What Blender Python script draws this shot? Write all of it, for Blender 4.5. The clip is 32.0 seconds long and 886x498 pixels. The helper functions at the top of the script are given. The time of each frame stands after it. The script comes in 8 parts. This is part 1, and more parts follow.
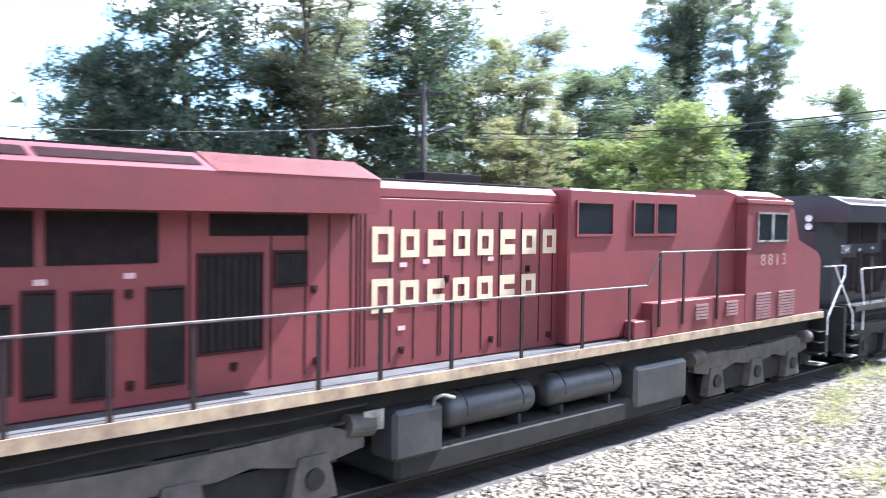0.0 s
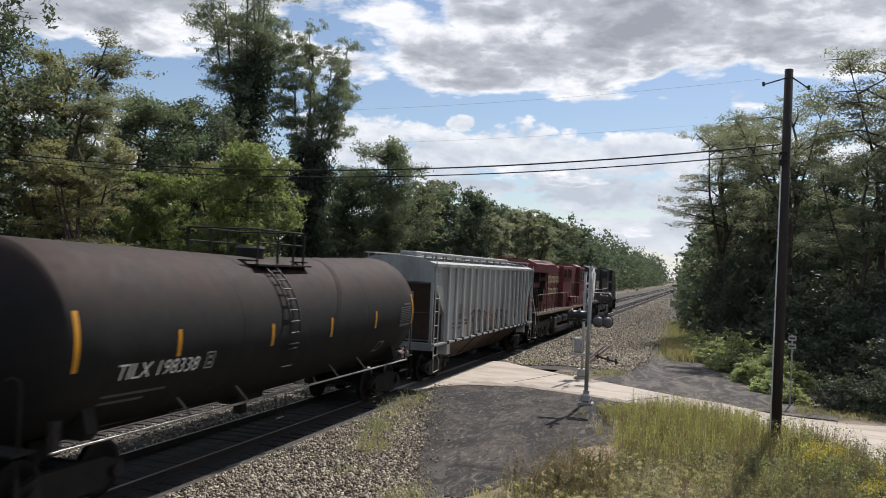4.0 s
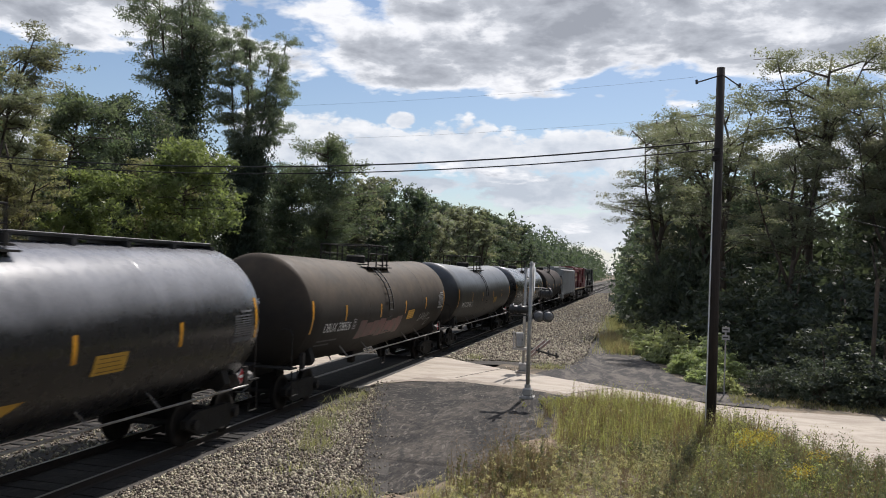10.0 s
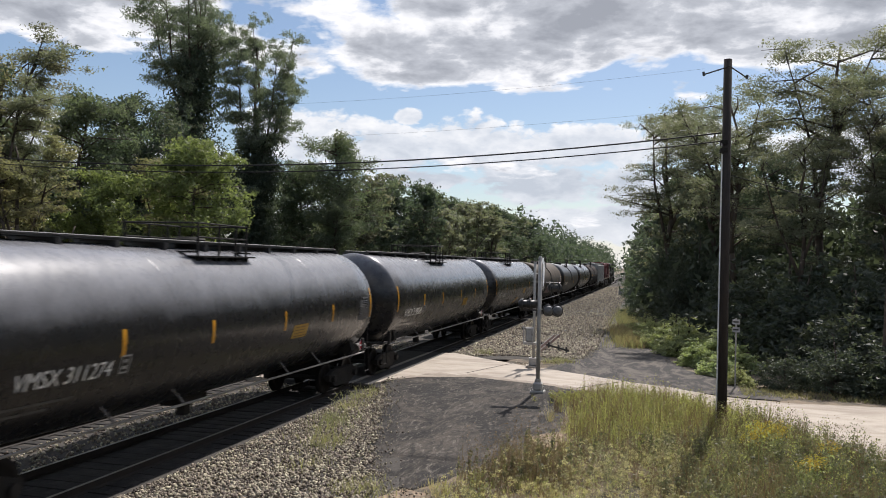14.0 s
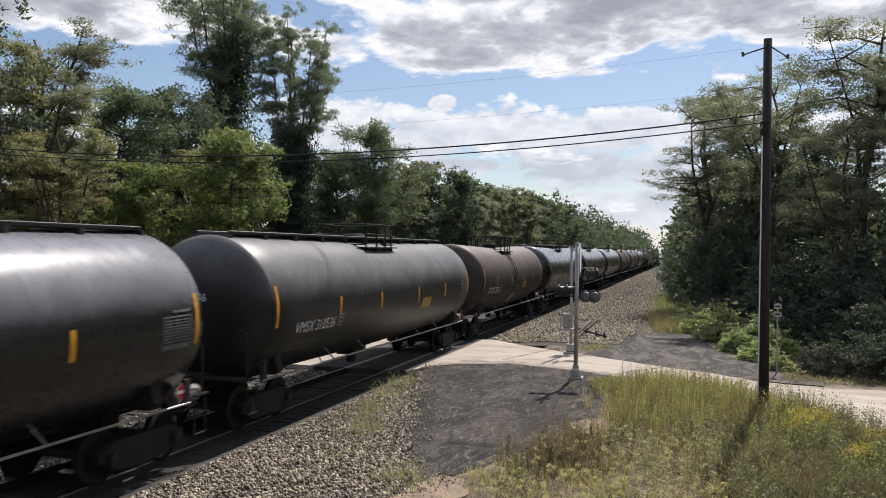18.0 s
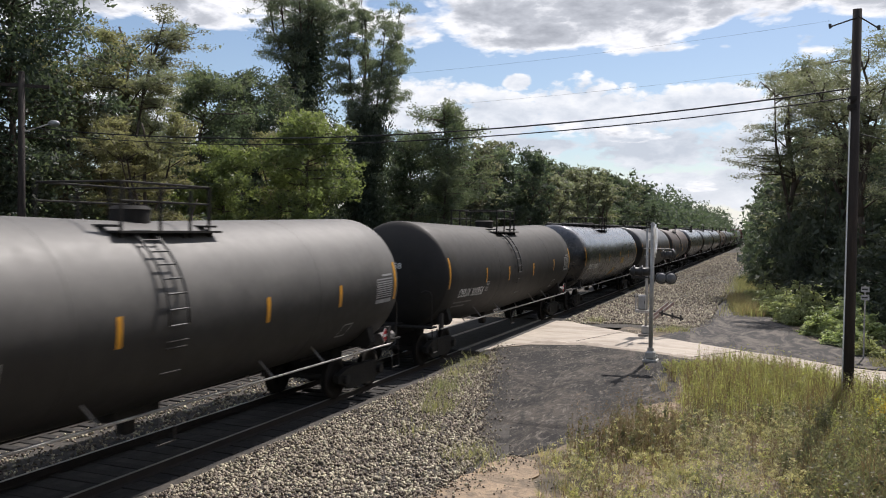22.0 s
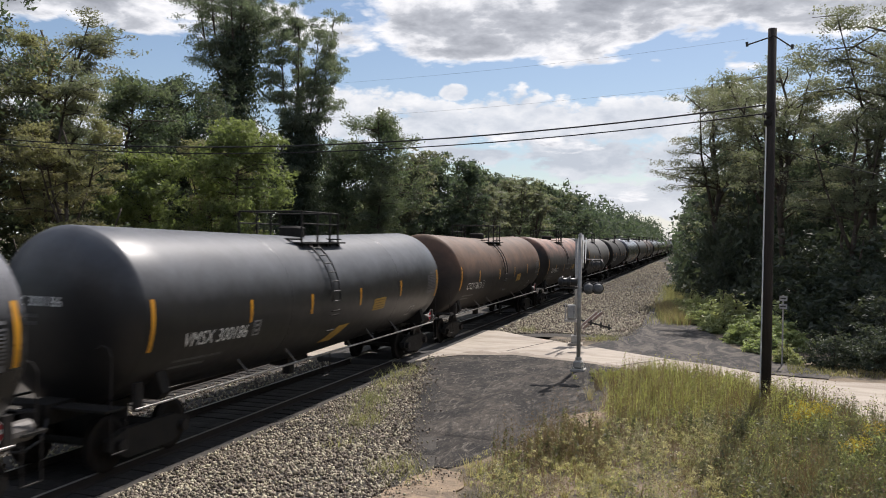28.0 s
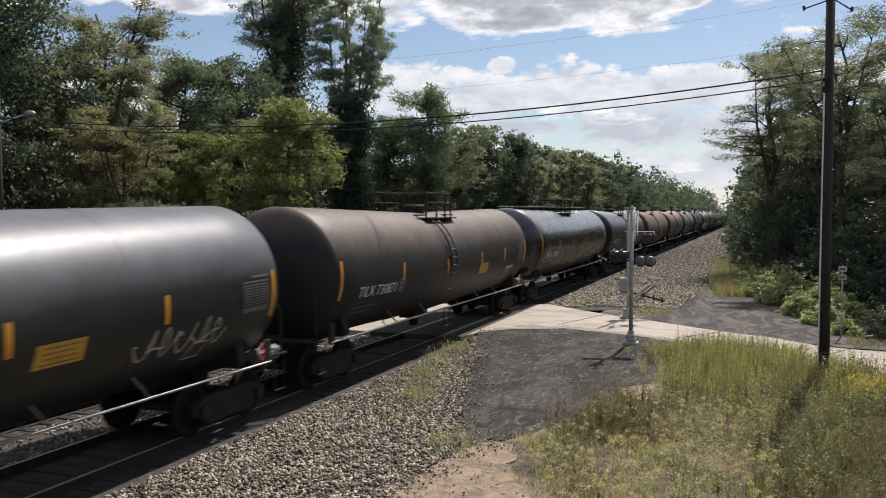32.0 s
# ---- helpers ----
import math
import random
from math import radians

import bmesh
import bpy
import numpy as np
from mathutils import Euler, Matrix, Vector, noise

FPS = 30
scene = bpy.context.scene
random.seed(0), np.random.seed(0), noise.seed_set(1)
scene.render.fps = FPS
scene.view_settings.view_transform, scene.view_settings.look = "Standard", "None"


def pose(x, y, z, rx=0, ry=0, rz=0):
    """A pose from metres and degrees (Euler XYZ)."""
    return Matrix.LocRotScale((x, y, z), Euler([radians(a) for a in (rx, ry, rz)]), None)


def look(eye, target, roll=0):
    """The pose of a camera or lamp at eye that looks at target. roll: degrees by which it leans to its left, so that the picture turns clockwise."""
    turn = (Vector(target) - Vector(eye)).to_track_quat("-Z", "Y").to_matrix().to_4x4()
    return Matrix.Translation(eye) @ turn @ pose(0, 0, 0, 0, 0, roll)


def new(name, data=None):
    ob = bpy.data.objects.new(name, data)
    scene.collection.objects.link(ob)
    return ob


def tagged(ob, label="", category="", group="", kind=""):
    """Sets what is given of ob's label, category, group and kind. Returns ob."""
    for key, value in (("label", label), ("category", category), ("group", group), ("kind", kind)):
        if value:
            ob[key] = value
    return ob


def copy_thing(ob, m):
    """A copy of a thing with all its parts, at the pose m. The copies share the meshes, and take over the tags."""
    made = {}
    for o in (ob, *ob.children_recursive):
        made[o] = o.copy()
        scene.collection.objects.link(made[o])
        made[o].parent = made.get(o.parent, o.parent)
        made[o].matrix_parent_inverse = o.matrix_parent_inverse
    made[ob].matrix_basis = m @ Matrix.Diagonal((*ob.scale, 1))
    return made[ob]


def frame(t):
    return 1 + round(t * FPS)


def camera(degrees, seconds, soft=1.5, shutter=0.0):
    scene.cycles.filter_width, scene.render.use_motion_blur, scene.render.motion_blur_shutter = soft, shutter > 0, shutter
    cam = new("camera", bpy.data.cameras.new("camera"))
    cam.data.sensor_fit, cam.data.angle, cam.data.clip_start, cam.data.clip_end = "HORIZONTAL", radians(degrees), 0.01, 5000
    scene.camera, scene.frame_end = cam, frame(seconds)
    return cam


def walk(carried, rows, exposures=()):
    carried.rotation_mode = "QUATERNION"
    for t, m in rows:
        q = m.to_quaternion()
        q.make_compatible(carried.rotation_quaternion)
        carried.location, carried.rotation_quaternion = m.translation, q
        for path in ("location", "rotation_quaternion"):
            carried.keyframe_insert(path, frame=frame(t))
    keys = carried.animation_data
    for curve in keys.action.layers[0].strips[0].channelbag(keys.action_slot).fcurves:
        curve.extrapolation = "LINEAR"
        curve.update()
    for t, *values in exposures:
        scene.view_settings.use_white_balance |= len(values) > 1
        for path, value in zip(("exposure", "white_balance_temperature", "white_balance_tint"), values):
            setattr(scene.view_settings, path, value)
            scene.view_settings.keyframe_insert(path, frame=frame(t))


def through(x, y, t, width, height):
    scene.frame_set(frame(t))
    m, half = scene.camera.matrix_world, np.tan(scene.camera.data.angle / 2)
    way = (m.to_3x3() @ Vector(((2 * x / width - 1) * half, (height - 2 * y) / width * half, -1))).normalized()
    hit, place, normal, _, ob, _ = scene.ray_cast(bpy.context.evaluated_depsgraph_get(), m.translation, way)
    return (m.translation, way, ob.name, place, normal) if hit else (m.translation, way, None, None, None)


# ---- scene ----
# ---- camera ----
cam = camera(56.1, 32.0, soft=0.95, shutter=0.3)
PATH = [
    (0.0, -0.14, -0.01, 4.095, 47.03, -2.1, 0.76),
    (0.5, -0.118, 0.014, 4.107, 36.34, -1.54, 1.44),
    (1.0, -0.111, 0.002, 4.117, 29.56, -1.2, 1.79),
    (1.5, -0.091, -0.009, 4.133, 25.65, -0.89, 1.85),
    (2.0, -0.079, -0.011, 4.159, 22.78, -0.13, 1.96),
    (2.5, -0.085, -0.009, 4.171, 20.82, 0.55, 2.02),
    (3.0, -0.068, -0.018, 4.178, 19.44, 0.94, 2.28),
    (3.5, -0.076, -0.012, 4.177, 18.41, 1.15, 2.52),
    (5.5, -0.052, -0.044, 4.16, 16.11, 1.26, 2.94),
    (6.0, -0.069, -0.039, 4.159, 15.76, 1.09, 3.05),
    (6.5, -0.066, -0.024, 4.163, 15.37, 0.91, 2.76),
    (7.0, -0.069, -0.009, 4.165, 15.06, 0.57, 2.59),
    (7.5, -0.078, -0.017, 4.161, 14.88, 0.42, 2.41),
    (8.0, -0.086, -0.037, 4.158, 14.72, 0.62, 2.47),
    (8.5, -0.082, -0.031, 4.151, 14.67, 0.99, 2.47),
    (9.0, -0.079, -0.047, 4.152, 14.5, 1.35, 2.56),
    (9.5, -0.073, -0.026, 4.156, 14.13, 1.34, 2.37),
    (10.0, -0.075, -0.031, 4.147, 13.56, 1.24, 2.09),
    (10.5, -0.058, -0.037, 4.157, 13.04, 1.21, 1.79),
    (11.0, -0.066, -0.045, 4.154, 13.02, 1.13, 1.65),
    (11.5, -0.06, -0.047, 4.149, 13.24, 1.14, 1.67),
    (12.0, -0.055, -0.055, 4.147, 13.34, 1.12, 1.49),
    (12.5, -0.056, -0.057, 4.144, 13.41, 1.04, 1.25),
    (13.0, -0.056, -0.058, 4.148, 13.55, 0.91, 1.2),
    (13.5, -0.058, -0.053, 4.155, 13.86, 0.83, 1.2),
    (14.0, -0.046, -0.064, 4.151, 14.19, 0.92, 1.37),
    (14.5, -0.054, -0.067, 4.157, 14.63, 0.93, 1.49),
    (16.5, -0.055, -0.046, 4.148, 15.99, 0.46, 1.06),
    (17.0, -0.061, -0.048, 4.154, 16.24, 0.46, 0.85),
    (17.5, -0.075, -0.044, 4.157, 16.52, 0.26, 0.74),
    (18.0, -0.06, -0.05, 4.156, 16.63, -0.03, 0.73),
    (18.5, -0.068, -0.045, 4.156, 16.66, -0.3, 0.61),
    (19.0, -0.057, -0.046, 4.15, 16.81, -0.5, 0.41),
    (19.5, -0.064, -0.029, 4.148, 16.97, -0.69, 0.26),
    (20.0, -0.072, -0.039, 4.144, 17.19, -0.49, 0.17),
    (20.5, -0.052, -0.044, 4.15, 17.37, -0.35, 0.16),
    (21.0, -0.057, -0.046, 4.147, 17.79, -0.59, 0.3),
    (21.5, -0.06, -0.046, 4.142, 19.59, -0.73, 0.43),
    (22.0, -0.016, -0.005, 4.162, 21.71, -1.45, 0.74),
    (22.5, 0.039, -0.007, 4.185, 21.05, -2.36, 0.97),
    (23.0, 0.076, 0.041, 4.212, 19.51, -2.06, 1.42),
    (23.5, 0.114, 0.089, 4.213, 18.06, -1.64, 1.55),
    (24.0, 0.142, 0.104, 4.213, 16.99, -1.11, 1.21),
    (24.5, 0.166, 0.089, 4.213, 16.42, -0.49, 1.0),
    (26.5, 0.165, 0.102, 4.212, 16.55, -0.15, 0.34),
    (27.0, 0.188, 0.091, 4.209, 16.79, -0.13, 0.82),
    (27.5, 0.182, 0.102, 4.214, 16.97, -0.44, 1.27),
    (28.0, 0.174, 0.099, 4.216, 17.37, -0.76, 0.81),
    (28.5, 0.181, 0.093, 4.215, 17.67, -0.76, 0.52),
    (29.0, 0.178, 0.091, 4.224, 17.91, -0.97, 0.58),
    (29.5, 0.181, 0.086, 4.22, 18.3, -1.42, 0.44),
    (30.0, 0.182, 0.083, 4.213, 18.55, -1.75, 0.09),
    (30.5, 0.181, 0.087, 4.221, 18.69, -2.02, -0.2),
    (31.0, 0.173, 0.081, 4.222, 18.81, -2.13, -0.18),
    (31.5, 0.174, 0.067, 4.225, 19.17, -2.08, -0.2),
    (32.0, 0.191, 0.035, 4.223, 20.81, -2.53, -0.06),
]
# how far the train has come at each half second
TRAIN = [
    (0, 0.0), (0.5, 5.63), (1, 11.82), (1.5, 17.62), (2, 23.53),
    (2.5, 29.06), (3, 35.38), (3.5, 41.23), (4, 47.08), (4.5, 52.93),
    (5, 58.78), (5.5, 64.63), (6, 71.1), (6.5, 77.13), (7, 82.85),
    (7.5, 89.02), (8, 95.47), (8.5, 101.54), (9, 107.52), (9.5, 113.2),
    (10, 119.33), (10.5, 125.81), (11, 132.02), (11.5, 138.01), (12, 143.63),
    (12.5, 149.7), (13, 156.16), (13.5, 162.12), (14, 167.72), (14.5, 173.72),
    (15, 179.45), (15.5, 185.2), (16, 190.95), (16.5, 196.65), (17, 202.75),
    (17.5, 208.82), (18, 214.85), (18.5, 220.8), (19, 226.4), (19.5, 232.6),
    (20, 238.9), (20.5, 244.7), (21, 250.45), (21.5, 256.1), (22, 261.66),
    (22.5, 267.81), (23, 273.53), (23.5, 278.94), (24, 284.69), (24.5, 290.92),
    (25, 296.7), (25.5, 302.45), (26, 308.2), (26.5, 313.95), (27, 320.17),
    (27.5, 325.55), (28, 331.28), (28.5, 336.5), (29, 342.26), (29.5, 348.31),
    (30, 354.1), (30.5, 359.5), (31, 364.87), (31.5, 370.72), (32, 376.57),
]


def camera_pose(x, y, z, yaw, pitch, roll):
    return pose(x, y, z, 90 + pitch, 0, yaw) @ pose(0, 0, 0, 0, 0, roll)


walk(cam, [(r[0], camera_pose(*r[1:])) for r in PATH],
     exposures=[(0.0, 2.35, 5350, 14), (0.5, 1.5, 5600, 14), (1.0, 0.6, 5950, 13), (1.5, 0.0, 6150, 13), (2.0, -0.38, 6200, 13), (3.0, -0.14, 6250, 13), (4.0, 0.0, 6300, 13), (5.6, 0.12, 6300, 13), (7.0, 0.10, 6310, 13), (9.0, -0.02, 6320, 13), (11.5, 0.02, 6350, 13), (16.0, 0.05, 6400, 14), (21.5, 0.05, 6400, 14), (22.6, 0.22, 6400, 14), (24.4, 0.22, 6400, 14), (26.8, 0.03, 6430, 14), (32.0, 0.0, 6450, 14)])

# ---- sky and sun ----
SUN_AZ, SUN_EL = 10.0, 52.0   # degrees to the right of the track's direction, and up


class Nodes:
    """Small helper to wire node trees."""

    def __init__(self, tree):
        self.t = tree

    def n(self, kind, values=()):
        node = self.t.nodes.new(kind)
        return self.feed(node, values)

    def feed(self, node, values):
        for k, v in dict(values).items():
            if isinstance(v, bpy.types.NodeSocket):
                self.t.links.new(v, node.inputs[k])
            else:
                node.inputs[k].default_value = v
        return node

    def math(self, op, a, b=0.0, clamp=False):
        node = self.n("ShaderNodeMath", {0: a, 1: b})
        node.operation, node.use_clamp = op, clamp
        return node.outputs[0]

    def mix(self, fac, a, b, blend="MIX"):
        node = self.t.nodes.new("ShaderNodeMix")
        node.data_type, node.blend_type = "RGBA", blend
        return self.feed(node, {0: fac, 6: a, 7: b}).outputs[2]

    def ramp(self, fac, stops):
        node = self.n("ShaderNodeValToRGB", {0: fac})
        el = node.color_ramp.elements
        while len(el) < len(stops):
            el.new(0.5)
        for e, (p, c) in zip(el, stops):
            e.position = p
            e.color = c if len(c) == 4 else (*c, 1)
        return node.outputs[0]

    def noise(self, vec, scale, detail=4.0, rough=0.55, distort=0.0):
        return self.n("ShaderNodeTexNoise", {"Vector": vec, "Scale": scale, "Detail": detail, "Roughness": rough, "Distortion": distort}).outputs[0]


def build_world():
    world = bpy.data.worlds.new("sky")
    scene.world = world
    world.use_nodes = True
    world.node_tree.nodes.clear()
    g = Nodes(world.node_tree)
    sky = g.n("ShaderNodeTexSky")
    sky.sky_type, sky.sun_disc = "NISHITA", False
    sky.sun_elevation, sky.sun_rotation = radians(SUN_EL), radians(SUN_AZ)
    sky.air_density, sky.dust_density = 1.0, 0.6
    way = g.n("ShaderNodeTexCoord").outputs["Generated"]
    sep = g.n("ShaderNodeSeparateXYZ", {0: way})
    x, y, z = sep.outputs
    up = g.math("MAXIMUM", z, 0.0)
    # the high deck lies on a plane far overhead and ends in a ragged line low over the woods
    low = g.math("ADD", up, 0.20)
    plane = g.n("ShaderNodeCombineXYZ", {0: g.math("DIVIDE", x, low), 1: g.math("DIVIDE", y, low), 2: 1.3}).outputs[0]
    round_x = g.math("ARCTAN2", x, y)
    big = g.noise(plane, 2.4, 8.0, 0.52, 0.15)
    curl = g.math("ABSOLUTE", g.math("SUBTRACT", g.noise(plane, 5.2, 7.0, 0.52, 0.1), 0.5))
    wisps = g.noise(plane, 6.0, 9.0, 0.58, 0.25)
    edge = g.n("ShaderNodeMapRange", {0: up, 1: 0.19, 2: 0.24, 3: -0.17, 4: 0.16}).outputs[0]
    thin = g.n("ShaderNodeMapRange", {0: up, 1: 0.35, 2: 0.65, 3: 0.0, 4: 0.14}).outputs[0]
    clear = g.n("ShaderNodeMapRange", {0: y, 1: 0.10, 2: -0.35, 3: 0.0, 4: 0.10}).outputs[0]
    deck = g.math("ADD", g.math("ADD", big, edge), g.math("MULTIPLY", g.math("SUBTRACT", curl, 0.09), 0.8))
    deck = g.math("SUBTRACT", g.math("SUBTRACT", deck, thin), clear)
    deck_a = g.n("ShaderNodeMapRange", {0: deck, 1: 0.45, 2: 0.54, 3: 0.0, 4: 1.0}).outputs[0]
    depth = g.math("ADD", g.math("MULTIPLY", g.math("SUBTRACT", deck, 0.48), 2.7), g.math("MULTIPLY", g.math("SUBTRACT", wisps, 0.5), 2.6))
    deck_c = g.ramp(depth, [(0.0, (0.98, 0.99, 0.99)), (0.22, (0.83, 0.85, 0.87)), (0.5, (0.545, 0.575, 0.615)), (1.0, (0.36, 0.385, 0.425))])
    # fair-weather heaps nearer the horizon: azimuth, height, half width, half height of each
    field = None
    for az, el, ra, re in ((-0.40, 0.148, 0.10, 0.040), (-0.33, 0.135, 0.07, 0.036), (-0.20, 0.142, 0.085, 0.038), (-0.08, 0.140, 0.14, 0.030), (0.04, 0.142, 0.09, 0.036),
                           (-0.294, 0.172, 0.020, 0.011), (-0.27, 0.098, 0.08, 0.013), (-0.10, 0.092, 0.17, 0.030), (-0.04, 0.050, 0.16, 0.032), (-0.32, 0.055, 0.14, 0.014),
                           (0.22, 0.12, 0.12, 0.05), (-0.58, 0.10, 0.13, 0.04), (-0.75, 0.13, 0.12, 0.03)):
        dx = g.math("DIVIDE", g.math("SUBTRACT", round_x, az), ra)
        dz = g.math("DIVIDE", g.math("SUBTRACT", up, el), re)
        one = g.math("SUBTRACT", 1.0, g.math("ADD", g.math("MULTIPLY", dx, dx), g.math("MULTIPLY", dz, dz)))
        field = one if field is None else g.math("MAXIMUM", field, one)
    field = g.math("MAXIMUM", field, -1.5)

    def heaps(rise):
        v = g.n("ShaderNodeCombineXYZ", {0: round_x, 1: g.math("MULTIPLY", g.math("ADD", up, rise), 1.9), 2: 7.9}).outputs[0]
        curls = g.math("ABSOLUTE", g.math("SUBTRACT", g.noise(v, 22.0, 7.0, 0.55, 0.1), 0.5))
        return g.math("ADD", g.math("MULTIPLY", g.math("SUBTRACT", g.noise(v, 9.0, 9.0, 0.55, 0.1), 0.5), 3.0), g.math("MULTIPLY", g.math("SUBTRACT", curls, 0.08), 2.6))

    here, above = heaps(0.0), heaps(0.016)
    heap = g.math("ADD", field, here)
    heap_a = g.n("ShaderNodeMapRange", {0: heap, 1: 0.10, 2: 0.42, 3: 0.0, 4: 1.0}).outputs[0]
    crest = g.n("ShaderNodeMapRange", {0: up, 1: 0.105, 2: 0.175, 3: -0.28, 4: 0.22}).outputs[0]
    lit = g.math("ADD", g.math("ADD", g.math("SUBTRACT", 0.74, g.math("MULTIPLY", heap, 0.36)), crest), g.math("MULTIPLY", g.math("SUBTRACT", here, above), 0.7), True)
    heap_c = g.ramp(lit, [(0.0, (0.55, 0.60, 0.66)), (0.45, (0.73, 0.77, 0.81)), (1.0, (0.97, 0.98, 0.97))])
    blue = g.mix(1.0, sky.outputs[0], (0.094, 0.096, 0.097, 1), "MULTIPLY")
    haze = g.n("ShaderNodeMapRange", {0: up, 1: 0.0, 2: 0.075, 3: 0.75, 4: 0.0}).outputs[0]
    mixed = g.mix(g.math("MULTIPLY", heap_a, 0.95), blue, heap_c)
    mixed = g.mix(haze, mixed, (0.84, 0.87, 0.89, 1))
    mixed = g.mix(deck_a, mixed, deck_c)
    bg = g.n("ShaderNodeBackground", {0: mixed, 1: 1.0})
    out = g.n("ShaderNodeOutputWorld")
    world.node_tree.links.new(bg.outputs[0], out.inputs[0])


build_world()
sun = new("sun", bpy.data.lights.new("sun", "SUN"))
sun.data.energy, sun.data.angle, sun.data.color = 4.9, radians(0.6), (1.0, 0.95, 0.87)
sun_way = Vector((math.sin(radians(SUN_AZ)) * math.cos(radians(SUN_EL)), math.cos(radians(SUN_AZ)) * math.cos(radians(SUN_EL)), math.sin(radians(SUN_EL))))
sun.matrix_world = look(sun_way * 60, (0, 0, 0))

# ---- materials ----


def material(name, colour, rough=0.6, metal=0.0, second=None, scale=2.0, grain=40.0, bump=0.0, bump_scale=60.0,
             amount=1.0, vary=0.0, coat=0.0, streak=None, contrast=(0.35, 0.65), spec=0.5, distort=0.0, dust_sheen=None):
    """A surface with its colour broken at two scales, some relief, and an own tone for each object or island."""
    m = bpy.data.materials.new(name)
    m.use_nodes = True
    g = Nodes(m.node_tree)
    bsdf = m.node_tree.nodes["Principled BSDF"]
    at = g.n("ShaderNodeTexCoord").outputs["Object"]
    if streak:
        at = g.n("ShaderNodeMapping", {0: at, 3: streak}).outputs[0]
    c1, c2 = (*colour, 1), (*(second or [v * 0.75 for v in colour]), 1)
    big = g.n("ShaderNodeMapRange", {0: g.noise(at, scale, 6.0, 0.65, distort), 1: contrast[0], 2: contrast[1], 3: 0.0, 4: amount}).outputs[0]
    col = g.mix(big, c1, c2)
    fine = g.noise(at, grain, 3.0, 0.6)
    col = g.mix(g.math("MULTIPLY", fine, 0.35), col, g.mix(1.0, col, (0.55, 0.55, 0.55, 1), "MULTIPLY"))
    if dust_sheen:
        # grime settled where the shell faces up, ragged below, or painted-in sky sheen
        tone, level, patchy = dust_sheen
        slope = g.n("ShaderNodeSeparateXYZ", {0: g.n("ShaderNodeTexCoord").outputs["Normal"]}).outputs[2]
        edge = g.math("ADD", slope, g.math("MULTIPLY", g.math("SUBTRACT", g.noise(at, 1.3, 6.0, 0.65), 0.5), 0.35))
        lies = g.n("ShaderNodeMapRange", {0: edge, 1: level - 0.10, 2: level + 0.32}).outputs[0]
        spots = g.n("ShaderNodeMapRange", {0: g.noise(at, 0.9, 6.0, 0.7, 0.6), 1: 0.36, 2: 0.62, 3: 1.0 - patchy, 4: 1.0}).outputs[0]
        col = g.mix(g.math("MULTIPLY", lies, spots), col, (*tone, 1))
    if vary:
        rnd = g.n("ShaderNodeObjectInfo").outputs["Random"]
        isl = g.n("ShaderNodeNewGeometry").outputs["Random Per Island"]
        r = g.math("FRACT", g.math("ADD", rnd, isl))
        hsv = g.n("ShaderNodeHueSaturation", {"Color": col, "Hue": g.math("ADD", 0.5, g.math("MULTIPLY", g.math("SUBTRACT", r, 0.5), 0.05 * vary)),
                                              "Value": g.math("ADD", 1.0 - vary * 0.5, g.math("MULTIPLY", r, vary))})
        col = hsv.outputs[0]
    m.node_tree.links.new(col, bsdf.inputs["Base Color"])
    bsdf.inputs["Metallic"].default_value = metal
    bsdf.inputs["Specular IOR Level"].default_value = spec
    m.node_tree.links.new(g.n("ShaderNodeMapRange", {0: fine, 3: max(rough - 0.08, 0.03), 4: min(rough + 0.10, 1.0)}).outputs[0], bsdf.inputs["Roughness"])
    if coat:
        bsdf.inputs["Coat Weight"].default_value = coat
        bsdf.inputs["Coat Roughness"].default_value = 0.12
    if bump:
        b = g.n("ShaderNodeBump", {"Strength": min(bump, 1.0), "Distance": 0.02, "Height": g.noise(at, bump_scale, 4.0, 0.6)})
        m.node_tree.links.new(b.outputs[0], bsdf.inputs["Normal"])
    return m


def leaf_material(name, colour, second, vary=0.7, through=0.35, gloss=0.3):
    """Leaves: two tones, some light let through."""
    m = bpy.data.materials.new(name)
    m.use_nodes = True
    g = Nodes(m.node_tree)
    m.node_tree.nodes.clear()
    isl = g.n("ShaderNodeNewGeometry").outputs["Random Per Island"]
    rnd = g.n("ShaderNodeObjectInfo").outputs["Random"]
    at = g.n("ShaderNodeTexCoord").outputs["Object"]
    col = g.mix(g.n("ShaderNodeMapRange", {0: g.noise(at, 0.45, 3.0), 1: 0.35, 2: 0.65}).outputs[0], (*colour, 1), (*second, 1))
    r = g.math("ADD", g.math("MULTIPLY", isl, 0.75), g.math("MULTIPLY", rnd, 0.25))
    hsv = g.n("ShaderNodeHueSaturation", {"Color": col, "Hue": g.math("ADD", 0.48, g.math("MULTIPLY", rnd, 0.04)),
                                          "Value": g.math("ADD", 1.0 - vary * 0.5, g.math("MULTIPLY", r, vary))}).outputs[0]
    d = g.n("ShaderNodeBsdfPrincipled", {"Base Color": hsv, "Roughness": 0.5, "Specular IOR Level": gloss})
    tcol = g.mix(1.0, hsv, (1.35, 1.45, 0.85, 1), "MULTIPLY")
    t = g.n("ShaderNodeBsdfTranslucent", {"Color": tcol})
    mix = g.n("ShaderNodeMixShader", {0: through, 1: d.outputs[0], 2: t.outputs[0]})
    out = g.n("ShaderNodeOutputMaterial")
    m.node_tree.links.new(mix.outputs[0], out.inputs[0])
    return m


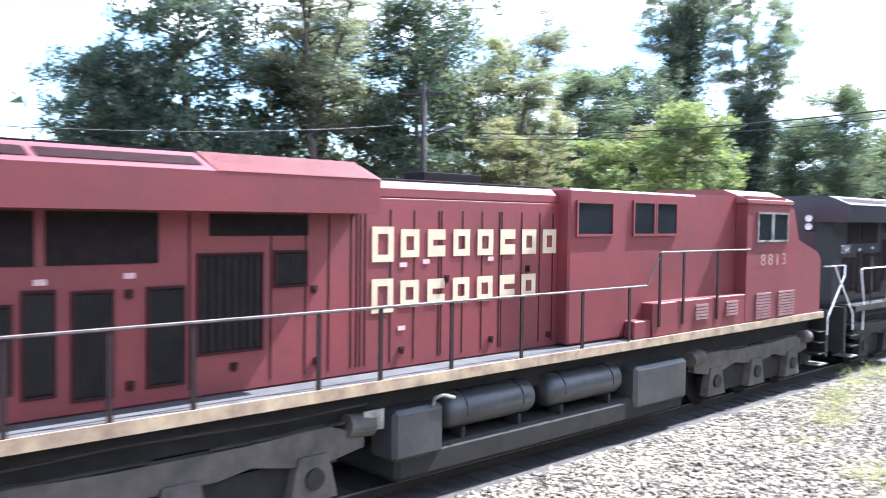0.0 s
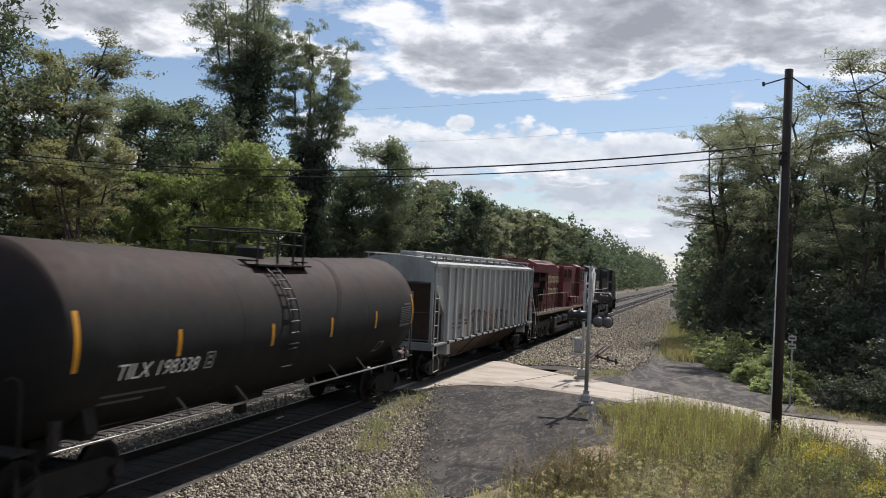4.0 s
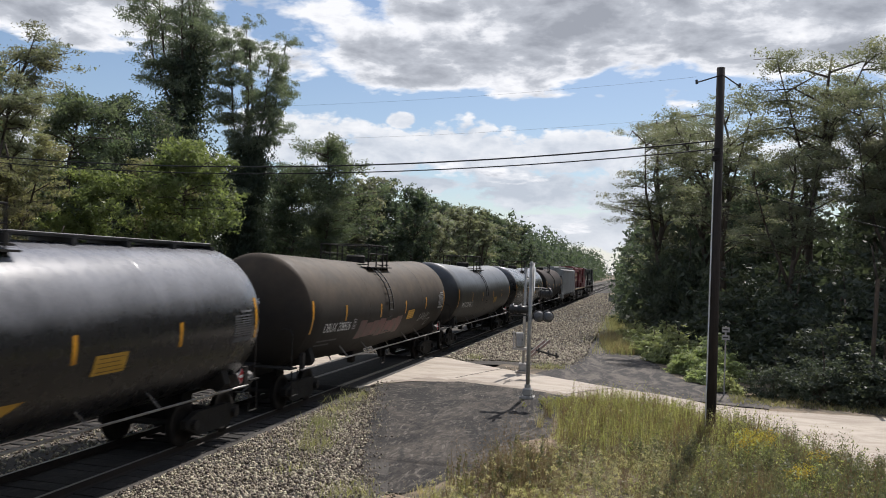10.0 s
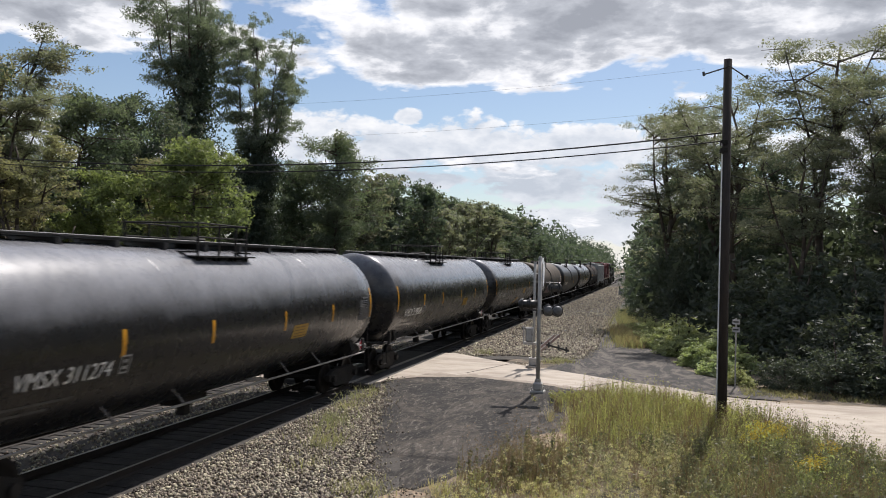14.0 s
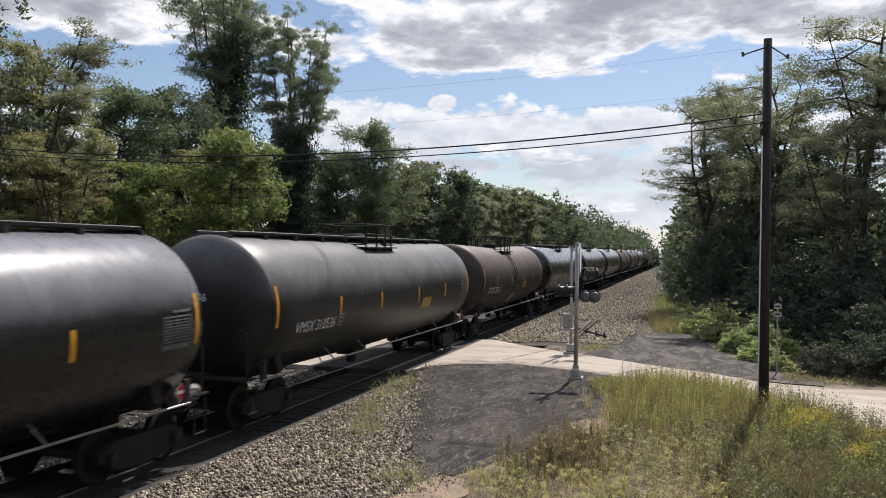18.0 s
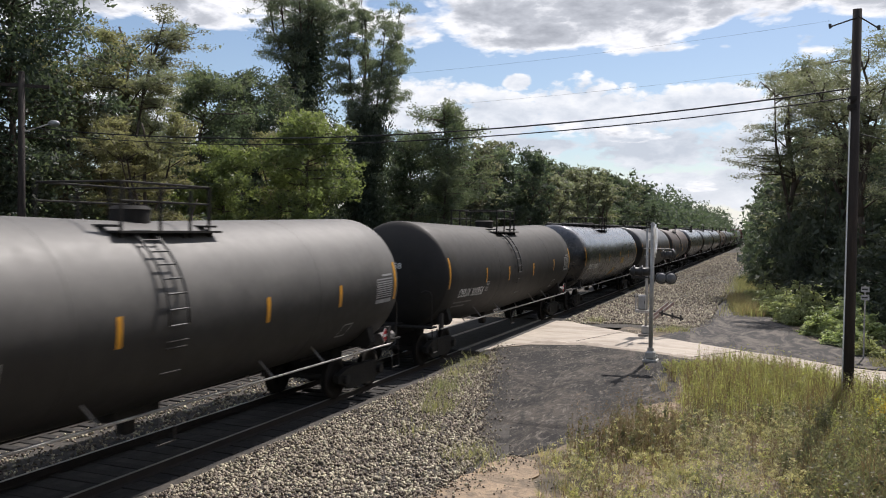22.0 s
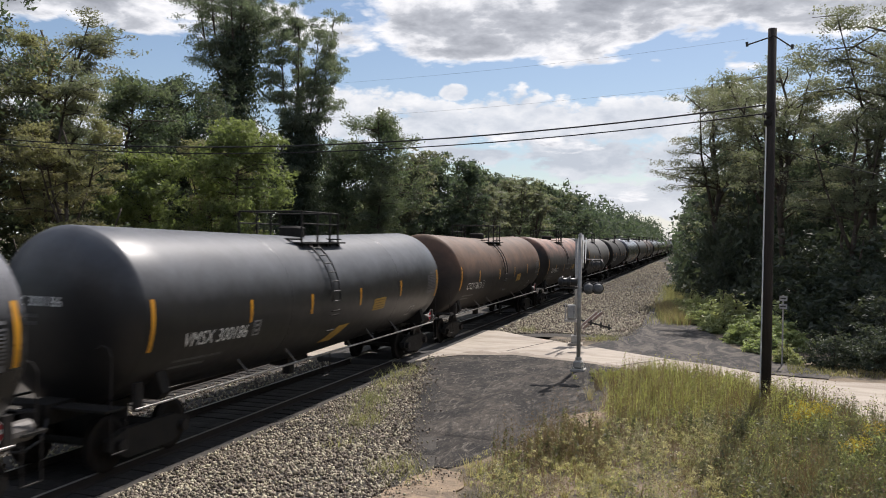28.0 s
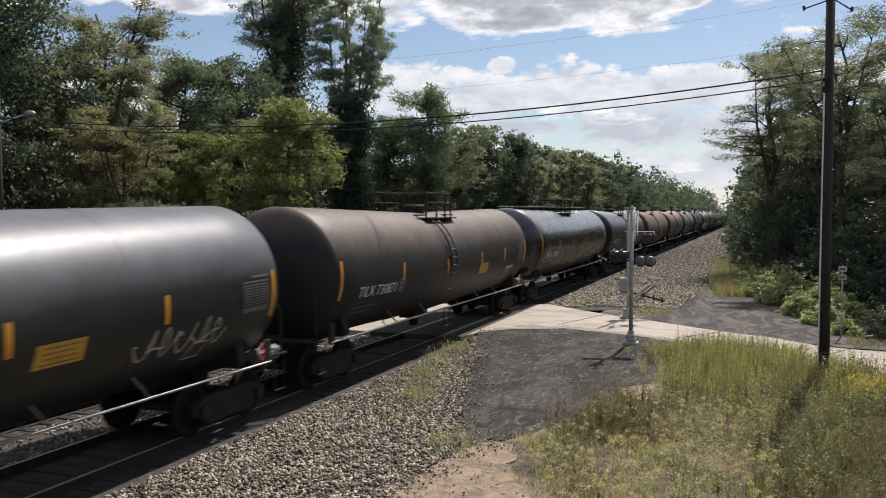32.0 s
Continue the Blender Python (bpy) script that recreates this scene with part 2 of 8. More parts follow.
M = {}
M["soil"] = material("soil", (0.225, 0.172, 0.118), 0.95, second=(0.080, 0.066, 0.045), scale=1.3, contrast=(0.42, 0.58), grain=14, bump=0.8, bump_scale=18)
M["ballast"] = material("ballast", (0.085, 0.074, 0.062), 0.95, second=(0.042, 0.037, 0.032), scale=9, grain=30, bump=1.0, bump_scale=22)
M["stone"] = material("ballast_stone", (0.44, 0.375, 0.285), 0.85, second=(0.20, 0.166, 0.125), scale=3, grain=60, vary=1.4)
def asphalt_material():
    """Old asphalt: dark binder, dusty swirls, pale scrapes and tan dust blown in."""
    m = bpy.data.materials.new("asphalt")
    m.use_nodes = True
    g = Nodes(m.node_tree)
    bsdf = m.node_tree.nodes["Principled BSDF"]
    at = g.n("ShaderNodeTexCoord").outputs["Object"]
    swirl = g.n("ShaderNodeMapping", {0: at, 2: (0, 0, 0.45), 3: (2.0, 0.6, 1)}).outputs[0]
    long = g.n("ShaderNodeMapping", {0: at, 2: (0, 0, -0.25), 3: (1.3, 0.5, 1)}).outputs[0]
    dust_sheen = g.n("ShaderNodeMapRange", {0: g.noise(long, 0.6, 8.0, 0.72, 1.2), 1: 0.43, 2: 0.58}).outputs[0]
    scrape = g.n("ShaderNodeMapRange", {0: g.noise(swirl, 1.5, 8.0, 0.74, 3.0), 1: 0.53, 2: 0.63, 3: 0.0, 4: 0.9}).outputs[0]
    dark = g.n("ShaderNodeMapRange", {0: g.noise(swirl, 0.9, 7.0, 0.72, 2.4), 1: 0.50, 2: 0.60}).outputs[0]
    crumbs = g.n("ShaderNodeMapRange", {0: g.noise(at, 16.0, 4.0, 0.75), 1: 0.56, 2: 0.70, 3: 0.0, 4: 0.6}).outputs[0]
    grit = g.noise(at, 70.0, 2.0, 0.7)
    col = g.mix(dust_sheen, (0.020, 0.018, 0.017, 1), (0.088, 0.074, 0.061, 1))
    col = g.mix(scrape, col, (0.205, 0.180, 0.152, 1))
    col = g.mix(g.math("MULTIPLY", dark, 0.75), col, (0.022, 0.021, 0.021, 1))
    col = g.mix(crumbs, col, (0.22, 0.20, 0.175, 1))
    col = g.mix(g.math("MULTIPLY", grit, 0.6), col, g.mix(1.0, col, (0.35, 0.35, 0.35, 1), "MULTIPLY"))
    m.node_tree.links.new(col, bsdf.inputs["Base Color"])
    bsdf.inputs["Roughness"].default_value = 0.9
    bsdf.inputs["Specular IOR Level"].default_value = 0.25
    b = g.n("ShaderNodeBump", {"Strength": 0.8, "Distance": 0.02, "Height": g.noise(at, 28.0, 4.0, 0.7)})
    m.node_tree.links.new(b.outputs[0], bsdf.inputs["Normal"])
    return m


M["asphalt"] = asphalt_material()
M["concrete"] = material("road_concrete", (0.50, 0.435, 0.36), 0.85, second=(0.34, 0.285, 0.23), scale=0.8, grain=35, bump=0.35, bump_scale=40, distort=1.0, streak=(0.55, 1.2, 1), contrast=(0.40, 0.66))
M["road_dirt"] = material("road_dirt", (0.25, 0.205, 0.165), 0.92, second=(0.40, 0.34, 0.275), scale=2.2, grain=35, bump=0.5, bump_scale=30, distort=1.2, streak=(0.6, 1.6, 1), contrast=(0.38, 0.62))
# dark tone of the crossing strips, the train's shade as colour
M["strip_shade"] = material("crossing_shade", (0.030, 0.028, 0.027), 0.85, second=(0.055, 0.050, 0.046), scale=2.5, grain=30, bump=0.4)
M["dirt"] = material("dirt", (0.36, 0.265, 0.175), 0.95, second=(0.17, 0.13, 0.092), scale=2.6, grain=22, bump=1.0, bump_scale=16, distort=1.5, contrast=(0.40, 0.62))
# near-black muck tone that also carries the shade under the train
M["track_dirt_shade"] = material("track_dirt_shade", (0.016, 0.015, 0.015), 0.95, second=(0.050, 0.044, 0.040), scale=0.9, grain=25, bump=0.7, bump_scale=20, distort=2.0, streak=(1.4, 0.35, 1), contrast=(0.42, 0.60))
M["lane_dirt"] = material("lane_dirt", (0.028, 0.025, 0.024), 0.92, second=(0.125, 0.106, 0.090), scale=0.9, grain=25, bump=0.7, bump_scale=20, distort=2.0, streak=(1.4, 0.45, 1), contrast=(0.44, 0.60))
M["tie"] = material("creosoted_wood", (0.020, 0.018, 0.016), 0.9, second=(0.030, 0.026, 0.023), scale=3, grain=40, bump=0.5, vary=0.4, streak=(0.4, 4, 4))
M["rail"] = material("rail_rust", (0.030, 0.021, 0.017), 0.8, metal=0.1, second=(0.018, 0.014, 0.012), scale=4)
M["rail_top"] = material("rail_polished", (0.40, 0.375, 0.345), 0.4, metal=0.5, second=(0.28, 0.265, 0.25), streak=(1, 0.1, 1))
M["wood_pole"] = material("pole_wood", (0.042, 0.033, 0.029), 0.9, second=(0.024, 0.019, 0.017), scale=3, grain=40, bump=0.6, bump_scale=30, streak=(6, 6, 0.5))
M["galv"] = material("galvanised_steel", (0.48, 0.465, 0.44), 0.55, metal=0.25, second=(0.36, 0.35, 0.33), scale=6)
M["alu"] = material("aluminium_paint", (0.34, 0.35, 0.36), 0.5, metal=0.4, second=(0.26, 0.27, 0.28), scale=5)
M["signal_grey"] = material("signal_grey", (0.16, 0.165, 0.17), 0.5, second=(0.10, 0.10, 0.105), scale=5)
M["black_paint"] = material("black_paint", (0.02, 0.02, 0.021), 0.45, second=(0.035, 0.033, 0.032), scale=4)
M["under"] = material("grimy_steel", (0.017, 0.016, 0.015), 0.8, second=(0.028, 0.025, 0.022), scale=3, grain=30, bump=0.3, spec=0.25)
M["under_grey"] = material("dusty_steel", (0.040, 0.035, 0.032), 0.75, second=(0.018, 0.016, 0.015), scale=2.5, grain=30, bump=0.3, spec=0.3)
M["bogie"] = material("dusty_brown_casting", (0.115, 0.095, 0.082), 0.8, second=(0.060, 0.050, 0.043), scale=2.5, grain=30, bump=0.3)
M["wheel"] = material("wheel_steel", (0.014, 0.012, 0.011), 0.8, metal=0.1, second=(0.024, 0.019, 0.016), scale=5, spec=0.25)
M["bright_pipe"] = material("bright_galvanised_pipe", (0.46, 0.445, 0.43), 0.38, metal=0.6, second=(0.25, 0.235, 0.225), scale=2)
M["pale_steel"] = material("worn_pale_steel", (0.42, 0.39, 0.35), 0.45, metal=0.3, second=(0.11, 0.10, 0.09), scale=5)
M["dusty_cylinder"] = material("dusty_cylinder_paint", (0.20, 0.185, 0.17), 0.6, second=(0.10, 0.09, 0.082), scale=4)
M["glass"] = material("dark_glass", (0.015, 0.017, 0.02), 0.06, second=(0.02, 0.022, 0.025), spec=0.6)
M["letter_white"] = material("lettering_white", (0.93, 0.93, 0.90), 0.5, second=(0.86, 0.86, 0.84), scale=4)
M["white_paint"] = material("white_paint", (0.82, 0.82, 0.80), 0.5, second=(0.72, 0.72, 0.70), scale=4)
M["faint_white"] = material("faint_stencil", (0.13, 0.13, 0.13), 0.6, second=(0.075, 0.075, 0.075), scale=5)
M["panel_ink"] = material("panel_ink", (0.15, 0.15, 0.16), 0.6, second=(0.10, 0.10, 0.105), scale=4)
M["notice_ink"] = material("notice_ink", (0.20, 0.11, 0.025), 0.6, second=(0.14, 0.08, 0.02), scale=4)
M["dull_white"] = material("stencil_white", (0.42, 0.42, 0.42), 0.6, second=(0.28, 0.28, 0.28), scale=4)
M["yellow"] = material("reflector_yellow", (0.75, 0.36, 0.02), 0.4, second=(0.62, 0.28, 0.02), scale=5)
M["panel_yellow"] = material("panel_yellow", (0.58, 0.34, 0.04), 0.5, second=(0.45, 0.26, 0.04), scale=4)
M["orange"] = material("orange_reflector", (0.55, 0.20, 0.06), 0.5, second=(0.42, 0.16, 0.06), scale=4)
M["gate_red"] = material("faded_gate_red", (0.30, 0.16, 0.14), 0.6, second=(0.45, 0.38, 0.34), scale=7)
M["red_sign"] = material("placard_red", (0.55, 0.03, 0.04), 0.5)
M["bark"] = material("bark", (0.11, 0.085, 0.065), 0.95, second=(0.06, 0.048, 0.04), scale=3, grain=25, bump=0.8, bump_scale=14, streak=(3, 3, 0.6))
M["leaf"] = leaf_material("leaves_green", (0.112, 0.142, 0.106), (0.148, 0.164, 0.118), through=0.5)
M["leaf_dark"] = leaf_material("leaves_dark", (0.067, 0.090, 0.076), (0.094, 0.113, 0.090), through=0.5)
# leaves of shrubs and inner woods, with the woods' shade put into their colour
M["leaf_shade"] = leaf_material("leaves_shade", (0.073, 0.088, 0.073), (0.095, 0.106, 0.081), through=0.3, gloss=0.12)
M["leaf_ivy"] = leaf_material("leaves_vine", (0.046, 0.064, 0.048), (0.066, 0.08, 0.056), through=0.28, gloss=0.2)
M["leaf_bright"] = leaf_material("leaves_bright", (0.205, 0.215, 0.095), (0.14, 0.16, 0.08), through=0.5)
M["leaf_olive"] = leaf_material("leaves_olive", (0.19, 0.192, 0.128), (0.23, 0.205, 0.138), through=0.58)
M["leaf_grey"] = leaf_material("leaves_grey_olive", (0.17, 0.186, 0.152), (0.205, 0.195, 0.157), through=0.52)
M["leaf_crown"] = leaf_material("leaves_crown", (0.134, 0.159, 0.139), (0.168, 0.186, 0.155), through=0.55)
M["leaf_bush"] = leaf_material("leaves_bush", (0.4, 0.42, 0.24), (0.27, 0.3, 0.16), through=0.42)
M["grass"] = leaf_material("grass_green", (0.242, 0.236, 0.142), (0.342, 0.301, 0.189), through=0.42)
M["grass_bright"] = leaf_material("grass_yellow_green", (0.319, 0.313, 0.147), (0.389, 0.342, 0.195), through=0.5)
M["grass_dry"] = leaf_material("grass_dry", (0.590, 0.496, 0.336), (0.448, 0.378, 0.242), through=0.4)
M["weed_brown"] = leaf_material("weed_brown", (0.159, 0.111, 0.080), (0.254, 0.183, 0.124), through=0.3)
M["weed_olive"] = leaf_material("weed_olive", (0.142, 0.153, 0.100), (0.195, 0.189, 0.130), through=0.45)
M["weed_pale"] = leaf_material("weed_pale", (0.38, 0.38, 0.24), (0.44, 0.40, 0.27), through=0.4)
M["weed_bright"] = leaf_material("weed_bright", (0.354, 0.354, 0.159), (0.271, 0.277, 0.124), through=0.45)
M["tan_grass"] = leaf_material("grass_tan", (0.36, 0.29, 0.19), (0.30, 0.26, 0.16))
M["golden"] = leaf_material("goldenrod", (0.56, 0.43, 0.07), (0.46, 0.38, 0.09))
M["wire"] = material("cable_black", (0.02, 0.02, 0.02), 0.6)

# ---- mesh helpers ----


def mesh_of(name, verts, faces, mat=None, smooth=False):
    me = bpy.data.meshes.new(name)
    me.from_pydata([tuple(v) for v in verts], [], [tuple(f) for f in faces])
    me.update()
    if mat is not None:
        me.materials.append(mat)
    if smooth:
        me.polygons.foreach_set("use_smooth", [True] * len(me.polygons))
    return me


def fast_mesh(name, verts, faces, mat):
    """verts (n, 3) and faces (m, k) as arrays."""
    me = bpy.data.meshes.new(name)
    faces = np.asarray(faces, dtype=np.int32)
    m, k = faces.shape
    me.vertices.add(len(verts))
    me.vertices.foreach_set("co", np.asarray(verts, dtype=np.float32).ravel())
    me.loops.add(m * k)
    me.loops.foreach_set("vertex_index", faces.ravel())
    me.polygons.add(m)
    me.polygons.foreach_set("loop_start", np.arange(0, m * k, k, dtype=np.int32))
    me.update(calc_edges=True)
    me.materials.append(mat)
    return me


def part(name, bm, mat, parent=None, label="", smooth=False):
    """Links a bmesh, or ready mesh data, as one mesh object under a thing."""
    if isinstance(bm, bpy.types.Mesh):
        me = bm
    else:
        me = bpy.data.meshes.new(name)
        bm.normal_update()
        bm.to_mesh(me)
        bm.free()
        me.materials.append(mat)
        if smooth:
            me.polygons.foreach_set("use_smooth", [True] * len(me.polygons))
    ob = new(name, me)
    if parent is not None:
        ob.parent = parent
    if label:
        ob["label"] = label
    return ob


def box(bm, x0, x1, y0, y1, z0, z1, bevel=0.0):
    geo = bmesh.ops.create_cube(bm, size=1.0, matrix=Matrix.LocRotScale(((x0 + x1) / 2, (y0 + y1) / 2, (z0 + z1) / 2), None, (abs(x1 - x0), abs(y1 - y0), abs(z1 - z0))))
    if bevel:
        edges = {e for v in geo["verts"] for e in v.link_edges}
        bmesh.ops.bevel(bm, geom=list(edges), offset=bevel, segments=1, affect="EDGES")
    return bm


def boxes(*rows, bevel=0.0):
    bm = bmesh.new()
    for r in rows:
        box(bm, *r, bevel=bevel)
    return bm


def rod(bm, a, b, r, n=8, r2=None):
    """A round bar from a to b."""
    a, b = Vector(a), Vector(b)
    d = b - a
    m = Matrix.Translation((a + b) / 2) @ d.to_track_quat("Z", "Y").to_matrix().to_4x4()
    bmesh.ops.create_cone(bm, cap_ends=True, segments=n, radius1=r, radius2=r if r2 is None else r2, depth=d.length, matrix=m)
    return bm


def rods(pairs, r, n=6):
    bm = bmesh.new()
    for a, b in pairs:
        rod(bm, a, b, r, n)
    return bm


def pipe(points, r, n=6):
    bm = bmesh.new()
    for a, b in zip(points, points[1:]):
        rod(bm, a, b, r, n)
    return bm


def prism(bm, profile, y0, y1):
    """Extrudes a closed outline of (x, z) along y."""
    a = [bm.verts.new((x, y0, z)) for x, z in profile]
    b = [bm.verts.new((x, y1, z)) for x, z in profile]
    n = len(profile)
    bm.faces.new(a)
    bm.faces.new(b[::-1])
    for i in range(n):
        bm.faces.new((a[i], b[i], b[(i + 1) % n], a[(i + 1) % n]))
    bmesh.ops.recalc_face_normals(bm, faces=bm.faces)
    return bm


def side_prism(bm, profile, x0, x1):
    """Extrudes a closed outline of (y, z) along x."""
    a = [bm.verts.new((x0, y, z)) for y, z in profile]
    b = [bm.verts.new((x1, y, z)) for y, z in profile]
    n = len(profile)
    bm.faces.new(a)
    bm.faces.new(b[::-1])
    for i in range(n):
        bm.faces.new((a[i], b[i], b[(i + 1) % n], a[(i + 1) % n]))
    bmesh.ops.recalc_face_normals(bm, faces=bm.faces)
    return bm


def lathe_y(profile, n=48):
    """Revolves (r, y) round the y axis."""
    verts, faces = [], []
    for r, y in profile:
        for i in range(n):
            a = 2 * math.pi * i / n
            verts.append((r * math.cos(a), y, r * math.sin(a)))
    for k in range(len(profile) - 1):
        for i in range(n):
            j = (i + 1) % n
            faces.append((k * n + i, (k + 1) * n + i, (k + 1) * n + j, k * n + j))
    return verts, faces


def thing(name, label, category, group="", at=None):
    ob = new(name)
    if at is not None:
        ob.matrix_basis = at
    return tagged(ob, label, category, group)


TEXTS = {}


def text_mesh(words, size, mat):
    """Flat lettering as (points in its own plane, faces)."""
    if (words, size) not in TEXTS:
        cu = bpy.data.curves.new("lettering", "FONT")
        cu.body, cu.size, cu.resolution_u, cu.offset = words, size, 3, 0.001 * size
        ob = bpy.data.objects.new("lettering", cu)
        me = bpy.data.meshes.new_from_object(ob)
        pts = [v.co.copy() for v in me.vertices]
        faces = [tuple(p.vertices) for p in me.polygons]
        bpy.data.objects.remove(ob)
        bpy.data.curves.remove(cu)
        bpy.data.meshes.remove(me)
        TEXTS[words, size] = (pts, faces)
    return TEXTS[words, size]

# ---- ground, track and road ----
TRACK_X, FAR_TRACK_X, RAIL_Z, GAUGE = -11.0, -15.0, -0.12, 0.795   # GAUGE: half of it, between rail centres


def bumpy(x, y, k=1.0):
    return k * (0.05 * noise.noise((x * 0.35, y * 0.35, 0)) + 0.02 * noise.noise((x * 1.7, y * 1.7, 3)))


def build_ground():
    xs = [-1500, -400, -120, -60, -40, -30, -24, -20.5] + [-19.5 + 0.7 * i for i in range(58)] + [24, 30, 45, 80, 200, 500, 1500]
    ys = [-1500, -300, -80, -30, -12] + [-6 + 0.8 * i for i in range(70)] + [54, 60, 70, 85, 110, 150, 220, 350, 600, 1000, 2500]
    verts, faces = [], []
    for y in ys:
        for x in xs:
            near = max(0.0, 1 - abs(x) / 60) * (1 if y < 60 else 0.3)
            z = -0.115 + bumpy(x, y, 0.6 * near)
            if x < -21:
                z -= min(0.5, (-21 - x) * 0.1)
            if -22 < x < -4.3:
                z = -0.60 if x < -6.5 else -0.17
            verts.append((x, y, z))
    n = len(xs)
    for j in range(len(ys) - 1):
        for i in range(n - 1):
            faces.append((j * n + i, j * n + i + 1, (j + 1) * n + i + 1, (j + 1) * n + i))
    return tagged(new("ground", mesh_of("ground", verts, faces, M["soil"], True)), "brown soil with sparse low growth", "ground", kind="structure")


def sheet(name, outline, z, depth, mat, label, category, step=0.0, ragged=0.0):
    """A slab with the given outline of (x, y); its edge wavers by ragged metres."""
    rnd = random.Random(name)
    pts = []
    for (ax, ay), (bx, by) in zip(outline, outline[1:] + outline[:1]):
        d = math.hypot(bx - ax, by - ay)
        k = max(1, int(d / step)) if step else 1
        for i in range(k):
            f = i / k
            px, py = ax + (bx - ax) * f, ay + (by - ay) * f
            wave = 2.2 * ragged * noise.noise((px * 0.9, py * 0.9, 4))
            pts.append((px + wave + rnd.uniform(-ragged, ragged), py + wave + rnd.uniform(-ragged, ragged)))
    bm = bmesh.new()
    top = [bm.verts.new((x, y, z(x, y) if callable(z) else z)) for x, y in pts]
    low = [bm.verts.new((v.co.x, v.co.y, v.co.z - depth)) for v in top]
    bm.faces.new(top)
    m = len(top)
    for i in range(m):
        bm.faces.new((top[i], low[i], low[(i + 1) % m], top[(i + 1) % m]))
    bmesh.ops.recalc_face_normals(bm, faces=bm.faces)
    if bm.faces[0].normal.z < 0:
        bmesh.ops.reverse_faces(bm, faces=bm.faces)
    ob = part(name, bm, mat)
    return tagged(ob, label, category, kind="structure")


def ballast_height(x):
    """The bed's cross-section: level under both tracks, falling gently to the verge."""
    if x < -20.5:
        return -0.50
    if x < -18.2:
        return -0.50 + (x + 20.5) / 2.3 * 0.20
    if x < -9.35:
        return -0.30
    return min(-0.10, -0.30 + (x + 9.35) / 2.85 * 0.20)


def near_edge(y):
    """Where the bed ends towards the verge."""
    if y < 15:
        return -5.1
    if y < 29:
        return max(-9.2, -5.4 - (y - 15) * 0.297)
    if y < 38:
        return -9.2
    if y < 42:
        return -3.2
    return -2.9 - (y - 42) * 0.012


def build_ballast_bed():
    ys = [-450, -200, -80, -30] + [-12 + 1.0 * i for i in range(90)] + [90, 110, 150, 220, 350, 700, 1500]
    verts, faces, n = [], [], 0
    for y in ys:
        e = near_edge(y) + 0.8
        xs = [-21, -20.5, -18.2, -15, -12, -9.75, -9.35] + [-9.35 + (e + 9.35) * f for f in (0.2, 0.4, 0.6, 0.8, 1.0)]
        n = len(xs)
        for x in xs:
            verts.append((x, y, ballast_height(x) + (0.02 * noise.noise((x * 2, y * 2, 1)) if x > -9 else 0)))
    for j in range(len(ys) - 1):
        for i in range(n - 1):
            faces.append((j * n + i, j * n + i + 1, (j + 1) * n + i + 1, (j + 1) * n + i))
    return tagged(new("ballast_bed", mesh_of("ballast_bed", verts, faces, M["ballast"], True)), "grey crushed-stone ballast bed under two tracks", "ballast", kind="structure")


def build_shaded_ballast():
    """Black layer between and beside the ties, muck and the train's shade in one colour, short of the crossing on both
    sides.
    """
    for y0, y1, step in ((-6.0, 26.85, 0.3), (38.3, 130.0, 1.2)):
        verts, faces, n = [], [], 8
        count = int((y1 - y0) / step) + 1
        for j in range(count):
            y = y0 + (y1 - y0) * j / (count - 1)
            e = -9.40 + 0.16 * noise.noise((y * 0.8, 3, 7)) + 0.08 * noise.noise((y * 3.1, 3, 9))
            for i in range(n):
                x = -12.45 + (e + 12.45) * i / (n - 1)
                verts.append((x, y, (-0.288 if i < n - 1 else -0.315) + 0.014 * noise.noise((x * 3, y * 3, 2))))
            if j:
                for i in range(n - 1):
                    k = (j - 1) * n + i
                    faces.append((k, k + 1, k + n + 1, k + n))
        tagged(new("fouled_ballast", mesh_of("fouled_ballast", verts, faces, M["track_dirt_shade"], True)), "black fouled ballast between the ties, darkened for the train's shade", "ballast", kind="structure")


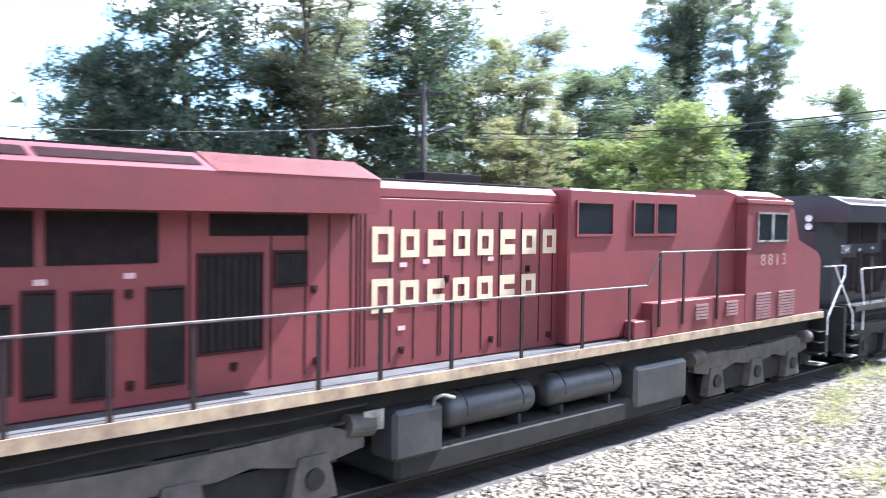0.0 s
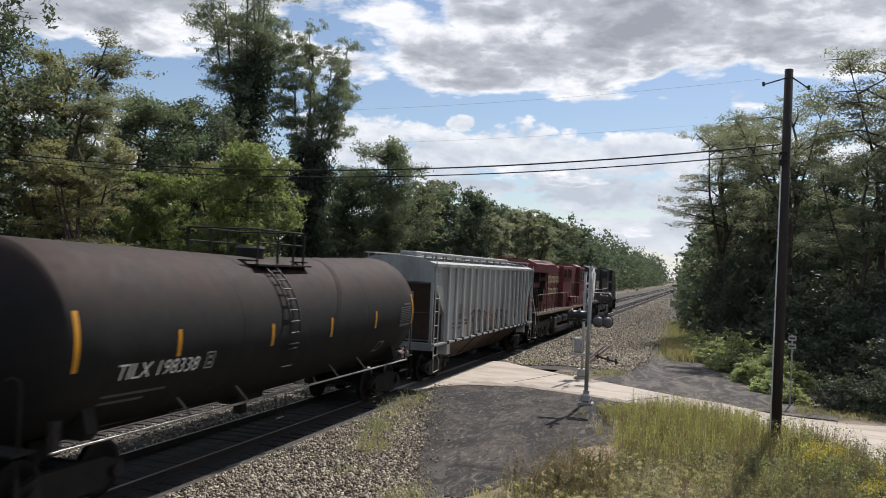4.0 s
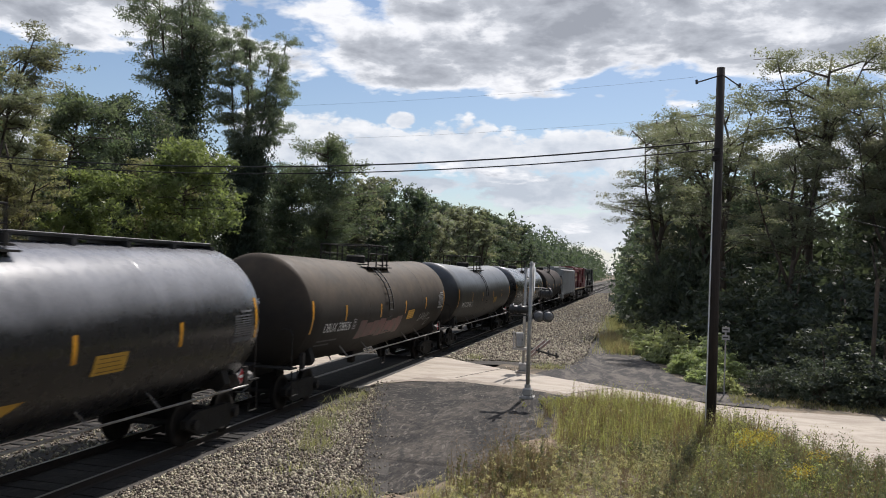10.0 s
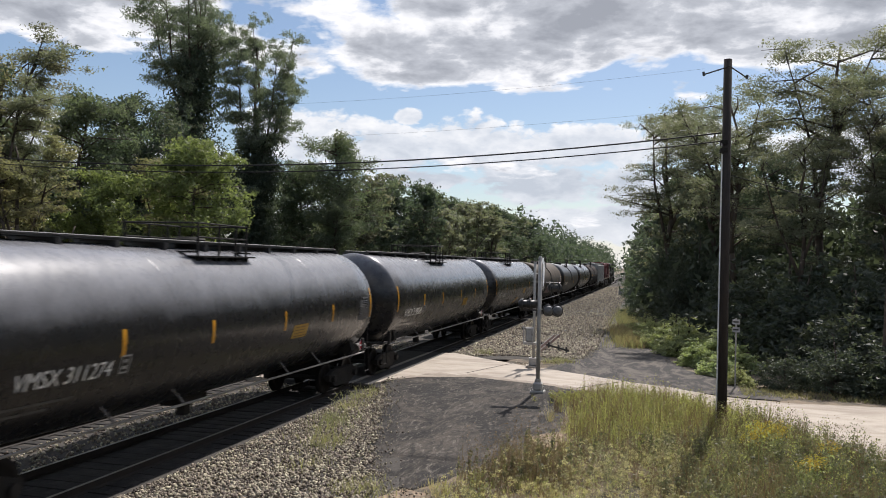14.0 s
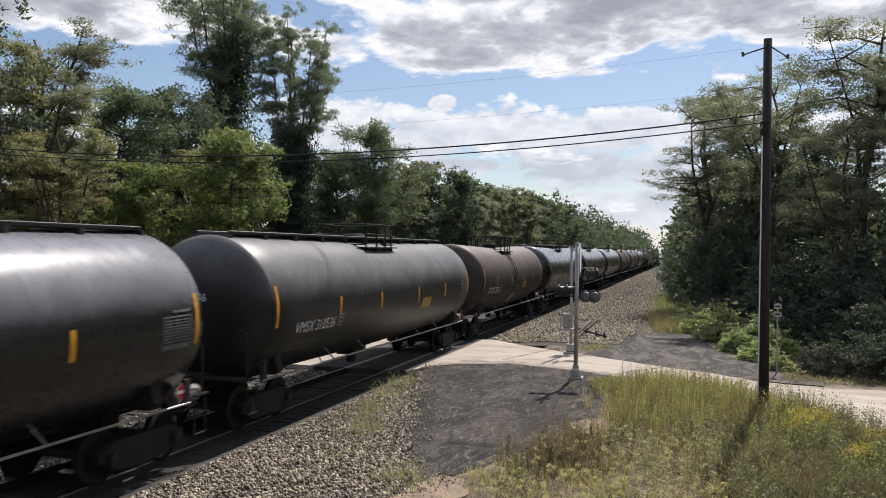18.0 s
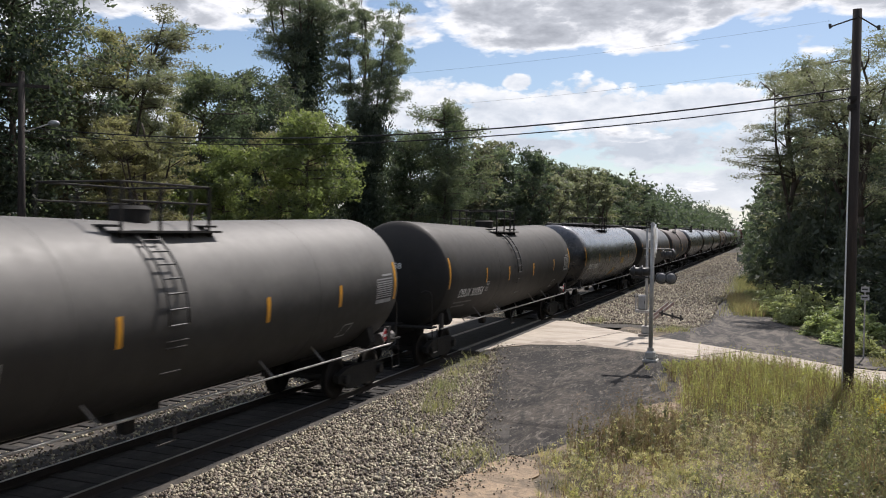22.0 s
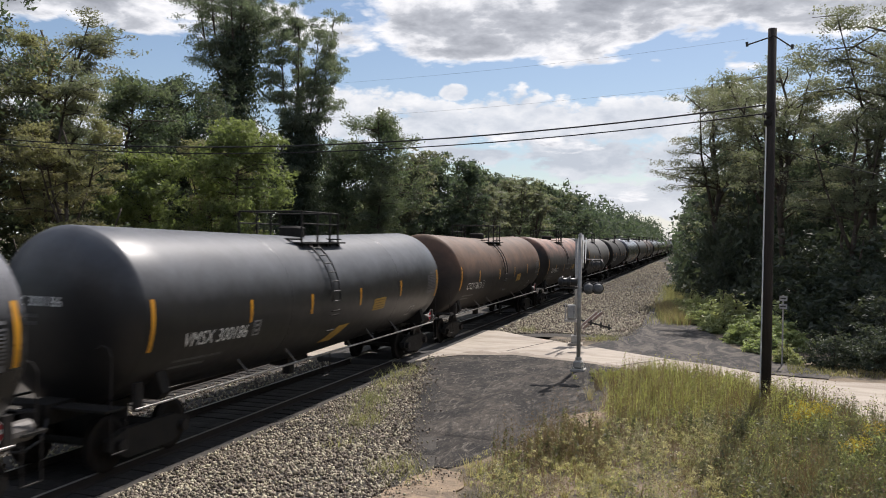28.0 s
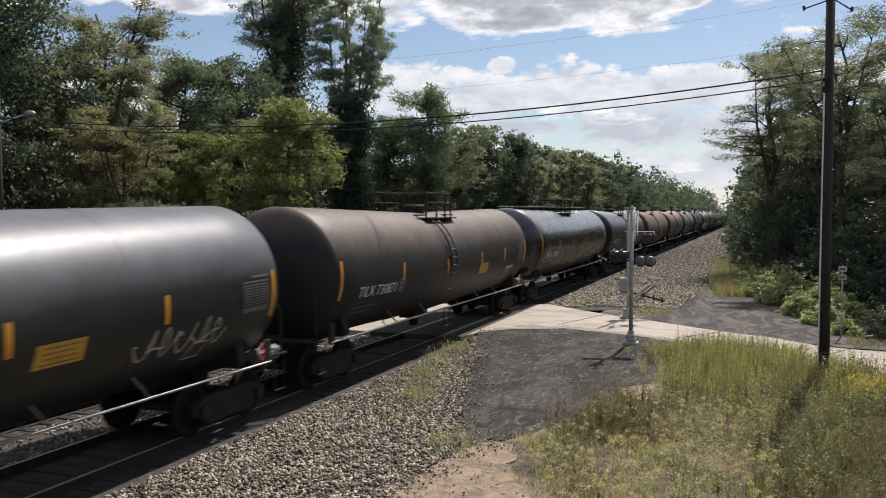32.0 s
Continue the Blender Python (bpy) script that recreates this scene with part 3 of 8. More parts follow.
def build_stones():
    """Loose ballast stones on the near shoulder, each a small uneven block."""
    rng = np.random.default_rng(4)
    cube = np.array([[-1, -1, -1], [1, -1, -1], [1, 1, -1], [-1, 1, -1], [-1, -1, 1], [1, -1, 1], [1, 1, 1], [-1, 1, 1]], float)
    quads = np.array([[0, 3, 2, 1], [4, 5, 6, 7], [0, 1, 5, 4], [1, 2, 6, 5], [2, 3, 7, 6], [3, 0, 4, 7]])
    want = []
    for y0, y1, per in ((8, 16, 330), (16, 24, 230), (24, 30, 150), (30, 36, 40), (36, 48, 90), (48, 70, 46), (70, 110, 20), (110, 180, 9)):
        for yy in np.arange(y0, y1, 1.0):
            e = near_edge(yy + 0.5)
            k = int(per * (e + 9.5))
            want.append(np.stack([rng.uniform(-9.42, e + 0.15, k), rng.uniform(yy, yy + 1, k), rng.uniform(0.6, 1.3, k) * (1.0 if y0 < 36 else 1.6 if y0 < 100 else 2.6)], 1))
    for yy in np.arange(6, 44, 1.0):
        k = 120
        want.append(np.stack([rng.uniform(-13.75, -11.9, k), rng.uniform(yy, yy + 1, k), rng.uniform(0.8, 1.3, k)], 1))
    # gravel strewn over the borders of the asphalt, the dirt and the lane
    lines = [((-9.3, 27.0), (-8.2, 24.5)), ((-8.2, 24.5), (-7.55, 22.0)), ((-7.55, 22.0), (-6.2, 17.0)), ((-6.2, 17.0), (-5.0, 15.0)), ((-6.2, 9.0), (-5.1, 12.2)), ((-5.1, 12.2), (-4.4, 14.8)), ((-3.2, 38.0), (-2.9, 44.0)), ((-6.0, 34.4), (-3.4, 37.0))]
    for (ax, ay), (bx, by) in lines:
        k = int(math.hypot(bx - ax, by - ay) * 110)
        f = rng.uniform(0, 1, k)
        off = rng.normal(0, 0.22, (2, k))
        want.append(np.stack([ax + (bx - ax) * f + off[0], ay + (by - ay) * f + off[1], rng.uniform(0.25, 0.8, k)], 1))
    k = 900
    want.append(np.stack([rng.uniform(-5.8, -2.2, k), rng.uniform(8.0, 14.8, k), rng.uniform(0.15, 0.8, k) ** 1.5], 1))
    # strays past the edge of the bed
    for yy in np.arange(9, 29, 1.0):
        k = 26
        e = near_edge(yy + 0.5)
        want.append(np.stack([e + np.abs(rng.normal(0, 0.35, k)), rng.uniform(yy, yy + 1, k), rng.uniform(0.4, 1.0, k)], 1))
    p = np.concatenate(want)
    p = p[~on_road(p) | (rng.random(len(p)) < 0.02)]
    m = len(p)
    size = rng.uniform(0.012, 0.031, (m, 3)) * p[:, 2:3] * np.array([1.1, 1.1, 0.75])
    v = cube[None] * (1 + rng.uniform(-0.45, 0.2, (m, 8, 3))) * size[:, None]
    q = rng.normal(size=(m, 4))
    q /= np.linalg.norm(q, axis=1, keepdims=True)
    w, x, y, z = q.T
    rot = np.stack([np.stack([1 - 2 * (y * y + z * z), 2 * (x * y - z * w), 2 * (x * z + y * w)], -1),
                    np.stack([2 * (x * y + z * w), 1 - 2 * (x * x + z * z), 2 * (y * z - x * w)], -1),
                    np.stack([2 * (x * z - y * w), 2 * (y * z + x * w), 1 - 2 * (x * x + y * y)], -1)], 1)
    v = np.einsum("mij,mkj->mki", rot, v)
    base = np.array([max(ballast_height(a), -0.075 if a > near_edge(b) else -1.0) for a, b in p[:, :2]])
    v += np.stack([p[:, 0], p[:, 1], base + rng.uniform(0.0, 0.045, m)], 1)[:, None]
    faces = (quads[None] + 8 * np.arange(m)[:, None, None]).reshape(-1, 4)
    return tagged(new("ballast_stones", fast_mesh("ballast_stones", v.reshape(-1, 3), faces, M["stone"])), "loose light grey crushed ballast stones beside the track", "stones", kind="stuff")


def rail_profile(x, z):
    return [(x - 0.07, z - 0.17), (x + 0.07, z - 0.17), (x + 0.07, z - 0.155), (x + 0.012, z - 0.13), (x + 0.012, z - 0.045),
            (x + 0.036, z - 0.035), (x + 0.036, z - 0.004), (x - 0.036, z - 0.004), (x - 0.036, z - 0.035), (x - 0.012, z - 0.045), (x - 0.012, z - 0.13), (x - 0.07, z - 0.155)]


def build_track(name, x, label):
    track = tagged(new(name), label, "railway track", kind="structure")
    for side in (-GAUGE, GAUGE):
        bm = bmesh.new()
        prism(bm, rail_profile(x + side, RAIL_Z), -420, 900)
        rail = part("rail", bm, M["rail"], track)
        part("rail_head", boxes((x + side - 0.034, x + side + 0.034, -420, 900, RAIL_Z - 0.004, RAIL_Z)), M["rail_top"], rail, "polished steel running surface")
    tie = None
    rnd = random.Random(name)
    far = bmesh.new()
    for i in range(330):
        y = -6 + 0.5 * i
        if 26.9 < y < 38.2:
            continue
        if y > 130:
            break
        if tie is None:
            bm = boxes((-1.3, 1.3, -0.115, 0.115, -0.17, 0.0), bevel=0.012)
            tie = part("tie", bm, M["tie"], track)
            ob = tie
        else:
            ob = new("tie", tie.data)
            ob.parent = track
        ob.matrix_basis = pose(x + rnd.uniform(-0.04, 0.04), y + rnd.uniform(-0.03, 0.03), RAIL_Z - 0.155 + rnd.uniform(-0.01, 0.012), 0, 0, rnd.uniform(-1.2, 1.2))
    for i in range(400):
        y = 131 + 0.5 * i
        box(far, x - 1.3, x + 1.3, y - 0.115, y + 0.115, RAIL_Z - 0.33, RAIL_Z - 0.16)
    tagged(part("far_ties", far, M["tie"], track), kind="stuff")
    return track


def road_z(x, y):
    if x < -7.5:
        return RAIL_Z - 0.008
    return -0.055 + (RAIL_Z + 0.047) * max(0.0, 1 - (x + 7.5) / 4.0)


ROAD_EDGE = []


def on_road(p):
    """Which of the points (x, y) lie on the road."""
    inside = np.zeros(len(p), bool)
    for (ax, ay), (bx, by) in zip(ROAD_EDGE, ROAD_EDGE[1:] + ROAD_EDGE[:1]):
        if ay != by:
            cross = ((ay > p[:, 1]) != (by > p[:, 1])) & (p[:, 0] < (bx - ax) * (p[:, 1] - ay) / (by - ay) + ax)
            inside ^= cross
    return inside


def build_road():
    near = [(-22.25, 26.8), (-13.77, 27.42), (-9.6, 27.42), (-9.15, 28.6), (-8.3, 29.9), (-6.55, 30.5), (-4.3, 29.5), (-2.8, 28.6), (-1.1, 27.9), (0.4, 27.0), (2.0, 25.4), (3.2, 23.5), (4.2, 21.6), (5.2, 19.3), (6.9, 15.5), (9.0, 10), (10.6, 2), (11.6, -15)]
    far = [(18, -15), (17, 4), (16, 14), (14.5, 20), (12.5, 24.5), (10, 27.6), (7.0, 28.6), (4.2, 28.3), (2.3, 28.8), (0.8, 30.2), (-1.0, 31.3), (-4.57, 34.09), (-6.23, 35.69), (-8.9, 38.35), (-10.17, 38.14), (-13.35, 37.08), (-22.25, 34.96)]
    ROAD_EDGE.extend(near + far)
    road = sheet("road", near + far, road_z, 0.16, M["concrete"], "pale dusty concrete road over the level crossing", "road", 0.3, 0.03)
    # cut across so that its surface follows the rise to the rails
    bm = bmesh.new()
    bm.from_mesh(road.data)
    for k in range(30):
        geom = bm.verts[:] + bm.edges[:] + bm.faces[:]
        bmesh.ops.bisect_plane(bm, geom=geom, dist=0.001, plane_co=(-13.0 + 0.5 * k, 0, 0), plane_no=(1, 0, 0))
    for v in {v for f in bm.faces if f.normal.z > 0.7 for v in f.verts}:
        v.co.z = road_z(v.co.x, v.co.y)
    bm.to_mesh(road.data)
    bm.free()
    # added dark strips along the rails, standing in for the train's shade
    for x0, x1 in ((-13.05, -11.885), (-11.705, -10.295), (-10.115, -9.45)):
        part("crossing_panel", boxes((x0, x1, 27.3, 38.2, RAIL_Z - 0.50, RAIL_Z + 0.003), bevel=0.03), M["strip_shade"], road, "dark strip beside the rail, standing in for the train's shade")
    # joints between the slabs
    for i, (ax, ay, bx, by) in enumerate(((-7.0, 31.5, -5.8, 35.2), (-2.6, 28.7, -1.0, 31.2), (1.6, 26.2, 2.9, 28.6))):
        bm = bmesh.new()
        rod(bm, (ax, ay, road_z(ax, ay) + 0.002), (bx, by, road_z(bx, by) + 0.002), 0.012, 4)
        ob = part("slab_joint", bm, M["asphalt"], road)
    return road


NEAR_ROAD = [(-22.25, 26.8), (-13.77, 27.42), (-9.6, 27.42), (-9.15, 28.6), (-8.3, 29.9), (-6.55, 30.5), (-4.3, 29.5), (-2.8, 28.6), (-1.1, 27.9), (0.4, 27.0), (2.0, 25.7)]


def apron_z(x, y):
    """The asphalt rises to the road and mounds a little round the signal's foot."""
    ry = float(np.interp(x, [a for a, _ in NEAR_ROAD], [b for _, b in NEAR_ROAD]))
    top = road_z(x, ry) + 0.012
    f = max(0.0, min(1.0, (ry - y) / 4.5))
    f = f * f * (3 - 2 * f)
    mound = 0.13 * math.exp(-((x + 3.5) ** 2 + (y - 26.3) ** 2) / 0.9)
    return top + (-0.095 - top) * f + mound + bumpy(x * 2, y * 2, 0.35)


def build_apron():
    left = [(15.0, -5.0), (15.8, -5.65), (17.0, -6.2), (19.0, -6.85), (22.0, -7.55), (24.5, -8.2), (26.5, -8.85), (27.6, -9.35), (28.6, -9.15), (29.6, -8.5), (30.4, -7.0)]
    right = [(15.0, -4.4), (15.6, -3.9), (18.0, -3.15), (19.8, -2.5), (21.5, -2.1), (24.0, -2.3), (26.3, -2.0), (27.4, -0.9), (28.2, -1.6), (29.3, -3.8), (30.3, -6.2), (30.5, -6.6)]
    rng = random.Random(61)
    verts, faces, n, rows = [], [], 30, 0
    y = 15.0
    while y < 30.45:
        xl = float(np.interp(y, [a for a, _ in left], [b for _, b in left])) + 0.22 * noise.noise((3.0, y * 1.3, 2)) + rng.uniform(-0.07, 0.07)
        xr = float(np.interp(y, [a for a, _ in right], [b for _, b in right])) + 0.25 * noise.noise((9.0, y * 1.1, 2)) + rng.uniform(-0.07, 0.07)
        for i in range(n + 1):
            x = xl + (xr - xl) * i / n
            z = apron_z(x, y) - (0.05 if i in (0, n) else 0.0)
            verts.append((x, y, z))
        rows += 1
        y += 0.15
    for j in range(rows - 1):
        for i in range(n):
            k = j * (n + 1) + i
            faces.append((k, k + 1, k + n + 2, k + n + 1))
    me = mesh_of("asphalt_apron", verts, faces, M["asphalt"], True)
    return tagged(new("asphalt_apron", me), "worn dark asphalt apron beside the crossing", "asphalt", kind="structure")


def build_grime():
    """Brown dirt dragged from the apron onto the edge of the road."""
    verts, faces, n = [], [], 5
    xs = [-9.0 + 0.09 * i for i in range(110)]
    for i, x in enumerate(xs):
        ry = float(np.interp(x, [a for a, _ in NEAR_ROAD], [b for _, b in NEAR_ROAD]))
        w = max(0.02, (0.42 + 0.55 * noise.noise((x * 0.9, 4, 4)) + 0.35 * noise.noise((x * 3.7, 8, 4))) * (1.0 + 1.6 * math.exp(-((x + 8.2) / 1.6) ** 2)) * min(1.0, (x + 9.05) / 0.5, (0.9 - x) / 1.5))
        for j in range(n):
            y = ry - 0.12 + (w + 0.12) * j / (n - 1)
            verts.append((x + 0.12 * noise.noise((x * 5, y * 5, 6)), y, road_z(x, y) + (0.034 if 0 < j < n - 1 else 0.012)))
        if i:
            for j in range(n - 1):
                k = (i - 1) * n + j
                faces.append((k, k + n, k + n + 1, k + 1))
    return tagged(new("road_dirt", mesh_of("road_dirt", verts, faces, M["road_dirt"], True)), "brown dirt dragged onto the road's edge", "dirt", kind="structure")


def build_surfaces():
    build_apron()
    build_grime()
    lane = [(-4.4, 33.4), (-1.0, 31.5), (0.8, 30.3), (2.3, 29.2), (4.0, 28.9), (4.2, 30.0), (3.0, 32.6), (1.4, 36.0), (0.4, 42), (-0.4, 52), (-2.2, 56), (-3.2, 50), (-2.9, 42), (-3.4, 38)]
    sheet("dirt_lane", lane, -0.085, 0.2, M["lane_dirt"], "dark bare dirt lane beyond the road", "dirt lane", 0.3, 0.05)
    patch = [(-6.2, 9.0), (-5.4, 11.0), (-5.1, 12.2), (-4.9, 13.8), (-4.5, 14.8), (-4.0, 14.7), (-3.7, 13.4), (-3.1, 12.4), (-2.4, 11.0), (-2.0, 8.0), (-2.2, 4), (-6.4, 4)]
    sheet("dirt_patch", patch, -0.075, 0.2, M["dirt"], "bare sandy dirt patch at the verge", "dirt", 0.16, 0.07)
    bare = [(-2.95, 20.2), (-2.55, 20.9), (-2.1, 21.2), (-1.75, 20.6), (-1.85, 19.8), (-2.2, 19.2), (-2.7, 19.3)]
    sheet("bare_soil", bare, -0.070, 0.2, M["dirt"], "small bare tan patch between asphalt and grass", "dirt", 0.12, 0.06)


# ---- crossing signal, pole and wires ----


def build_signal():
    s = thing("crossing_signal", "grey railway crossing signal mast with round lamps", "crossing signal", at=pose(-3.55, 26.6, -0.03))
    bm = bmesh.new()
    box(bm, -0.25, 0.25, -0.25, 0.25, -0.15, 0.06, 0.02)
    part("footing", bm, M["concrete"], s)
    bm = bmesh.new()
    box(bm, -0.23, 0.23, -0.23, 0.23, 0.06, 0.16, 0.02)
    box(bm, -0.15, 0.15, -0.15, 0.15, 0.16, 0.42, 0.05)
    rod(bm, (0, 0, 0.40), (0, 0, 0.52), 0.10, 12)
    base = part("base", bm, M["galv"], s)
    for a in (-0.17, 0.17):
        for b in (-0.17, 0.17):
            bm = bmesh.new()
            rod(bm, (a, b, 0.14), (a, b, 0.26), 0.022, 6)
            part("bolt", bm, M["galv"], base)
    bm = bmesh.new()
    rod(bm, (0, 0, 0.42), (0, 0, 4.38), 0.065, 14)
    part("mast", bm, M["galv"], s, smooth=True)
    bm = bmesh.new()
    rod(bm, (0, 0, 4.38), (0, 0, 4.46), 0.085, 12, 0.03)
    part("cap", bm, M["galv"], s)
    # crossbuck, edge towards the road's end
    for k in (-1, 1):
        bm = boxes((-0.115, 0.115, -0.012, 0.012, -0.62, 0.62))
        ob = part("crossbuck_blade", bm, M["white_paint"], s)
        ob.matrix_basis = pose(0.085 + 0.014 * k, 0, 3.88, 0, 0, 98) @ pose(0, 0, 0, 0, 45 * k, 0)
    # lamp bracket with lamp units facing both ways along the road
    bm = rods([((-0.62, -0.1, 2.72), (0.62, 0.12, 2.72))], 0.028)
    part("lamp_arm", bm, M["black_paint"], s)
    for x, yaw in ((0.27, 200), (0.55, 205), (-0.28, 95), (-0.52, 95)):
        lamp_frame = pose(x, 0.05 + 0.1 * x, 2.72 if x > 0 else 2.90, 0, 0, yaw)
        v, f = lathe_y([(0.0, 0.036), (0.155, 0.036), (0.155, 0.06), (0.14, 0.12), (0.09, 0.16), (0.0, 0.17)], 20)
        disc_v, disc_f = lathe_y([(0.0, 0.02), (0.180, 0.02), (0.180, 0.035), (0.0, 0.035)], 24)
        me = mesh_of("target", disc_v, disc_f, M["signal_grey"] if x > 0 else M["black_paint"])
        disc = part("lamp_target", me, None, s)
        disc.matrix_basis = lamp_frame
        part("lamp_housing", mesh_of("housing", v, f, M["signal_grey"] if x > 0 else M["black_paint"], True), None, disc)
        rim_v, rim_f = lathe_y([(0.172, 0.0), (0.192, 0.0), (0.192, 0.05), (0.172, 0.05)], 24)
        part("lamp_rim", mesh_of("lamp_rim", rim_v, rim_f, M["black_paint"], True), None, disc)
        hv, hf = lathe_y([(0.125, 0.02), (0.135, -0.20), (0.125, -0.20), (0.115, 0.02)], 20)
        part("hood", mesh_of("hood", hv, hf, M["black_paint"], True), None, disc)
    return s


def build_gate():
    """The gate mechanism on its own mast across the road, its arm taken off and the counterweight arms raised."""
    s = thing("crossing_gate", "grey crossing gate mast with raised red and white counterweight arms", "crossing gate", at=pose(-4.75, 34.13, -0.10, 0, 0, 7.5))
    part("footing", boxes((-0.3, 0.3, -0.3, 0.3, -0.6, 0.10), bevel=0.02), M["concrete"], s)
    part("base", boxes((-0.18, 0.18, -0.18, 0.18, 0.10, 0.42), bevel=0.03), M["galv"], s)
    part("mast", rods([((0, 0, 0.40), (0, 0, 4.30))], 0.065), M["galv"], s, smooth=True)
    part("cap", rods([((0, 0, 4.30), (0, 0, 4.37))], 0.08), M["galv"], s)
    case = part("gate_motor", boxes((-0.34, 0.0, -0.30, -0.02, 1.08, 1.68), bevel=0.04), M["galv"], s, "grey metal mechanism case")
    part("case_door", boxes((-0.30, -0.04, -0.325, -0.30, 1.13, 1.63), bevel=0.01), M["alu"], case)
    part("latch", boxes((-0.08, -0.05, -0.345, -0.325, 1.34, 1.44)), M["black_paint"], case)
    part("case_bracket", boxes((-0.42, 0.20, -0.34, 0.10, 0.98, 1.07), (-0.44, -0.38, -0.20, -0.10, 0.98, 1.72), (0.12, 0.18, -0.20, -0.10, 0.98, 1.50)), M["galv"], s)
    part("shaft", rods([((-0.50, -0.15, 1.62), (-0.34, -0.15, 1.62))], 0.05), M["black_paint"], s)
    for x in (0.10, 0.32):
        ob = part("counterweight_arm", boxes((0.0, 1.02, -0.025, 0.025, -0.045, 0.045), bevel=0.008), M["gate_red"], s)
        ob.matrix_basis = pose(x, -0.22 if x < 0.2 else 0.12, 0.70, 0, -42, 0)
        edge = part("reflective_strip", boxes((0.0, 1.02, -0.030, 0.030, 0.046, 0.062)), M["white_paint"], ob)
    part("bracket_arm", boxes((0.0, 1.28, -0.03, 0.03, -0.035, 0.035)), M["black_paint"], s).matrix_basis = pose(0.20, -0.05, 1.06, 0, 14, 0)
    for x, z in ((0.62, 0.95), (1.02, 0.86), (1.34, 0.78)):
        part("clamp", boxes((x - 0.035, x + 0.035, -0.10, 0.0, z - 0.10, z + 0.13)), M["black_paint"], s)
    # two dark lamps back to back on an arm, facing along the road
    part("lamp_arm", rods([((-0.12, 0.0, 3.52), (1.05, 0.06, 3.52))], 0.025), M["black_paint"], s)
    for x, yaw in ((0.68, 80), (0.96, -75)):
        v, f = lathe_y([(0.0, 0.03), (0.19, 0.03), (0.19, 0.06), (0.10, 0.15), (0.0, 0.16)], 20)
        ob = part("lamp_housing", mesh_of("gate_lamp", v, f, M["black_paint"], True), None, s)
        ob.matrix_basis = pose(x, 0.03, 3.30, 0, 0, yaw)
        dv, df = lathe_y([(0.0, 0.0), (0.25, 0.0), (0.25, 0.02), (0.0, 0.02)], 24)
        part("lamp_target", mesh_of("gate_lamp_target", dv, df, M["black_paint"]), None, ob)
        hv, hf = lathe_y([(0.155, 0.0), (0.165, -0.24), (0.155, -0.24), (0.145, 0.0)], 20)
        part("hood", mesh_of("gate_lamp_hood", hv, hf, M["black_paint"], True), None, ob)
    for k in (-1, 1):
        ob = part("crossbuck_blade", boxes((-0.115, 0.115, -0.012, 0.012, -0.60, 0.60)), M["white_paint"], s)
        ob.matrix_basis = pose(0.36 + 0.014 * k, 0, 3.88, 0, 0, 88) @ pose(0, 0, 0, 0, 45 * k, 0)
    part("crossbuck_arm", rods([((0.0, 0, 3.88), (0.40, 0, 3.88))], 0.022), M["galv"], s)
    return s


def build_pole():
    p = thing("utility_pole", "tall dark weathered wooden utility pole with a pale conduit", "utility pole", at=pose(1.76, 22.8, -0.15))
    bm = bmesh.new()
    bmesh.ops.create_cone(bm, cap_ends=True, segments=18, radius1=0.135, radius2=0.105, depth=9.8, matrix=Matrix.Translation((0, 0, 4.9)))
    part("shaft", bm, M["wood_pole"], p, smooth=True)
    part("conduit", rods([((-0.135, -0.06, 0.1), (-0.118, -0.06, 5.0)), ((-0.118, -0.06, 5.0), (-0.108, -0.06, 7.3))], 0.020), M["white_paint"], p, "pale grey cable guard")
    for x, z, dy in ((-0.60, 9.40, -0.1), (0.45, 9.25, -0.25)):
        arm = part("bracket", rods([((0.0, dy, 9.58), (x, dy, z))], 0.018), M["wood_pole"], p)
        part("insulator", rods([((x, dy, z - 0.04), (x * 1.02, dy, z + 0.07))], 0.035), M["black_paint"], arm)
    part("staple", boxes((-0.14, -0.12, -0.17, -0.15, 7.5, 7.58)), M["galv"], p)
    part("cable_clamp", boxes((-0.16, 0.02, -0.16, 0.16, 7.36, 7.46), (-0.16, 0.02, -0.16, 0.16, 7.56, 7.66)), M["under"], p)
    return p


def wire(name, a, b, sag, r, label):
    pts = []
    for i in range(25):
        f = i / 24
        q = Vector(a).lerp(Vector(b), f)
        q.z -= sag * 4 * f * (1 - f)
        pts.append(q)
    cu = bpy.data.curves.new(name, "CURVE")
    cu.dimensions, cu.bevel_depth, cu.bevel_resolution = "3D", r, 1
    sp = cu.splines.new("POLY")
    sp.points.add(len(pts) - 1)
    for q, pt in zip(pts, sp.points):
        pt.co = (*q, 1)
    ob = bpy.data.objects.new(name, cu)
    me = bpy.data.meshes.new_from_object(ob)
    bpy.data.objects.remove(ob)
    me.materials.clear()
    me.materials.append(M["wire"])
    return tagged(new(name, me), label, "cable")


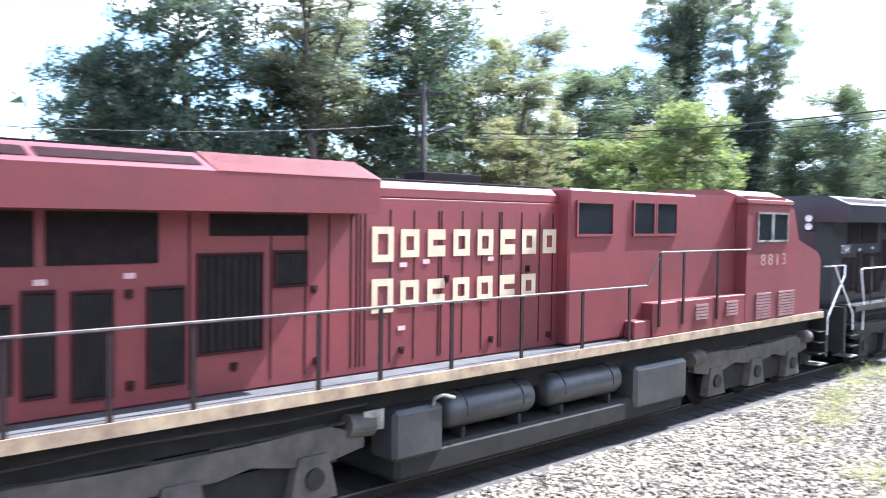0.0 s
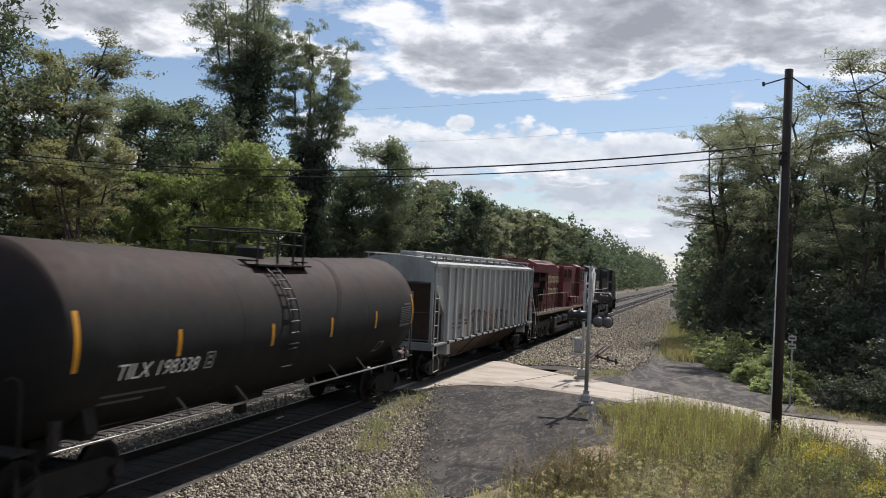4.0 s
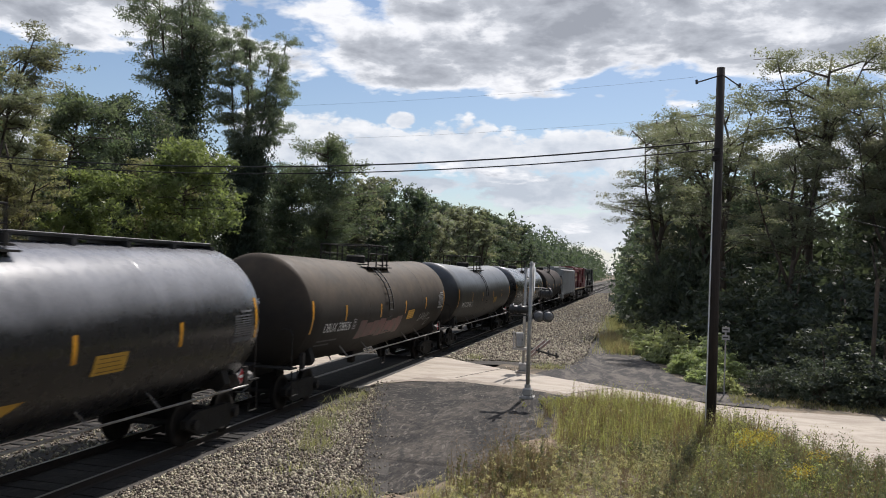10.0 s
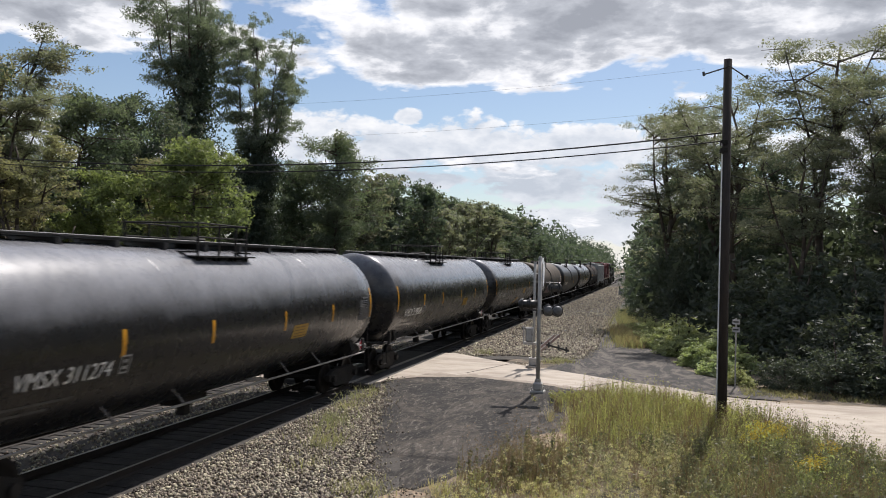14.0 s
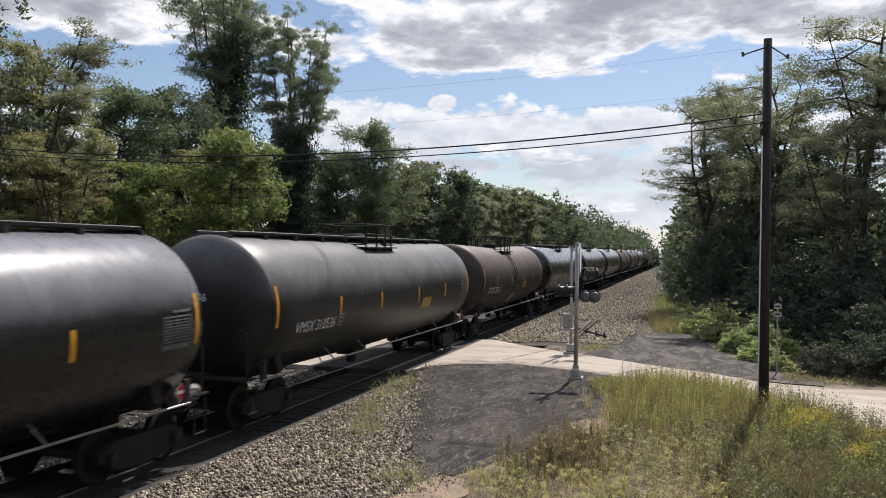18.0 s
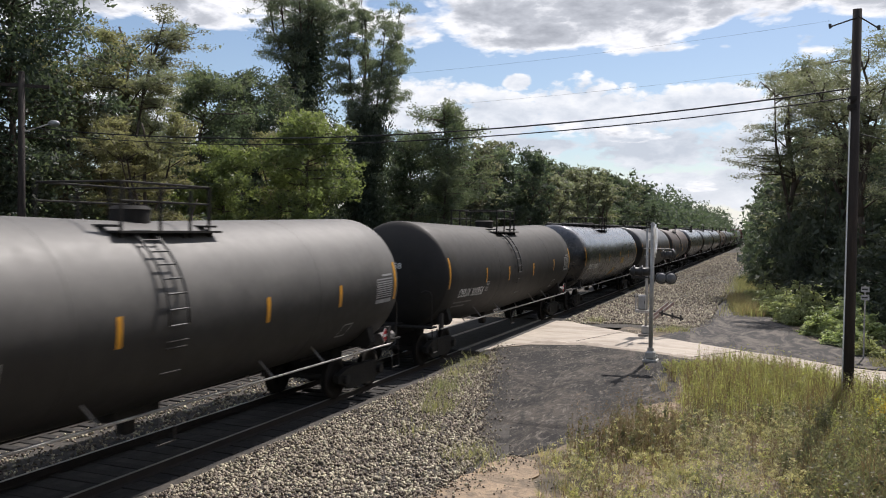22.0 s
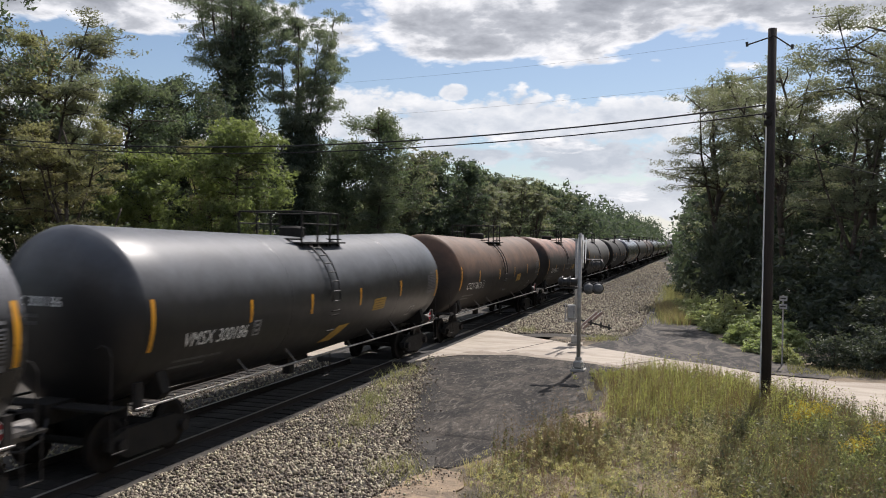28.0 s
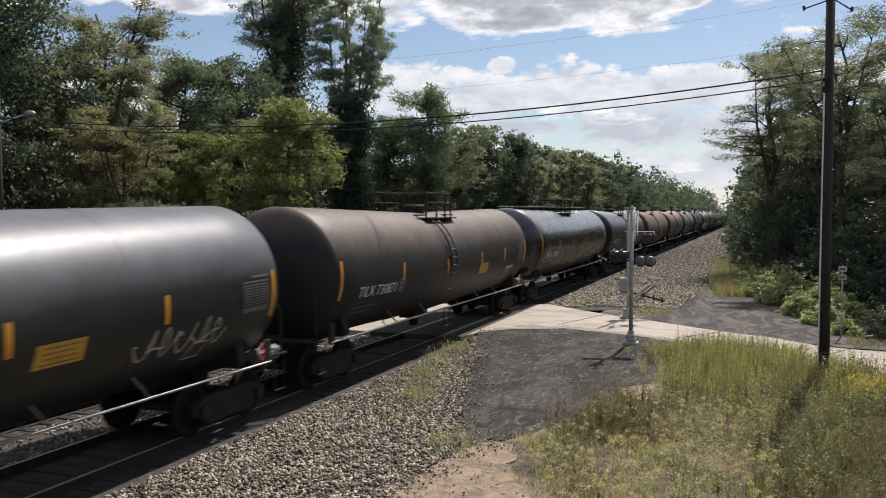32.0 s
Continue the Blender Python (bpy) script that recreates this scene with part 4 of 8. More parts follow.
def build_wires():
    wire("power_cable", (1.62, 22.8, 7.72), (-27.7, 24.4, 7.95), 0.80, 0.022, "black overhead cable from the wooden pole")
    wire("power_cable", (1.62, 22.8, 7.50), (-27.7, 24.4, 7.75), 0.80, 0.017, "black overhead cable from the wooden pole")
    wire("power_cable", (1.16, 22.7, 9.40), (-28.2, 24.0, 9.6), 0.65, 0.0022, "thin bare overhead wire")
    wire("power_cable", (1.60, 22.8, 8.40), (-28.0, 24.2, 8.6), 0.65, 0.0022, "thin bare overhead wire")
    wire("power_cable", (1.90, 22.8, 6.6), (14.0, 19.0, 3.6), 0.3, 0.012, "black service cable running down from the pole")
    wire("power_cable", (-27.7, 24.4, 8.3), (-27.0, 1.0, 6.6), 0.5, 0.015, "dark cable in front of the trees")


def build_back_pole():
    p = thing("utility_pole", "grey wooden pole with a crossarm before the trees", "utility pole", at=pose(-27.7, 24.4, -0.5))
    bm = bmesh.new()
    bmesh.ops.create_cone(bm, cap_ends=True, segments=12, radius1=0.17, radius2=0.12, depth=10.6, matrix=Matrix.Translation((0, 0, 5.3)))
    part("shaft", bm, M["wood_pole"], p, smooth=True)
    ob = part("crossarm", boxes((-1.0, 1.0, -0.06, 0.06, 10.0, 10.12)), M["wood_pole"], p)
    ob.matrix_basis = pose(0, 0, 0, 0, 0, 40)
    lamp = part("street_light", rods([((0, 0, 8.2), (1.0, 0.5, 8.6))], 0.03), M["galv"], p)
    bm = bmesh.new()
    bmesh.ops.create_uvsphere(bm, u_segments=12, v_segments=8, radius=0.22, matrix=Matrix.Translation((1.1, 0.55, 8.6)) @ Matrix.Diagonal((1.2, 0.8, 0.6, 1)))
    part("lamp_head", bm, M["alu"], lamp, smooth=True)
    return p


def build_sign():
    s = thing("road_sign", "small white sign plates on a thin post at the trees' edge", "sign", at=pose(2.9, 31.6, -0.12))
    part("post", rods([((0, 0, 0), (0, 0, 2.5))], 0.03), M["galv"], s)
    for z in (2.10, 2.38):
        plate = part("plate", boxes((-0.13, 0.13, -0.05, -0.035, z - 0.09, z + 0.09)), M["dull_white"], s)
        part("writing", boxes((-0.10, 0.08, -0.056, -0.051, z - 0.025, z + 0.025)), M["black_paint"], plate, "unreadable dark writing")
    return s


POST = (7.62, 31.25, 4.5)


def build_post():
    s = thing("wooden_post", "thin weathered wooden post leaning before the woods", "post", at=pose(POST[0], POST[1], -0.2, 0, 2.0, 0))
    part("shaft", rods([((0, 0, 0), (0, 0, POST[2]))], 0.07, 10), M["bark"], s)
    return s


def build_far_case():
    s = thing("signal_case", "small grey trackside equipment case", "equipment case", at=pose(-4.5, 126.0, -0.1))
    part("body", boxes((-0.4, 0.4, -0.35, 0.35, 0.0, 1.0), bevel=0.03), M["alu"], s)
    part("roof", boxes((-0.45, 0.45, -0.40, 0.40, 1.0, 1.06)), M["galv"], s)
    return s


build_ground()
build_ballast_bed()
build_road()
build_surfaces()
build_signal()
build_gate()
build_pole()
build_back_pole()
build_sign()
build_far_case()
build_post()
build_wires()

# ---- the train ----
CAR_Z, DROP = RAIL_Z + 0.24, 0.24   # the bodies' own zero level, and how far the railhead lies below it
TANK_Z = 2.47                       # heights on a flank are given as if its axis lay here
SHELL = {"r": 1.70, "z": 2.39, "rise": 0.16, "half": 8.0}   # the shell falls towards its middle, where the outlet is


def tank_paint(name, colour, second, rough, coat=0.0, scale=1.2, dust_sheen=None, spec=0.5):
    return material(name, colour, rough, second=second, scale=scale, grain=4, coat=coat, bump=0.03, bump_scale=2, dust_sheen=dust_sheen, spec=spec)


BLACK, BLACK2 = (0.015, 0.015, 0.015), (0.022, 0.021, 0.020)
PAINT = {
    # gloss and satin: bluish upper tone is the sky's sheen put into the colour
    "gloss": tank_paint("tank_gloss_black", (0.014, 0.014, 0.015), (0.020, 0.019, 0.020), 0.27, 0.10, dust_sheen=((0.205, 0.207, 0.225), 0.27, 0.3), spec=0.5),
    "satin": tank_paint("tank_satin_black", (0.015, 0.015, 0.016), (0.022, 0.021, 0.021), 0.42, 0.04, dust_sheen=((0.112, 0.118, 0.132), 0.25, 0.3), spec=0.45),
    "matte": tank_paint("tank_dusty_black", BLACK, BLACK2, 0.42, dust_sheen=((0.150, 0.146, 0.146), 0.20, 0.4), spec=0.35),
    # upper tone much darker than on the other brown car
    "darkbrown": tank_paint("tank_darker_brown", BLACK, BLACK2, 0.75, dust_sheen=((0.036, 0.020, 0.015), 0.32, 0.6), spec=0.22),
    "brown": tank_paint("tank_grimy_brown", BLACK, BLACK2, 0.55, dust_sheen=((0.100, 0.066, 0.050), 0.17, 0.6)),
    "tan": tank_paint("tank_dusty_tan", (0.026, 0.021, 0.017), (0.020, 0.017, 0.014), 0.68, dust_sheen=((0.076, 0.054, 0.034), 0.10, 0.55), spec=0.35),
    "grey": tank_paint("tank_dusty_grey", (0.018, 0.017, 0.017), (0.026, 0.025, 0.024), 0.58, dust_sheen=((0.115, 0.108, 0.100), 0.05, 0.22)),
    "darkgrey": tank_paint("tank_dusty_brown_grey", BLACK, BLACK2, 0.62, dust_sheen=((0.040, 0.035, 0.031), 0.18, 0.30), spec=0.3),
    "rust": tank_paint("tank_rusty", (0.020, 0.017, 0.015), (0.034, 0.026, 0.022), 0.58, dust_sheen=((0.31, 0.158, 0.110), 0.30, 0.8)),
    "redbrown": tank_paint("tank_red_brown", (0.018, 0.015, 0.014), (0.032, 0.024, 0.020), 0.66, dust_sheen=((0.150, 0.082, 0.050), 0.05, 0.5)),
    "dust_sheen": tank_paint("tank_dusty_taupe", BLACK, BLACK2, 0.55, dust_sheen=((0.140, 0.098, 0.074), 0.34, 0.4), spec=0.35),
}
M["cp_red"] = material("locomotive_red", (0.180, 0.028, 0.031), 0.55, second=(0.135, 0.026, 0.029), scale=0.8, grain=12, bump=0.05)
M["cp_red_light"] = material("sunfaded_red", (0.24, 0.060, 0.056), 0.6, second=(0.19, 0.045, 0.044), scale=1.2)
M["cream"] = material("cream_lettering", (0.62, 0.50, 0.33), 0.55, second=(0.52, 0.41, 0.27), scale=4)
M["deck_grey"] = material("deck_grey", (0.105, 0.100, 0.100), 0.9, second=(0.07, 0.066, 0.066), scale=2, spec=0.15)
M["worn_rail"] = material("worn_brown_rail", (0.14, 0.115, 0.108), 0.6, second=(0.07, 0.05, 0.047), scale=5)
M["stanchion_brown"] = material("stanchion_red_brown", (0.034, 0.018, 0.018), 0.8, second=(0.020, 0.013, 0.013), scale=5, spec=0.2)
M["louvre_pink"] = material("dusty_pink_louvre", (0.30, 0.17, 0.165), 0.6, second=(0.22, 0.10, 0.10), scale=5)
M["pink_notice"] = material("dusty_pink_notice", (0.62, 0.42, 0.41), 0.6, second=(0.5, 0.32, 0.31), scale=6)
M["faded_cream"] = material("faded_cream_figures", (0.42, 0.27, 0.22), 0.6, second=(0.30, 0.16, 0.14), scale=6)
M["deck_tan"] = material("worn_cream_sill", (0.46, 0.35, 0.21), 0.65, second=(0.20, 0.13, 0.09), scale=2)
M["seam"] = material("door_seam", (0.040, 0.010, 0.011), 0.7, spec=0.2)
M["grille"] = material("dark_grille", (0.010, 0.009, 0.010), 0.8, second=(0.02, 0.014, 0.015), scale=6, spec=0.1)
M["hopper"] = material("hopper_grey", (0.40, 0.415, 0.41), 0.6, second=(0.235, 0.235, 0.225), scale=0.9, grain=14, streak=(1, 2, 0.35), bump=0.04)
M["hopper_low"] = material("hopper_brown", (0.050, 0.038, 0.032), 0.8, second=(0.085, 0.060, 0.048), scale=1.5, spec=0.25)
M["graffiti_silver"] = material("graffiti_silver", (0.27, 0.27, 0.27), 0.5, second=(0.13, 0.125, 0.13), scale=1.6)
M["hopper_rib"] = material("hopper_rib_grey", (0.50, 0.515, 0.51), 0.5, second=(0.40, 0.40, 0.39), scale=0.9, grain=14, streak=(1, 2, 0.35))
M["graffiti"] = material("graffiti_dark", (0.030, 0.028, 0.030), 0.5, second=(0.085, 0.055, 0.035), scale=3)
M["patch_grey"] = material("touch_up_grey", (0.27, 0.285, 0.29), 0.6, second=(0.22, 0.23, 0.235), scale=2)
M["graffiti_pink"] = material("graffiti_pink", (0.20, 0.075, 0.075), 0.6, second=(0.10, 0.08, 0.07), scale=2.5)
M["ns_black"] = material("locomotive_black", (0.012, 0.014, 0.018), 0.35, second=(0.022, 0.024, 0.028), scale=1.0)
M["under_silver"] = material("worn_fuel_tank_paint", (0.030, 0.030, 0.032), 0.40, second=(0.060, 0.058, 0.057), scale=1.5)

MESHES = {}


def shared(key, make):
    if key not in MESHES:
        MESHES[key] = make()
    return MESHES[key]


def baked(bm, mat, smooth=False):
    me = bpy.data.meshes.new("mesh")
    bm.normal_update()
    bm.to_mesh(me)
    bm.free()
    me.materials.append(mat)
    if smooth:
        me.polygons.foreach_set("use_smooth", [True] * len(me.polygons))
    return me


def wheel_mesh(r):
    v, f = lathe_y([(0.0, -0.07), (0.10, -0.07), (0.12, -0.03), (r * 0.72, -0.015), (r * 0.80, -0.065), (r, -0.065), (r, 0.05), (r + 0.03, 0.055), (r + 0.03, 0.075), (r * 0.8, 0.075), (r * 0.7, 0.02), (0.12, 0.03), (0.0, 0.06)], 28)
    v = [(y, x, z) for x, y, z in v]
    return mesh_of("wheel", v, f, M["wheel"], True)


WHEELS = []   # (wheelset, radius, car)


def add_truck(car, y, mat, axles=(-0.94, 0.94), r=0.487):
    """A bogie under a car: side frames, bolster, springs and turning wheelsets."""
    me_frame = shared(("frame", axles, mat.name), lambda: truck_frame(axles, mat, r))
    frame_ob = part("truck_frame", me_frame, None, car)
    frame_ob.matrix_basis = pose(0, y, -DROP)
    for s in (-1, 1):
        part("spring_nest", shared("springs", lambda: baked(spring_bm(), M["under"])), None, frame_ob).matrix_basis = pose(s * 1.0, 0, 0)
        for a in axles:
            cap = part("axle_box", shared("axle_box", lambda: baked(axle_bm(), M["under_grey"])), None, frame_ob)
            cap.matrix_basis = pose(s * 1.18, a, r)
    for a in axles:
        ax = part("wheelset", shared(("axle", r), lambda: baked(rods([((-1.0, 0, 0), (1.0, 0, 0))], 0.075, 10), M["under"])), None, car)
        ax.matrix_basis = pose(0, y + a, r - DROP)
        for s in (-1, 1):
            w = part("wheel", shared(("wheel", r), lambda: wheel_mesh(r)), None, ax)
            w.matrix_basis = pose(s * GAUGE, 0, 0, 0, 0, 0 if s > 0 else 180)
        WHEELS.append((ax, r, car, y + a))


def truck_frame(axles, mat, r):
    a0, a1 = min(axles), max(axles)
    bm = bmesh.new()
    for s in (-1, 1):
        x0, x1 = (s * 0.98, s * 1.13)
        prof = [(a0 - 0.28, r + 0.12), (a0 - 0.28, r - 0.06), (a0 - 0.12, r - 0.10), (a0 + 0.25, r - 0.28), (a1 - 0.25, r - 0.28), (a1 + 0.12, r - 0.10),
                (a1 + 0.28, r - 0.06), (a1 + 0.28, r + 0.12), (a1 - 0.2, r + 0.26), (a0 + 0.2, r + 0.26)]
        side_prism(bm, prof, min(x0, x1), max(x0, x1))
    box(bm, -1.0, 1.0, -0.18, 0.18, r - 0.15, r + 0.25)
    box(bm, -0.4, 0.4, -0.25, 0.25, r + 0.25, 1.10)
    return baked(bm, mat)


def spring_bm():
    bm = bmesh.new()
    for dy in (-0.13, 0, 0.13):
        rod(bm, (0, dy, 0.24), (0, dy, 0.58), 0.05, 8)
    return bm


def axle_bm():
    bm = bmesh.new()
    rod(bm, (-0.06, 0, 0), (0.06, 0, 0), 0.12, 10)
    return bm


def axis_z(u):
    """The height of the shell's axis: two straight halves that meet low in the middle."""
    return SHELL["z"] + SHELL["rise"] * min(1.0, abs(u) / SHELL["half"])


def head_y(x, z):
    """How far the dished head stands out beyond the end of the shell, off its axis by x and z."""
    q = min(1.0, math.hypot(x, z) / SHELL["r"])
    return float(np.interp(q, HEAD_Q, HEAD_Y))


HEAD_Q = [0.0, 0.22, 0.5, 0.72, 0.863, 0.944, 0.9875]
HEAD_Y = [0.50, 0.49, 0.43, 0.32, 0.19, 0.08, 0.0]


def on_tank(u, v, off=0.006, side=1):
    """A point of the tank's flank: u along the car, v its height, off metres proud."""
    a = math.asin(max(-0.999, min(0.999, (v - TANK_Z) / SHELL["r"])))
    return (side * (SHELL["r"] + off) * math.cos(a), u, axis_z(u) + (SHELL["r"] + off) * math.sin(a))


def flank_patch(u0, u1, v0, v1, skew=0.0, n=6, off=0.006, side=1):
    """A thin painted patch laid on the flank."""
    verts, faces = [], []
    for i in range(n + 1):
        v = v0 + (v1 - v0) * i / n
        d = skew * i / n
        verts += [on_tank(u0 + d, v, off, side), on_tank(u1 + d, v, off, side)]
    for i in range(n):
        faces.append((2 * i, 2 * i + 1, 2 * i + 3, 2 * i + 2))
    return verts, faces


def letters(verts, faces, mat, parent, label):
    """Each character of a painted word as a part of its own."""
    root = list(range(len(verts)))

    def find(i):
        while root[i] != i:
            i = root[i]
        return i

    for f in faces:
        for i in f[1:]:
            root[find(i)] = find(f[0])
    groups = {}
    for f in faces:
        groups.setdefault(find(f[0]), []).append(f)
    for fs in groups.values():
        used = sorted({i for f in fs for i in f})
        at = {i: k for k, i in enumerate(used)}
        part("letter", mesh_of("letter", [verts[i] for i in used], [tuple(at[i] for i in f) for f in fs], mat), None, parent, label)


def flank_text(words, u, v, size, side=1, slant=0.0, width=2.35):
    pts, faces = text_mesh(words, size, None)
    k = width / max(p.x for p in pts)
    verts = [on_tank(u + k * p.x + slant * p.y, v + p.y, 0.006 + size * size / 32, side) for p in pts]
    return verts, faces


def tank_body(half):
    r = SHELL["r"]
    prof = [(q * r, -half - d) for q, d in zip(HEAD_Q, HEAD_Y)] + [(r, -half + 0.05)]
    k = 16
    prof += [(r, -half + 0.05 + (2 * half - 0.1) * i / k) for i in range(1, k)]
    prof += [(r, half - 0.05)] + [(q, -y) for q, y in prof[:7][::-1]]
    v, f = lathe_y(prof, 72)
    return [(x, y, z + axis_z(y)) for x, y, z in v], f


def tank_car(label, paint, front, rear, mark="", ladder=True, spine=False, diag=False, tag="", placard=True, faint=False):
    """A tank car between its end stripes at front and rear along the train."""
    mid, a = (front + rear) / 2, (front - rear) / 2
    half, pitch = a + 0.20, a + 1.78
    if spine:
        SHELL.update(r=1.76, z=2.455, rise=0.08, half=half)
    else:
        SHELL.update(r=1.70, z=2.39, rise=0.16, half=half)
    r = SHELL["r"]
    car = thing("tank_car", label, "tank car", "tank cars of the train", at=pose(TRACK_X, mid, CAR_Z))
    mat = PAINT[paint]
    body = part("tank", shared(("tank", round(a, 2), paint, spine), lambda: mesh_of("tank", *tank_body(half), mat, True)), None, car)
    # weld bands of the jacket
    for u in (-a * 0.36, a * 0.52):
        v, f = lathe_y([(r + 0.001, u - 0.02), (r + 0.004, u - 0.014), (r + 0.004, u + 0.014), (r + 0.001, u + 0.02)], 72)
        part("jacket_seam", shared(("seam", round(u, 2), paint, spine), lambda: mesh_of("seam", [(x, y, z + axis_z(y)) for x, y, z in v], f, mat, True)), None, body)
    # reflective stripes
    steps = (0.0, 0.213, 0.397, 0.611, 0.803, 1.0) if paint not in ("tan", "redbrown", "brown", "darkbrown", "rust") else (0.0, 0.172, 0.398, 0.598, 0.795, 1.0)
    if "300186" in mark:
        steps = (0.0, 0.205, 0.383, 0.57, 0.77, 1.0)
    elif paint == "darkgrey":
        steps = (0.0, 0.222, 0.388, 0.600, 0.814, 1.0)
    elif paint == "dust_sheen":
        steps = (0.0, 0.225, 0.438, 0.647, 0.82, 1.0)
    elif paint == "rust":
        steps = (0.0, 0.172, 0.383, 0.587, 0.823, 1.0)
    elif paint == "grey":
        steps = (0.0, 0.2, 0.376, 0.63, 0.815, 1.0)
    drop = 0.28 if paint == "rust" else 0.0
    low = 0.40 if spine or paint in ("darkgrey", "grey", "brown", "darkbrown") else 0.61 + 0.4 * drop
    for i, f in enumerate(steps):
        u = -a + 2 * a * f
        end = i in (0, 5)
        v0, v1 = (TANK_Z - low, TANK_Z - low + 0.97) if end else (TANK_Z - 0.31 - drop, TANK_Z + 0.19 - drop)
        part("reflector", shared(("stripe", round(u, 2), end, drop, low, spine), lambda: mesh_of("reflector", *flank_patch(u - 0.055, u + 0.055, v0, v1, 0, 8), M["yellow"])), None, car, "yellow reflective stripe")
    if mark:
        m = M["white_paint"] if faint else M["letter_white"]
        letters(*flank_text(mark, -a + 1.02, TANK_Z - (0.72 if paint == "darkgrey" else 0.62), 0.40, 1, 0.12), m, car, "white painted character of the car number")
    if mark:
        # number and data on the rear head, following its dish
        v, f = text_mesh(mark, 0.26, None)
        v = [(p.x - 1.22, p.y + 0.22) for p in v]
        z0 = axis_z(half)
        letters([(x, -half - head_y(x, z) - 0.012, z + z0) for x, z in v], f, M["letter_white"], car, "small white character on the tank's end")
        for k in range(2):
            row = [(-1.02 + 0.08 * k + 0.1 * i, 0.08 - 0.14 * k) for i in range(8 - k)]
            pts = [(x, -half - head_y(x, z) - 0.01, z + z0) for x0, z1 in row for x, z in ((x0, z1 - 0.07), (x0 + 0.08, z1 - 0.07), (x0 + 0.08, z1), (x0, z1))]
            part("end_writing", mesh_of("end_writing", pts, [tuple(range(4 * i, 4 * i + 4)) for i in range(len(row))], M["faint_white"]), None, car)
    for k in range(2):
        part("small_writing", mesh_of("small_writing", *flank_patch(-a + 0.9, -a + 2.6 - 0.5 * k, TANK_Z - 0.92 - 0.13 * k, TANK_Z - 0.87 - 0.13 * k), M["faint_white"]), None, car)
    if tag:
        for args in ((0, 0.03, 0, 0.34), (0.25, 0.28, 0, 0.34), (0, 0.28, 0, 0.03), (0, 0.28, 0.31, 0.34), (0.08, 0.20, 0.08, 0.14), (0.08, 0.20, 0.20, 0.26)):
            u = -a + 3.62
            part("class_mark", mesh_of("class_mark", *flank_patch(u + args[0], u + args[1], TANK_Z - 0.62 + args[2], TANK_Z - 0.62 + args[3], 0, 3), M["dull_white"]), None, car)
    # data panel near the front end and the yellow panel
    u = a - 1.08
    ink = M["dull_white"] if paint in ("tan", "darkgrey", "grey", "rust") else M["panel_ink"]
    pan = part("data_panel", mesh_of("data_panel", *flank_patch(u, u + 0.88, TANK_Z - 0.44, TANK_Z + 0.20, 0, 6), mat), None, car)
    rows = [(TANK_Z - 0.43, 0.10, 0.0, 0.88)] + [(TANK_Z - 0.29 + 0.055 * k, 0.030, 0.03, 0.85) for k in range(8)] + [(TANK_Z + 0.16, 0.035, 0.0, 0.88), (TANK_Z + 0.25, 0.05, 0.30, 0.86)]
    for k, (v0, tall, q0, q1) in enumerate(rows):
        part("panel_line", shared(("pline", round(u, 2), k, spine, ink.name), lambda: mesh_of("panel_line", *flank_patch(u + q0, u + q1, v0, v0 + tall, 0, 1, 0.010), ink)), None, pan)
    for k in range(4):
        q = u + (0.0, 0.30, 0.56, 0.86)[k]
        part("panel_rule", shared(("prule", round(q, 2), spine, paint), lambda: mesh_of("panel_rule", *flank_patch(q, q + 0.02, TANK_Z - 0.31, TANK_Z + 0.16, 0, 5, 0.012), ink if k in (0, 3) else mat)), None, pan)
    if not spine:
        # slanted stencilled frame low on the flank
        q = a - 2.55
        for k, (q0, q1, v0, v1, sk) in enumerate(((0.0, 0.03, 0.0, 0.30, 0.14), (0.42, 0.45, 0.0, 0.30, 0.14), (0.0, 0.44, 0.0, 0.03, 0.0), (0.14, 0.58, 0.28, 0.31, 0.0))):
            part("stencil_frame", shared(("frame", round(q, 2), k), lambda: mesh_of("stencil_frame", *flank_patch(q + q0, q + q1, TANK_Z - 1.10 + v0, TANK_Z - 1.10 + v1, sk, 3), M["dull_white"])), None, car)
    if placard and front < -30 and paint not in ("grey", "darkgrey"):
        part("notice_panel", mesh_of("notice_panel", *flank_patch(a - 6.15, a - 5.2, TANK_Z - 0.58, TANK_Z - 0.22, 0.05, 4), M["panel_yellow"]), None, car, "yellow notice panel")
        for k in range(4):
            part("notice_writing", mesh_of("notice_writing", *flank_patch(a - 6.05 + 0.05 * (k % 2), a - 5.25 - 0.06 * (k % 3), TANK_Z - 0.535 + 0.08 * k, TANK_Z - 0.518 + 0.08 * k, 0.0, 1, 0.011), M["notice_ink"]), None, car)
    if diag:
        part("yellow_slash", mesh_of("yellow_slash", *flank_patch(a - 9.1, a - 8.35, TANK_Z - 1.20, TANK_Z - 0.78, 0.75, 6), M["panel_yellow"]), None, car, "slanted yellow band")
    # frame: stub sills, bolsters, couplers
    for s in (-1, 1):
        c = a - 0.75
        part("stub_sill", shared(("sill", s, round(a, 2)), lambda: baked(boxes((-0.28, 0.28, s * (c - 1.6), s * (pitch - 0.75), 0.72, 1.08)), M["under"])), None, car)
        bm = bmesh.new()
        prism(bm, [(-1.35, 0.95), (1.35, 0.95), (1.45, 1.08), (1.30, 1.55), (0.9, 1.22), (-0.9, 1.22), (-1.30, 1.55), (-1.45, 1.08)], s * c - 0.14, s * c + 0.14)
        part("bolster", bm, M["under"], car)
        # end platform with grab irons, brake gear
        y0, y1 = sorted((s * (half + 0.25), s * (half + 0.72)))
